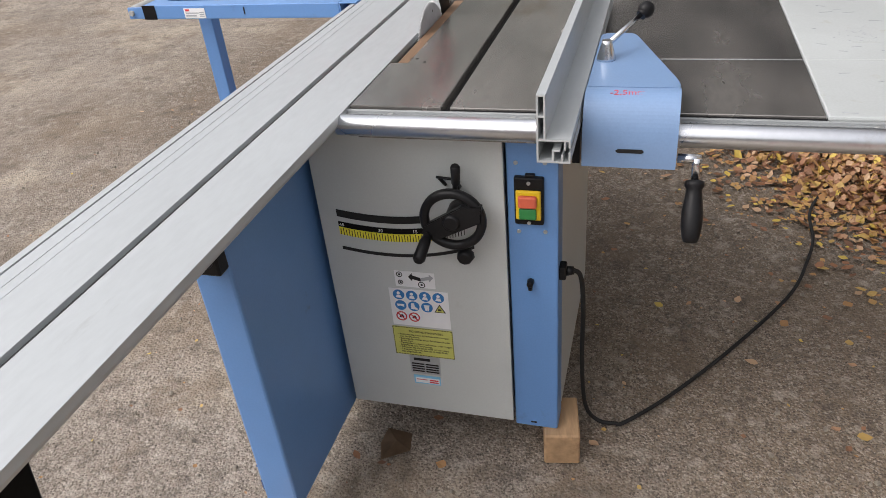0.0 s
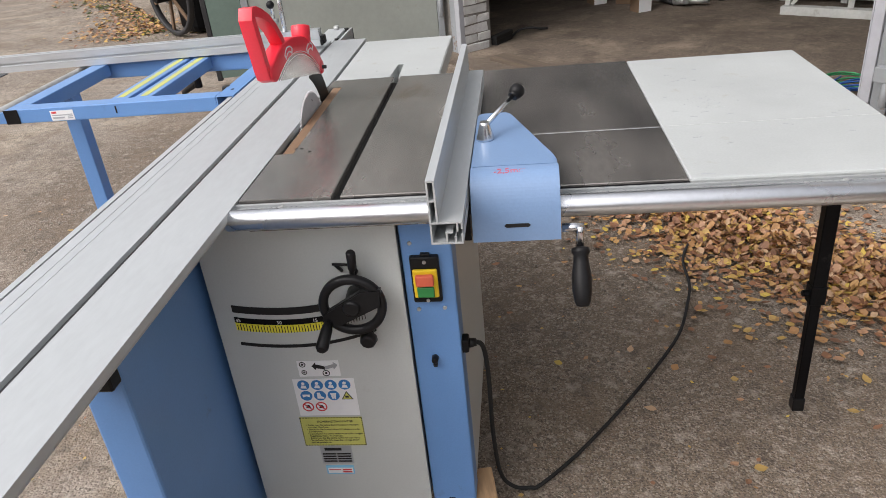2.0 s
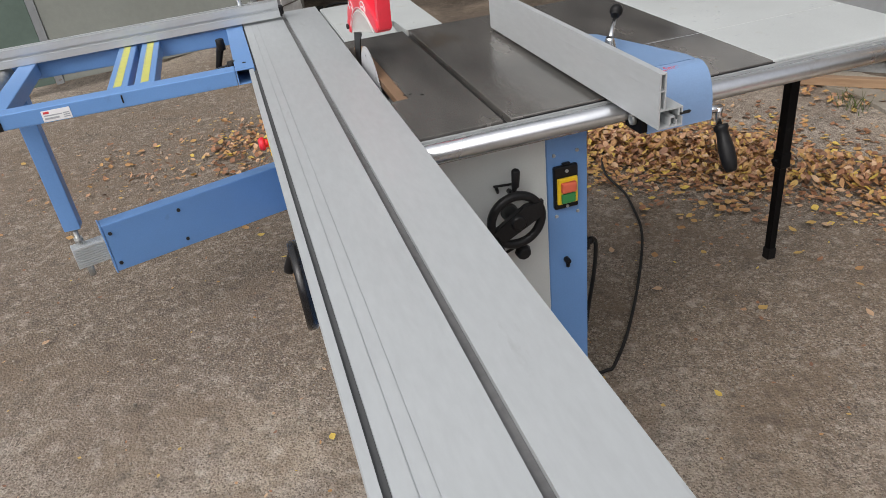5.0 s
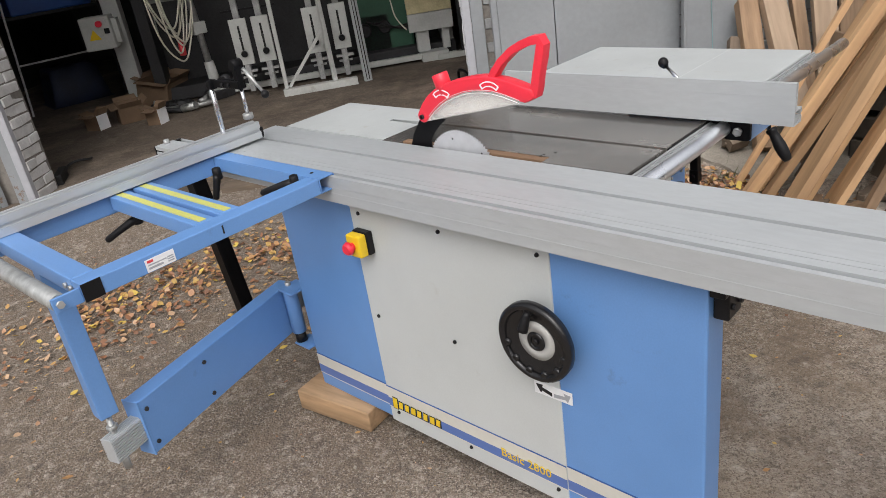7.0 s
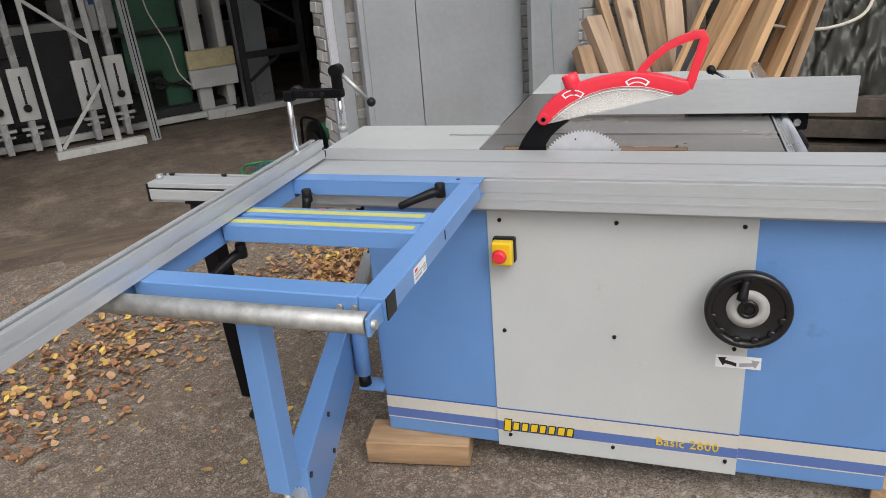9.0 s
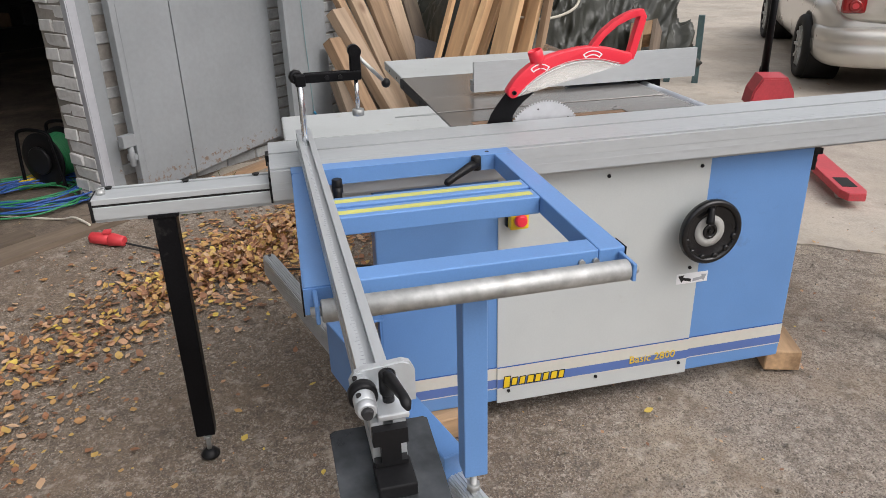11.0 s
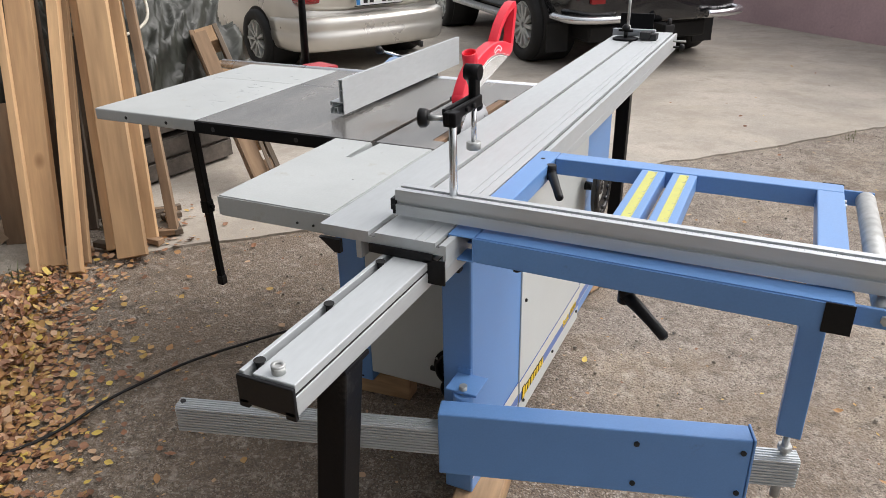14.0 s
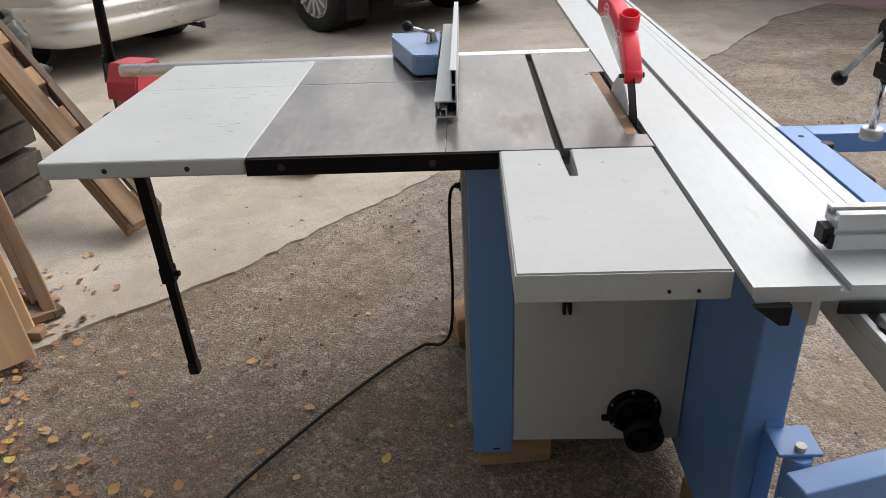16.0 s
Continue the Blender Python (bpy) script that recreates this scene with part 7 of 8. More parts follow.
def timber():
    rr = random.Random(12)
    # Tall boards leaning on the heap.
    here = TIMBER.inverted()
    rows = [(2.255, 0.607, 0.036, 0.030, 2.3, 0.42, -0.424), (2.272, 0.512, 0.125, 0.045, 2.2, 0.42, -0.455), (2.36, 0.46, 0.090, 0.035, 2.2, 0.44, -0.47), (2.107, 0.503, 0.052, 0.055, 2.3, 0.42, -0.509), (2.159, 0.415, 0.060, 0.040, 2.3, 0.42, -0.511),
            (2.148, 0.236, 0.060, 0.045, 2.2, 0.40, -0.411), (1.990, 0.262, 0.135, 0.045, 2.2, 0.40, -0.403), (2.057, 0.081, 0.085, 0.035, 2.2, 0.40, -0.405), (2.20, 0.12, 0.10, 0.035, 2.1, 0.42, -0.43), (2.024, -0.063, 0.045, 0.042, 2.3, 0.37, -0.324), (2.12, -0.15, 0.05, 0.035, 0.35, 0.45, -0.40)]
    for k, (x, y, w, t, l, lx, ly) in enumerate(rows):
        foot = Vector((x, y, 0.02 + rise(x, y)))
        plank(here @ foot, here @ (foot + Vector((lx, ly, 1)).normalized() * l), w, t, (-0.52 + 0.1 * (rr.random() - 0.5), 0.85, 0.1), PINE if k < 9 else PINE_BROWN)
    for x, y, w, l in ((2.30, 0.36, 0.14, 1.5), (2.34, 0.16, 0.12, 1.3), (2.24, 0.0, 0.10, 1.2)):
        tilt = Vector((0.36, -0.38, 1))
        plank((x, y, 0.03), Vector((x, y, 0.03)) + tilt.normalized() * l, w, 0.03, (-0.52, 0.85, 0.1), OLD_WOOD, "dark weathered plank behind the pine boards")
    # Disordered beams slanting against the doors and wall.
    fan = [((2.75, 0.40, 0.05), (3.24, 0.88, 1.02), 0.125, 0.075, 0), ((3.03, 0.36, 0.12), (3.86, 0.82, 1.45), 0.13, 0.045, 0), ((3.10, 0.27, 0.13), (4.02, 0.62, 1.45), 0.17, 0.035, 2), ((3.17, 0.21, 0.13), (4.22, 0.42, 1.45), 0.15, 0.045, 0), ((2.93, 0.42, 0.10), (3.55, 0.86, 1.16), 0.07, 0.05, 2),
           ((2.70, 0.62, 0.08), (3.12, 0.93, 0.84), 0.11, 0.08, 2), ((2.66, 0.80, 0.09), (3.02, 0.93, 0.64), 0.10, 0.07, 1), ((2.98, 0.52, 0.08), (3.30, 0.78, 0.70), 0.10, 0.07, 1), ((2.63, 0.74, 0.115), (2.70, 0.85, 0.21), 0.11, 0.08, 1), ((3.24, 0.10, 0.10), (4.25, 0.22, 1.25), 0.16, 0.05, 1)]
    for p, q, w, t, old in fan:
        plank(here @ Vector(p), here @ Vector(q), w, t, (-0.6, -0.53, 0.6), (PINE_PALE, OLD_WOOD, PINE_BROWN)[old], "rough beam slanting against the brick wall", "slanting beams")
    plank(here @ Vector((2.93, 0.25, 0.085)), here @ Vector((3.36, 0.20, 0.78)), 0.22, 0.014, (-0.6, -0.53, 0.5), GREY_BOARD, "dark blue-grey board leaning among the beams", "")
    plank((2.52, 0.40, 0.03), (2.60, 0.30, 0.72), 0.13, 0.03, (-0.7, 0.7, 0), PINE_BROWN, "weathered brown plank leaning on the pile")
    plank((2.45, 0.02, 0.02), (2.62, -0.25, 1.0), 0.18, 0.03, (-0.7, 0.7, 0), OLD_WOOD, "weathered grey plank leaning on the pile")
    for k in range(20):
        x, y, a = 1.93 + 0.35 * rr.random(), -0.25 + 0.6 * rr.random(), 180 * rr.random()
        ob = part("offcut", Shape().box(-0.07, 0.07, -0.02, 0.02, 0, 0.03, 0.002, None, 1), PINE_BROWN if k % 2 else OLD_WOOD)
        ob.matrix_basis = pose(x, y, 0.014, 4 * rr.random(), 0, a) @ Matrix.Scale(0.6 + 0.9 * rr.random(), 4, (1, 0, 0))
        tagged(ob, "short timber offcut on the ground", "offcut", "timber offcuts")
    # Low timber crates that carry the covered heap, their shadow painted into the wood.
    c = thing("crate_stack", "dark weathered crates under the tarpaulin", "crates", pose(3.22, -0.55, 0, 0, 0, -8))
    for z in (0.02, 0.30):
        part("crate", Shape().box(-0.62, 0.8, -0.75, 0.72, z, z + 0.25, 0.01), CRATE_WOOD, c)
        for k in range(2):
            part("slat", Shape().box(-0.645, -0.622, -0.74, 0.70, z + 0.01 + k * 0.125, z + 0.115 + k * 0.125, 0.003), CRATE_WOOD, c)
            part("slat", Shape().box(-0.60, 0.78, -0.775, -0.752, z + 0.01 + k * 0.125, z + 0.115 + k * 0.125, 0.003), CRATE_WOOD, c)
    # Tarpaulin in folds over the heap.
    s = Shape()
    n = 190
    grid = []
    for i in range(n + 1):
        row = []
        for j in range(n + 1):
            u, v = i / n * 2 - 1, j / n * 2 - 1
            x, y = 3.50 + 0.92 * u, -0.74 + 0.88 * v
            r = max(abs(u) ** 2.6, abs(v) ** 2.6)
            z = 0.60 + 0.85 * (1 - r) ** 0.6 if r < 1 else 0.6
            f = noise.noise(Vector((x * 2.2, y * 2.2, 1))) * 0.08
            for k, (sx, sy, amp) in enumerate(((3.0, 5.5, 0.075), (6.0, 3.5, 0.06), (11.0, 13.0, 0.034), (24.0, 17.0, 0.020), (45.0, 38.0, 0.009))):
                f += amp * ((1 - abs(noise.noise(Vector((x * sx + y * 2 + z * 2, y * sy - x * 1.5 + z * 3, 5 + 4 * k))))) ** 4 - 0.4)
            edge = 0.05 * noise.noise(Vector((u * 3, v * 3, 2)))
            row.append(s.bm.verts.new((x + f * 0.5 * u, y + f * 0.5 * v, max(0.50, z + f - 0.10 + (edge if r > 0.8 else 0)))))
        grid.append(row)
    for a, b in zip(grid, grid[1:]):
        for k in range(n):
            s.bm.faces.new((a[k], a[k + 1], b[k + 1], b[k])).smooth = True
    ob = part("tarpaulin", s, TARP)
    so = ob.modifiers.new("thickness", "SOLIDIFY")
    so.thickness = 0.006
    tagged(ob, "crumpled dark green tarpaulin over a heap of goods", "tarpaulin")
    ob = part("rope", Shape().tube([(2.62, -0.62, 1.50), (2.52, -0.66, 1.22), (2.44, -0.62, 1.04), (2.40, -0.48, 0.97), (2.40, -0.30, 0.96), (2.46, -0.1, 1.0)], 0.009, 8), PALE_CABLE)
    tagged(ob, "pale rope tied over the tarpaulin", "rope")
    # A pallet leaning on its edge.
    base = here @ Vector((1.985, -0.71, 0.06))
    d = (here @ Vector((2.86, -1.27, 0.88)) - base).normalized()
    f = Vector((-0.83, -0.55, 0.0)); f = (f - d * f.dot(d)).normalized()
    side = f.cross(d)
    m = Matrix((d, side, f)).transposed().to_4x4()
    m.translation = base
    pal = thing("wooden_pallet", "broken brown wooden pallet side leaning on the heap", "pallet", m)
    for z in (0.0, 0.150):
        part("deck_board", Shape().box(0, 1.2, -0.065, 0.065, z, z + 0.030, 0.003, None, 1), OLD_WOOD if z else PINE_BROWN, pal)
    for x, w in ((0.0, 0.13), (0.27, 0.11), (0.53, 0.13), (0.80, 0.11), (1.07, 0.13)):
        part("spacer_block", Shape().box(x, x + w, -0.06, 0.06, 0.0305, 0.1495, 0.004, None, 1), BLOCK_WOOD if x else PINE_BROWN, pal)
    part("rear_board", Shape().box(-0.03, 1.15, 0.066, 0.086, 0.01, 0.10, 0.002, None, 1), PINE_BROWN, pal)
    part("split_board", Shape().bar((0.02, 0.10, 0.12), (0.75, 0.105, 0.14), 0.03, 0.02, 0.002), OLD_WOOD, pal)

    # Trestle beyond the heap with a plank sloping down from it.
    t = thing("trestle", "worn blue-green trestle with a cross rail on the concrete", "trestle", pose(4.34, -2.79, 0.005, 0, 0, 54))
    for x, h in ((0.0, 0.66), (0.27, 0.50)):
        part("post", Shape().box(x - 0.03, x + 0.03, -0.03, 0.03, 0.0, h, 0.004), TRESTLE_GREEN, t)
    part("cross_rail", Shape().box(0.031, 0.239, -0.02, 0.02, 0.30, 0.36, 0.004), TRESTLE_GREEN, t)
    plank((4.80, -1.90, 0.37), (4.45, -2.62, 0.552), 0.14, 0.035, (-0.8, 0.2, 0.6), OLD_WOOD, "weathered plank sloping down from the trestle", "")
    ob = part("dark_crate", Shape().box(-0.20, 0.24, -0.16, 0.16, 0.0, 0.32, 0.012).box(-0.22, 0.26, -0.18, -0.162, 0.22, 0.30, 0.004).box(-0.22, 0.26, -0.18, -0.162, 0.03, 0.11, 0.004), CRATE_WOOD)
    ob.matrix_basis = pose(4.72, -2.30, 0.005, 0, 0, 60)
    tagged(ob, "dark weathered crate beside the trestle", "crate")


settle(timber, TIMBER)


# ---- vehicles ----
def loft(stations, mat, name, parent, seg=5):
    """A body through cross-sections: (x, [(half width, z), ...]) from foot to roof, mirrored."""
    s = Shape()
    rows = []
    for x, prof in stations:
        pts = [(y, z) for y, z in prof] + [(-y, z) for y, z in reversed(prof)]
        rows.append([s.bm.verts.new((x, y, z)) for y, z in pts])
    n = len(rows[0])
    for a, b in zip(rows, rows[1:]):
        for k in range(n):
            s.bm.faces.new((a[k], a[(k + 1) % n], b[(k + 1) % n], b[k])).smooth = True
    s.bm.faces.new(rows[0][::-1])
    s.bm.faces.new(rows[-1])
    ob = part(name, s, mat, parent)
    sub = ob.modifiers.new("round", "SUBSURF")
    sub.levels = sub.render_levels = 2
    return ob


def wheel(parent, x, y, r, w, rim_mat, spokes):
    sgn = 1 if y > 0 else -1
    ax = (0, sgn, 0)
    t = part("wheel", Shape().ring_band((x, y - sgn * w * 0.6, r), ax, r * 0.66, r, w, 48, 0.02), RUBBER, parent)
    part("rim", Shape().ring_band((x, y - sgn * w * 0.3, r), ax, r * 0.58, r * 0.66, w * 0.62, 40, 0.006), rim_mat, t)
    part("wheel_back", Shape().rod((x, y - sgn * w * 0.5, r), (x, y - sgn * w * 0.25, r), r * 0.6, seg=32), DARK_STEEL, t)
    part("hub_cap", Shape().rod((x, y - sgn * w * 0.2, r), (x, y + sgn * w * 0.22, r), r * 0.16, r * 0.11, 20, rim=0.006), rim_mat, t)
    for k in range(spokes):
        a = 2 * math.pi * k / spokes
        c, s_ = math.cos(a), math.sin(a)
        part("spoke", Shape().bar((x + 0.1 * r * c, y + sgn * w * 0.16, r + 0.1 * r * s_), (x + 0.62 * r * c, y + sgn * w * 0.24, r + 0.62 * r * s_), 0.030 * r / 0.31, 0.05 * r / 0.31 * 1.3, 0.004, ax), rim_mat, t)
    return t


def silver_wagon():
    # Local x runs forward from the rear bumper.
    m = pose(2.838, -4.048, 0.005, 0, 0, -29.85)
    c = thing("silver_wagon", "silver estate car parked with its rear to the yard", "car", m)
    lower = [(0.14, [(0.55, 0.30), (0.66, 0.32), (0.72, 0.5), (0.71, 0.62), (0.60, 0.64)]), (0.24, [(0.66, 0.28), (0.78, 0.30), (0.82, 0.50), (0.82, 0.64), (0.76, 0.86)]), (0.42, [(0.74, 0.26), (0.84, 0.29), (0.872, 0.50), (0.872, 0.70), (0.85, 0.92)]),
             (0.75, [(0.76, 0.24), (0.86, 0.28), (0.885, 0.5), (0.885, 0.72), (0.86, 0.95)]), (2.4, [(0.76, 0.22), (0.86, 0.26), (0.885, 0.5), (0.885, 0.72), (0.86, 0.93)]), (3.6, [(0.76, 0.22), (0.86, 0.26), (0.88, 0.5), (0.87, 0.70), (0.82, 0.88)]), (4.45, [(0.70, 0.25), (0.80, 0.30), (0.82, 0.5), (0.78, 0.62), (0.6, 0.70)]), (4.65, [(0.5, 0.3), (0.6, 0.34), (0.62, 0.5), (0.58, 0.58), (0.4, 0.62)])]
    body = loft(lower, CAR_SILVER, "car_body", c)
    upper = [(0.10, [(0.66, 0.62), (0.73, 0.70), (0.73, 0.95), (0.71, 1.0), (0.55, 1.02)]), (0.24, [(0.72, 0.62), (0.80, 0.75), (0.80, 0.98), (0.74, 1.10), (0.5, 1.12)]), (0.62, [(0.74, 0.7), (0.83, 0.8), (0.80, 1.0), (0.66, 1.42), (0.5, 1.45)]), (1.4, [(0.74, 0.7), (0.83, 0.8), (0.80, 1.0), (0.66, 1.47), (0.5, 1.50)]), (2.6, [(0.74, 0.7), (0.83, 0.8), (0.80, 1.0), (0.64, 1.44), (0.5, 1.47)]), (3.5, [(0.72, 0.7), (0.80, 0.78), (0.76, 0.90), (0.72, 0.95), (0.5, 0.96)])]
    loft(upper, CAR_SILVER, "car_cabin", c)
    part("rear_window", Shape().prism([(0.285, 1.06), (0.27, 1.07), (0.56, 1.40), (0.58, 1.39)], -0.58, 0.58, Matrix(((1, 0, 0, 0), (0, 0, 1, 0), (0, 1, 0, 0), (0, 0, 0, 1)))), CAR_GLASS, c)
    for sgn in (1, -1):
        part("side_window", Shape().prism([(0.75, 1.03), (2.95, 1.03), (2.45, 1.36), (1.1, 1.38)], -0.006, 0.006, Matrix.Translation((0, sgn * 0.755, 0)) @ Euler((radians(sgn * 18), 0, 0)).to_matrix().to_4x4() @ XZ @ Matrix.Translation((0, 0, 0))), CAR_GLASS, c)
        part("tail_lamp", Shape().box(0.085, 0.33, 0.61 if sgn > 0 else -0.80, 0.80 if sgn > 0 else -0.61, 0.745, 0.98, 0.03), LENS_RED, c, "red tail lamp")
        part("lamp_lens", Shape().rod((0.086, sgn * 0.70, 0.815), (0.078, sgn * 0.70, 0.815), 0.052, 0.046, 24, rim=0.003), LENS_RED, c)
        part("lens_core", Shape().rod((0.078, sgn * 0.70, 0.815), (0.074, sgn * 0.70, 0.815), 0.026, seg=20), SIGN_RED, c)
        # Small white bar paints the pale reflection on the lamp.
        part("reverse_lens", Shape().box(0.080, 0.0845, min(sgn * 0.65, sgn * 0.75), max(sgn * 0.65, sgn * 0.75), 0.90, 0.93, 0.001), PAPER, c)
        # Solid black discs stand for the shade inside the wheel arches.
        part("wheel_arch", Shape().rod((0.98, sgn * 0.60, 0.33), (0.98, sgn * 0.884, 0.33), 0.345, seg=36), INK, c)
        part("wheel_arch", Shape().rod((3.68, sgn * 0.60, 0.33), (3.68, sgn * 0.880, 0.33), 0.345, seg=36), INK, c)
        for x in (0.98, 3.68):
            wheel(c, x, sgn * 0.86, 0.32, 0.20, PALE_STEEL, 9)
    # Moulded bumper swept round the tail, with a ridge line.
    plan = [(0.66, 0.882), (0.48, 0.884), (0.30, 0.865), (0.17, 0.815), (0.085, 0.72), (0.04, 0.58), (0.015, 0.38), (0.005, 0.15), (0.005, -0.15), (0.015, -0.38), (0.04, -0.58), (0.085, -0.72), (0.17, -0.815), (0.30, -0.865), (0.48, -0.884), (0.66, -0.882)]
    prof = [(-0.10, 0.255), (-0.035, 0.265), (-0.008, 0.30), (0.006, 0.37), (0.012, 0.445), (0.004, 0.452), (0.014, 0.50), (0.016, 0.555), (0.004, 0.585), (-0.02, 0.602), (-0.055, 0.612), (-0.12, 0.625)]
    sh, rows = Shape(), []
    for k, p in enumerate(plan):
        a, b = Vector(plan[max(k - 1, 0)]), Vector(plan[min(k + 1, len(plan) - 1)])
        t = (b - a).normalized()
        nrm = Vector((t.y, -t.x))
        rows.append([sh.bm.verts.new((p[0] + nrm.x * o, p[1] + nrm.y * o, z)) for o, z in prof])
    for a, b in zip(rows, rows[1:]):
        for k in range(len(prof) - 1):
            sh.bm.faces.new((a[k], a[k + 1], b[k + 1], b[k])).smooth = True
    bumper = part("rear_bumper", sh, CAR_SILVER, c)
    sd = bumper.modifiers.new("thickness", "SOLIDIFY")
    sd.thickness = 0.004
    part("under_tray", Shape().box(0.60, 4.4, -0.68, 0.68, 0.24, 0.30, 0.02), INK, c)
    p = part("number_plate", Shape().box(0.052, 0.064, -0.26, 0.26, 0.700, 0.810, 0.004), PAPER, c, "white number plate")
    part("plate_band", Shape().box(0.049, 0.0518, 0.215, 0.255, 0.707, 0.803), SIGN_BLUE, c)
    for k in range(6):
        y = 0.155 - k * 0.068
        part("plate_bar", Shape().box(0.0495, 0.0518, y - 0.022, y + 0.022, 0.720, 0.793) if k != 2 else Shape().box(0.0495, 0.0518, y - 0.01, y + 0.01, 0.753, 0.763), INK, c)
    part("plate_frame", Shape().box(0.056, 0.068, -0.27, 0.27, 0.690, 0.700, 0.002).box(0.056, 0.068, -0.27, 0.27, 0.810, 0.817, 0.002), BLACK, c)
    part("tailgate_handle", Shape().box(0.062, 0.09, -0.40, 0.40, 0.845, 0.872, 0.008), CAR_SILVER, c)
    for y in (0.42, -0.42):
        part("badge", Shape().box(0.06, 0.075, y - 0.06, y + 0.06, 0.78, 0.798, 0.002), ZINC, c)
    part("tow_hook", Shape().rod((0.02, -0.45, 0.26), (0.02, -0.45, 0.20), 0.02, seg=12).rod((0.3, -0.45, 0.24), (0.02, -0.45, 0.22), 0.02, seg=12), DARK_STEEL, c)


def dark_suv():
    m = pose(0.34, -4.98, 0.005, 0, 0, -48)
    c = thing("black_off_roader", "black off-road car with side steps and silver bumper ends", "car", m)
    lower = [(0.0, [(0.60, 0.50), (0.74, 0.54), (0.80, 0.7), (0.80, 0.9), (0.76, 1.02)]), (0.10, [(0.74, 0.46), (0.86, 0.5), (0.91, 0.7), (0.91, 0.95), (0.86, 1.08)]), (0.5, [(0.78, 0.42), (0.90, 0.46), (0.95, 0.7), (0.94, 0.95), (0.88, 1.12)]), (2.5, [(0.78, 0.42), (0.90, 0.46), (0.94, 0.7), (0.93, 0.95), (0.87, 1.10)]),
             (4.0, [(0.78, 0.42), (0.90, 0.46), (0.94, 0.7), (0.93, 0.95), (0.85, 1.06)]), (4.75, [(0.7, 0.46), (0.82, 0.5), (0.86, 0.7), (0.84, 0.9), (0.7, 0.98)]), (4.85, [(0.5, 0.5), (0.6, 0.55), (0.62, 0.7), (0.6, 0.85), (0.5, 0.9)])]
    loft(lower, CAR_BLACK, "car_body", c)
    upper = [(0.06, [(0.68, 0.9), (0.78, 1.0), (0.78, 1.15), (0.72, 1.7), (0.5, 1.74)]), (0.4, [(0.78, 0.9), (0.86, 1.0), (0.85, 1.15), (0.74, 1.78), (0.5, 1.83)]), (2.4, [(0.78, 0.9), (0.86, 1.0), (0.85, 1.15), (0.74, 1.80), (0.5, 1.85)]), (2.9, [(0.78, 0.9), (0.86, 1.0), (0.84, 1.15), (0.72, 1.74), (0.5, 1.78)]), (3.6, [(0.78, 0.9), (0.84, 0.98), (0.80, 1.08), (0.76, 1.12), (0.5, 1.14)])]
    loft(upper, CAR_BLACK, "car_cabin", c)
    for sgn in (1, -1):
        for x in (0.98, 3.78):
            # Black disc in place of the shaded hollow of the arch.
            part("wheel_arch", Shape().rod((x, sgn * 0.60, 0.42), (x, sgn * 0.952, 0.42), 0.43, seg=36), INK, c)
            wheel(c, x, sgn * 0.92, 0.39, 0.26, PALE_STEEL, 12)
        part("side_step", Shape().bar((1.45, sgn * 0.95, 0.43), (3.25, sgn * 0.95, 0.43), 0.14, 0.06, 0.02), ZINC, c)
        part("side_window", Shape().box(0.6, 2.9, min(sgn * 0.80, sgn * 0.82), max(sgn * 0.80, sgn * 0.82), 1.2, 1.62, 0.005), CAR_GLASS, c)
        part("mud_flap", Shape().box(0.50, 0.52, min(sgn * 0.72, sgn * 0.95), max(sgn * 0.72, sgn * 0.95), 0.16, 0.46), RUBBER, c)
        part("reflector", Shape().box(-0.022, 0.02, min(sgn * 0.62, sgn * 0.76), max(sgn * 0.62, sgn * 0.76), 0.70, 0.76, 0.006), LENS_RED, c)
        part("bumper_tube", Shape().tube([(-0.05, sgn * 0.45, 0.55), (-0.04, sgn * 0.70, 0.55), (0.08, sgn * 0.92, 0.555), (0.36, sgn * 0.96, 0.56)], 0.04, 12), CHROME, c)
        part("tail_lamp", Shape().box(0.01, 0.12, min(sgn * 0.72, sgn * 0.86), max(sgn * 0.72, sgn * 0.86), 1.1, 1.45, 0.02), LENS_RED, c)
    part("rear_step", Shape().box(-0.06, 0.10, -0.78, 0.78, 0.86, 0.90, 0.012).box(-0.04, 0.10, -0.80, 0.80, 0.93, 0.955, 0.008), ZINC, c)
    part("tow_hitch", Shape().box(-0.15, 0.2, -0.05, 0.05, 0.40, 0.48, 0.01).rod((-0.13, 0, 0.48), (-0.13, 0, 0.54), 0.02, seg=12), DARK_STEEL, c)
    part("under_body", Shape().box(0.2, 4.5, -0.65, 0.65, 0.28, 0.46, 0.03), INK, c)


settle(silver_wagon, plan(-0.001, -0.025, 0.5, 1.0975, 0.992))
settle(dark_suv, plan(0.002, 0.006, 0.46, 1.0967, 1.003))


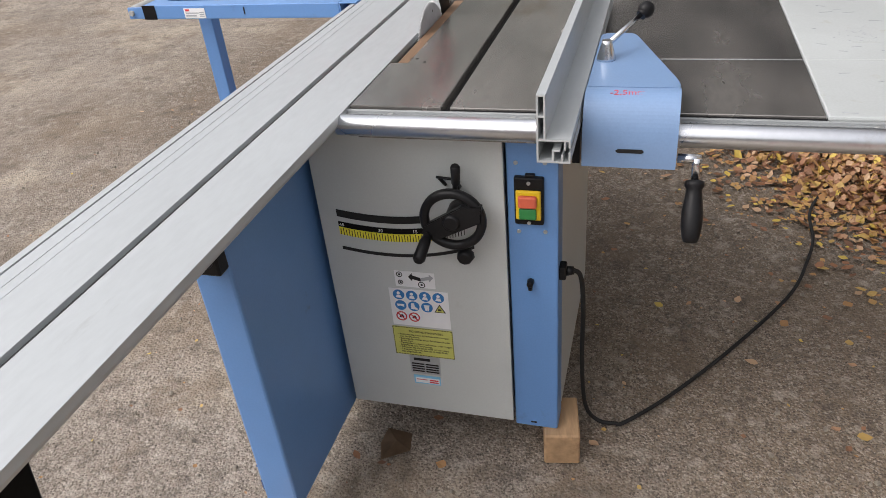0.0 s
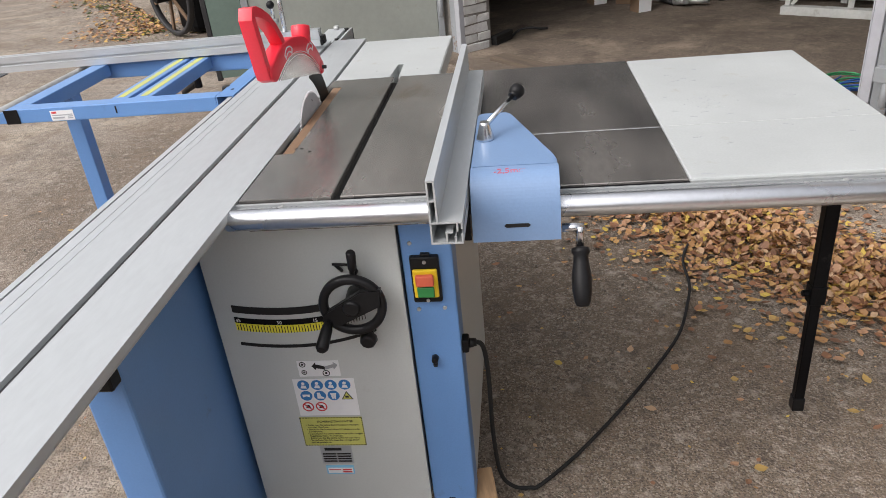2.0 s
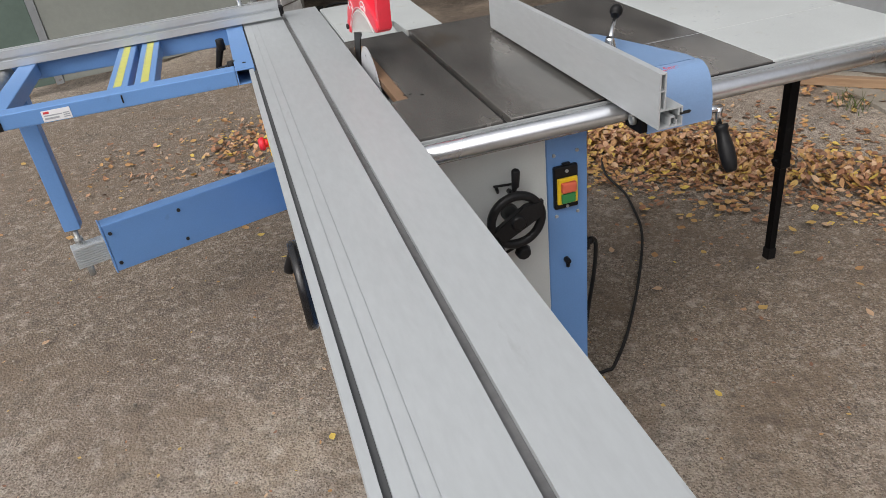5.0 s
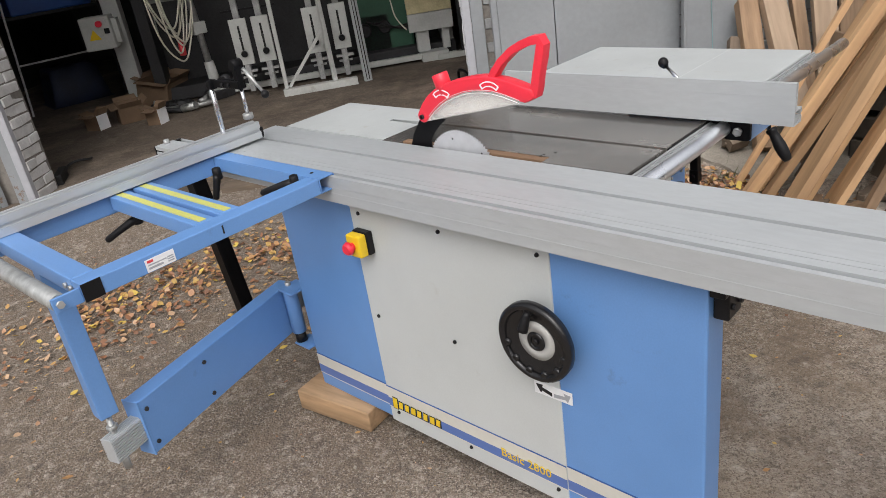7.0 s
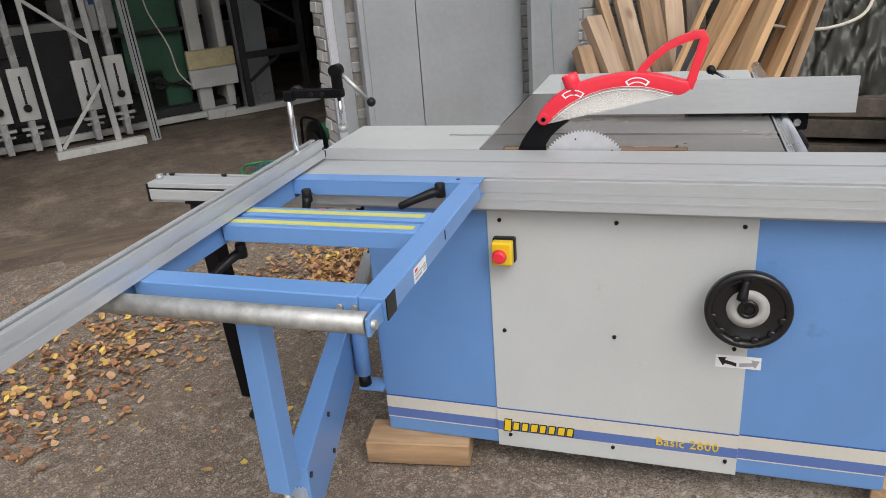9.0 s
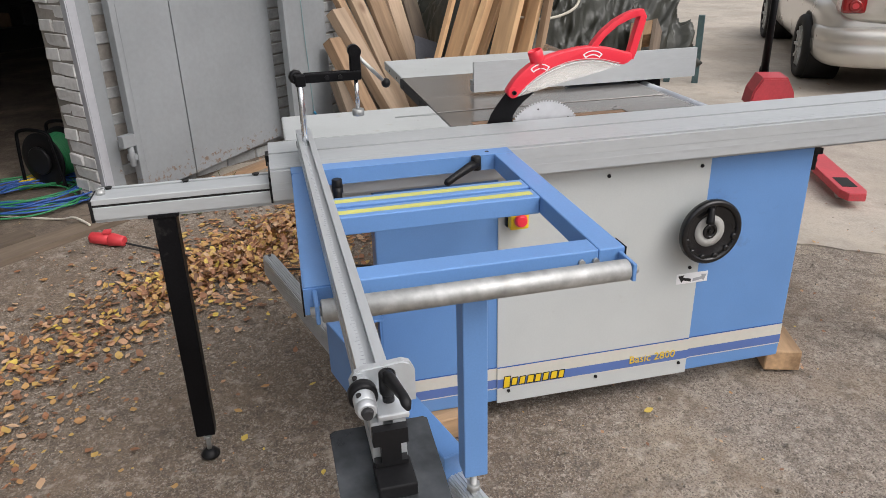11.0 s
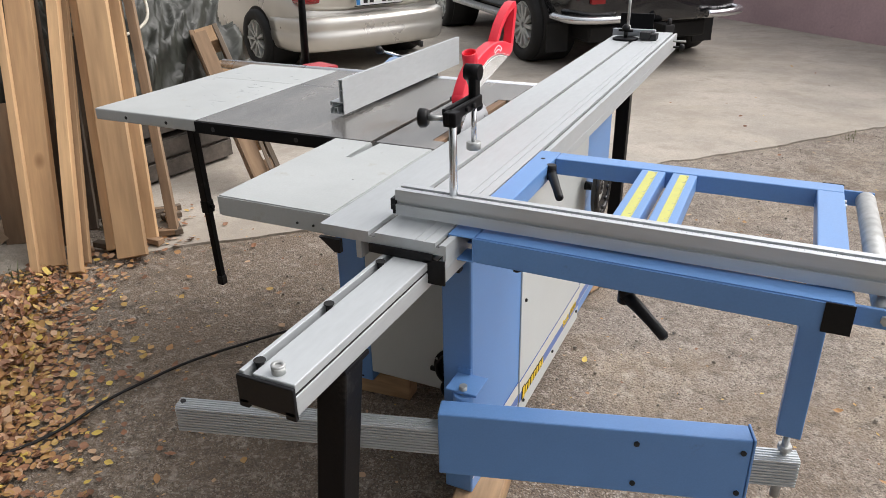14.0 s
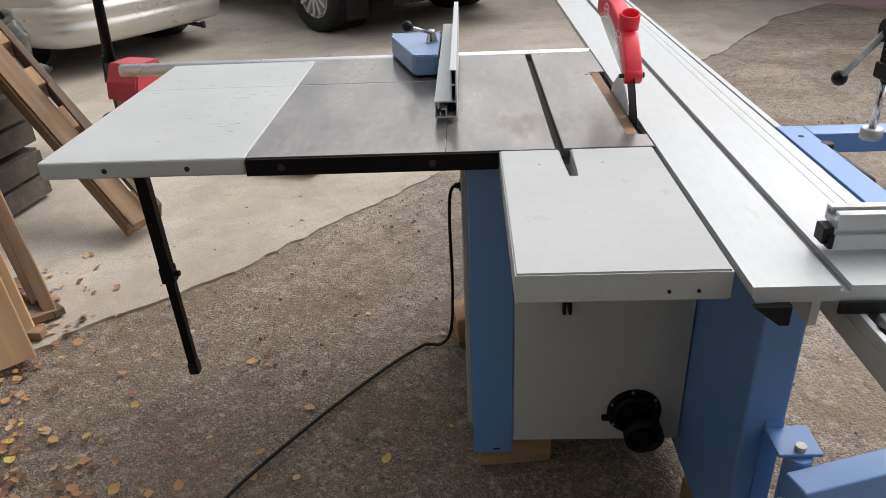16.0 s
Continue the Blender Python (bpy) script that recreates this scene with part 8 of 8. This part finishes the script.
def pallet_jack():
    m = pose(0.866, -1.50, 0.005, 0, 0, -14.4) @ Matrix.Translation((0.2, 0, 0)) @ Matrix.Diagonal((1.16, 0.86, 1, 1)) @ Matrix.Translation((-0.2, 0, 0))
    j = thing("pallet_truck", "faded red pallet truck with black handle", "pallet truck", m)
    for y in (-0.19, 0.19):
        f = part("fork", Shape().prism([(0.20, -0.05), (0.26, -0.08), (1.15, -0.08), (1.15, 0.08), (0.26, 0.08), (0.20, 0.05)], 0.05, 0.095, Matrix.Translation((0, y, 0)), 0.004), RED_DULL, j)
        part("fork_opening", Shape().box(0.30, 0.44, y - 0.045, y + 0.045, 0.0952, 0.0965), INK, j)
        part("fork_roller", Shape().rod((0.36, y - 0.04, 0.04), (0.36, y + 0.04, 0.04), 0.038, seg=18), PALE_STEEL, j)
    part("head", Shape().prism([(1.15, -0.24), (1.20, -0.24), (1.42, -0.10), (1.42, 0.10), (1.20, 0.24), (1.15, 0.24)], 0.06, 0.30, None, 0.01).prism([(-0.17, 0.30), (0.17, 0.30), (0.15, 0.40), (0.09, 0.50), (-0.09, 0.50), (-0.15, 0.40)], 1.22, 1.42, YZ, 0.01), RED_DULL, j)
    part("pump", Shape().rod((1.46, 0, 0.15), (1.46, 0, 0.48), 0.05, seg=18), DARK_STEEL, j)
    for y in (-0.09, 0.09):
        part("steer_wheel", Shape().rod((1.46, y - 0.03, 0.1), (1.46, y + 0.03, 0.1), 0.098, seg=24, rim=0.01), RUBBER, j)
    part("handle", Shape().rod((1.48, 0, 0.42), (1.42, 0.02, 1.22), 0.031, 0.024, seg=14).rod((1.49, 0, 0.36), (1.485, 0, 0.52), 0.045, 0.035, 14), BLACK_PAINT, j)
    part("handle_loop", Shape().tube([(1.42, 0.02, 1.2), (1.42, -0.1, 1.26), (1.41, -0.1, 1.40), (1.41, 0.14, 1.40), (1.42, 0.14, 1.26), (1.42, 0.02, 1.2)], 0.016, 10), BLACK_PAINT, j)


settle(pallet_jack, Matrix.Translation((1.13, -1.67, 0)) @ Matrix.Rotation(radians(-6.5), 4, "Z") @ Matrix.Translation((-1.13, 1.67, 0)) @ plan(0.021, 0.0345, -0.71, 1.071, 1.027))


# ---- far things ----
def far_side():
    a, b = Vector((-6.72, -3.06, 0)), Vector((10.49, -19.79, 0))
    d = (b - a).normalized()
    m = Matrix((d, Vector((-d.y, d.x, 0)), Vector((0, 0, 1)))).transposed().to_4x4()
    m.translation = a
    tagged(local("wall_plum", Shape().box(-1, 24, -0.3, 0.0, -0.05, 2.6), PLUM_WALL, m), "dull plum-coloured plaster wall across the yard", "wall", kind="structure")
    a, b = Vector((-3.0, 7.9, 0)), Vector((-12.0, 17.9, 0))
    d = (b - a).normalized()
    m = Matrix((d, Vector((-d.y, d.x, 0)), Vector((0, 0, 1)))).transposed().to_4x4()
    m.translation = a
    tagged(local("wall_far", Shape().box(-2, 30, -0.3, 0.0, -0.05, 3.2), HALL_WALL, m), "dark peeling wall behind the yard", "wall", kind="structure")
    # Old spoked flywheel machine beside the hall.
    t = thing("flywheel_machine", "old black machine with a spoked cast-iron flywheel", "machine", pose(-3.36, 7.08, 0, 0, 0, -37.8))
    c = Vector((0, 0, 0.47))
    part("flywheel_rim", Shape().ring_band(c, (0, -1, 0), 0.41, 0.46, 0.07, 48, 0.01), DARK_STEEL, t)
    part("hub", Shape().rod(c + Vector((0, 0.10, 0)), c - Vector((0, 0.22, 0)), 0.075, seg=20, rim=0.01), BLACK_PAINT, t)
    for k in range(6):
        q = k * math.pi / 3 + 0.3
        part("spoke", Shape().bar(c + Vector((0.06 * math.cos(q), -0.035, 0.06 * math.sin(q))), c + Vector((0.415 * math.cos(q), -0.035, 0.415 * math.sin(q))), 0.045, 0.028, 0.008, (0, 1, 0)), RUST_BROWN, t)
    part("machine_body", Shape().box(-0.22, 0.20, 0.10, 0.42, 0.0, 0.78, 0.08).rod((-0.05, 0.26, 0.75), (0.02, 0.26, 1.35), 0.17, 0.13, 24, rim=0.04), BLACK_PAINT, t)
    g = thing("green_container", "faded green steel container beside the hall", "container", BESIDE @ pose(-1.55, 6.3, 0, 0, 0, 6))
    part("container_body", Shape().box(-0.25, 0.75, 0, 1.2, 0.0, 2.2, 0.02), material("faded_green_paint", (0.12, 0.20, 0.16), 0.55, vary=0.15, blotch=2, spots=0.15), g)
    part("paper_notice", Shape().box(0.05, 0.25, -0.004, -0.001, 1.25, 1.45), PAPER, g)


far_side()


# ---- fallen leaves, grass, gravel ----
def wall_foot(t):
    """A place along the foot of the far wall, t from 0 to 1."""
    a, b, c = Vector((-3.5, 7.5, 0)), Vector((-5.4, 10.3, 0)), Vector((-9.2, 14.1, 0))
    return a.lerp(b, t / 0.4) if t < 0.4 else b.lerp(c, (t - 0.4) / 0.6)


def leaf_litter():
    rr = random.Random(21)
    verts, faces = [], []
    shape = [(-0.5, 0.0), (-0.28, 0.26), (0.0, 0.36), (0.3, 0.2), (0.55, 0.0), (0.3, -0.2), (0.0, -0.36), (-0.28, -0.26)]

    def leaf(x, y, z, size, wild=0.45):
        a, tx, ty = rr.random() * 6.283, (rr.random() - 0.5) * wild * 2, (rr.random() - 0.5) * wild * 2
        curl = 0.6 * wild * (rr.random() - 0.3)
        n = len(verts)
        base = rise(x, y)
        wide = 0.75 + 0.5 * rr.random()
        for u, v in shape:
            u, v = u * size, v * size * wide
            h = tx * u + ty * v + curl * (abs(v) * 1.2 + u * u / size)
            verts.append((x + u * math.cos(a) - v * math.sin(a), y + u * math.sin(a) + v * math.cos(a), max(0.004, z + 0.003 + h + 0.04 * size) + base))
        c = len(verts)
        verts.append((x, y, z + 0.003 + 0.03 * size + base))
        for k in range(8):
            faces.append((n + k, n + (k + 1) % 8, c))

    def size():
        return 0.019 + 0.021 * rr.random()

    # The drift runs from the planks along the wall and out over the yard, thinning as it goes.
    line = [Vector(p) for p in ((2.25, 0.55), (1.85, 1.05), (1.55, 1.45), (1.25, 1.75), (1.0, 2.05), (0.72, 2.38), (0.20, 2.74), (-0.55, 2.76), (-1.2, 2.8))]
    many = [900, 1600, 1500, 650, 330, 380, 560, 90]
    wide = [0.16, 0.19, 0.19, 0.17, 0.15, 0.18, 0.24, 0.22]
    for a, b, m, w in zip(line, line[1:], many, wide):
        side = Vector((a.y - b.y, b.x - a.x)).normalized()
        for k in range(m):
            o = rr.gauss(0, w)
            p = a.lerp(b, rr.random()) + side * o
            deep = max(0.0, 0.045 * (1 - (o / (1.3 * w)) ** 2)) if m > 600 else 0.012
            leaf(p.x, p.y, rr.random() * deep, size(), 0.5 + 12 * deep)
    for k in range(330):
        p = hw(rr.uniform(0.1, 1.35), rr.gauss(-0.20, 0.10))
        leaf(p.x, p.y, 0.01, size())
    for k in range(520):
        t = rr.random() * 7.99
        p = line[int(t)].lerp(line[int(t) + 1], t % 1) + Vector((rr.gauss(-0.05, 0.40), rr.gauss(0.0, 0.36)))
        leaf(p.x, p.y, 0, size())
    # Single leaves over the rest of the yard.
    for k in range(110):
        leaf(rr.uniform(-1.8, 1.9), rr.uniform(-1.4, 3.4), 0, size())
    for k in range(170):
        leaf(rr.gauss(2.02, 0.16), rr.gauss(0.15, 0.33), 0.01, size())
    for k in range(1500):
        p = wall_foot(rr.random() ** 1.3)
        off = abs(rr.gauss(0, 0.34))
        leaf(p.x - 0.75 * off, p.y - 0.66 * off, rr.random() * 0.02, 0.040 + 0.02 * rr.random())
    for k in range(500):
        leaf(rr.gauss(-4.15, 0.42), rr.gauss(7.75, 0.42), rr.random() * 0.02, 0.040 + 0.02 * rr.random())
    for k in range(120):
        x, y = rr.uniform(-5, 4), rr.uniform(-6, -1)
        leaf(x, y, 0.006, size())
    for k in range(1500):
        t = rr.random() * 7.99
        p = line[int(t)].lerp(line[int(t) + 1], t % 1) + Vector((rr.gauss(0.0, 0.38), rr.gauss(0.0, 0.38)))
        leaf(p.x, p.y, 0, 0.006 + 0.012 * rr.random())
    for k in range(900):
        leaf(rr.uniform(-2.2, 2.1), rr.uniform(-1.8, 3.4), 0.002, 0.005 + 0.011 * rr.random())
    me = bpy.data.meshes.new("leaf_litter")
    me.from_pydata(verts, [], faces)
    me.materials.append(LEAF)
    tagged(new("leaf_litter", me), "drift of yellow and brown fallen birch leaves", "leaves", kind="stuff")


settle(leaf_litter, YARD)


def moss_patch():
    rr = random.Random(8)
    s = Shape()
    for k in range(300):
        p = hw(rr.gauss(-0.27, 0.075), rr.gauss(-0.23, 0.055))
        r = 0.006 + 0.016 * rr.random()
        ring = [s.bm.verts.new((p.x + r * math.cos(a) * (0.7 + 0.6 * rr.random()), p.y + r * math.sin(a) * (0.7 + 0.6 * rr.random()), 0.004 + rise(p.x, p.y))) for a in (0, 1.05, 2.1, 3.15, 4.2, 5.25)]
        top = s.bm.verts.new((p.x, p.y, 0.012 + r * 0.5 + rise(p.x, p.y)))
        for q in range(6):
            s.bm.faces.new((ring[q], ring[(q + 1) % 6], top)).smooth = True
    for k in range(300):
        p, off, r = wall_foot(rr.random() ** 1.3), abs(rr.gauss(0, 0.28)), 0.015 + 0.035 * rr.random()
        x, y = p.x - 0.75 * off, p.y - 0.66 * off
        ring = [s.bm.verts.new((x + r * math.cos(a) * (0.7 + 0.6 * rr.random()), y + r * math.sin(a) * (0.7 + 0.6 * rr.random()), 0.002)) for a in (0, 1.05, 2.1, 3.15, 4.2, 5.25)]
        top = s.bm.verts.new((x, y, 0.006 + r * 0.35))
        for q in range(6):
            s.bm.faces.new((ring[q], ring[(q + 1) % 6], top)).smooth = True
    tagged(part("moss", s, MOSS), "patches of green moss at the door post and wall foot", "moss", kind="stuff")


settle(moss_patch, YARD)


def gravel_and_grass():
    rr = random.Random(33)
    verts, faces = [], []

    def stone(x, y, r):
        n, base = len(verts), rise(x, y)
        ring = [(math.cos(a + rr.random() * 0.5), math.sin(a + rr.random() * 0.5)) for a in (0, 1.25, 2.5, 3.8, 5.0)]
        for u, v in ring:
            verts.append((x + r * u, y + r * v, base - 0.002))
        for u, v in ring:
            verts.append((x + 0.7 * r * u, y + 0.7 * r * v, base + r * (0.5 + 0.4 * rr.random())))
        verts.append((x, y, base + r * 0.9))
        for k in range(5):
            q = (k + 1) % 5
            faces.append((n + k, n + q, n + 5 + q, n + 5 + k))
            faces.append((n + 5 + k, n + 5 + q, n + 10))

    for k in range(2600):
        x, y = rr.uniform(-2.6, 2.3), rr.uniform(-2.2, 3.6)
        stone(x, y, 0.0025 + 0.006 * rr.random() ** 3)
    for k in range(420):
        t = rr.random()
        p = Vector((1.95, 0.18, 0)).lerp(Vector((-2.1, -3.9, 0)), t)
        stone(p.x + rr.gauss(-0.05, 0.10), p.y + rr.gauss(0.05, 0.10), 0.002 + 0.004 * rr.random() ** 2)
    me = bpy.data.meshes.new("gravel")
    me.from_pydata(verts, [], faces)
    me.materials.append(material("loose_grit", (0.30, 0.265, 0.22), 0.9, vary=0.35, blotch=30))
    tagged(new("gravel", me), "loose grit and small stones on the yard", "gravel", kind="stuff")
    verts, faces = [], []
    spots = [(2.45, 1.31, 0.035, 45), (2.36, 0.92, 0.03, 12), (2.28, 0.66, 0.05, 25), (2.42, 1.68, 0.03, 18), (2.05, 1.32, 0.02, 8), (-1.35, -3.25, 0.05, 12), (-3.2, 7.2, 0.3, 120), (-4.0, 8.4, 0.4, 120), (2.95, 1.3, 0.06, 40), (2.9, 1.18, 0.05, 40)]
    for x, y, r, n in spots:
        for k in range(n):
            px, py = x + rr.gauss(0, r), y + rr.gauss(0, r)
            h, a, l = 0.03 + 0.08 * rr.random(), rr.random() * 6.283, rr.random() * 0.05
            i, z = len(verts), rise(px, py)
            verts.extend([(px - 0.002 * math.sin(a), py + 0.002 * math.cos(a), z + 0.008), (px + 0.002 * math.sin(a), py - 0.002 * math.cos(a), z + 0.008), (px + l * 0.5 * math.cos(a), py + l * 0.5 * math.sin(a), z + h * 0.65), (px + l * math.cos(a), py + l * math.sin(a), z + h)])
            faces.extend([(i, i + 1, i + 2), (i, i + 2, i + 3)])
    me = bpy.data.meshes.new("grass")
    me.from_pydata(verts, [], faces)
    me.materials.append(GRASS)
    tagged(new("grass", me), "tufts of green grass along the concrete edge", "grass", kind="stuff")


settle(gravel_and_grass, YARD)


# ---- bricks, each on a shared mesh ----
def bricks():
    def mesh(name, l, d, h, mat, seed, rough=0.004):
        s = Shape().box(-l / 2, l / 2, 0, d, 0, h, 0.005, None, 1)
        for v in s.bm.verts:
            v.co += Vector((noise.noise(v.co * 30 + Vector((seed, 0, 0))), noise.noise(v.co * 30 + Vector((0, seed, 0))), noise.noise(v.co * 30 + Vector((0, 0, seed))))) * rough
        return mesh_of(name, s, mat)

    rr = random.Random(3)
    pitch = 0.0765
    grey = [mesh("brick", 0.245, 0.10, 0.066, BRICK_GREY, k) for k in range(3)]
    white_long = [mesh("brick", 0.245, 0.10, 0.066, BRICK, k + 5, 0.010) for k in range(3)]
    white_short = [mesh("brick", 0.128, 0.10, 0.066, BRICK, k + 9, 0.010) for k in range(3)]
    # Reveals: one long brick or two short ones a course, seen in the opening.
    for wall, s_face, turn in ((wall_east, S1 + 0.001, -90), (wall_west, S0 - 0.001, 90)):
        for r in range(38):
            z = 0.004 + r * pitch
            order = (0.128, 0.128) if r % 2 else (0.2445,)
            i = OUT + 0.014
            for l in order:
                src = white_long if l > 0.23 else white_short
                c = i + l / 2
                push = rr.uniform(-0.016, 0.0)
                m = Matrix.Translation((s_face + (push if turn < 0 else -push), c, z)) @ Euler((radians(rr.uniform(-2, 2)), radians(rr.uniform(-1.2, 1.2)), radians(turn + rr.uniform(-2, 2)))).to_matrix().to_4x4()
                piece("brick", src[rr.randrange(3)], wall, m)
                i += l + 0.008
    # Outer face beside the doors.
    for r in range(22):
        z = 0.004 + r * pitch
        for k in range(13):
            s = S1 + 0.26 + k * 0.255 + (0.125 if r % 2 else 0)
            piece("brick", grey[rr.randrange(3)], wall_east, Matrix.Translation((s, OUT + rr.uniform(0.0, 0.006), z)))


bricks()
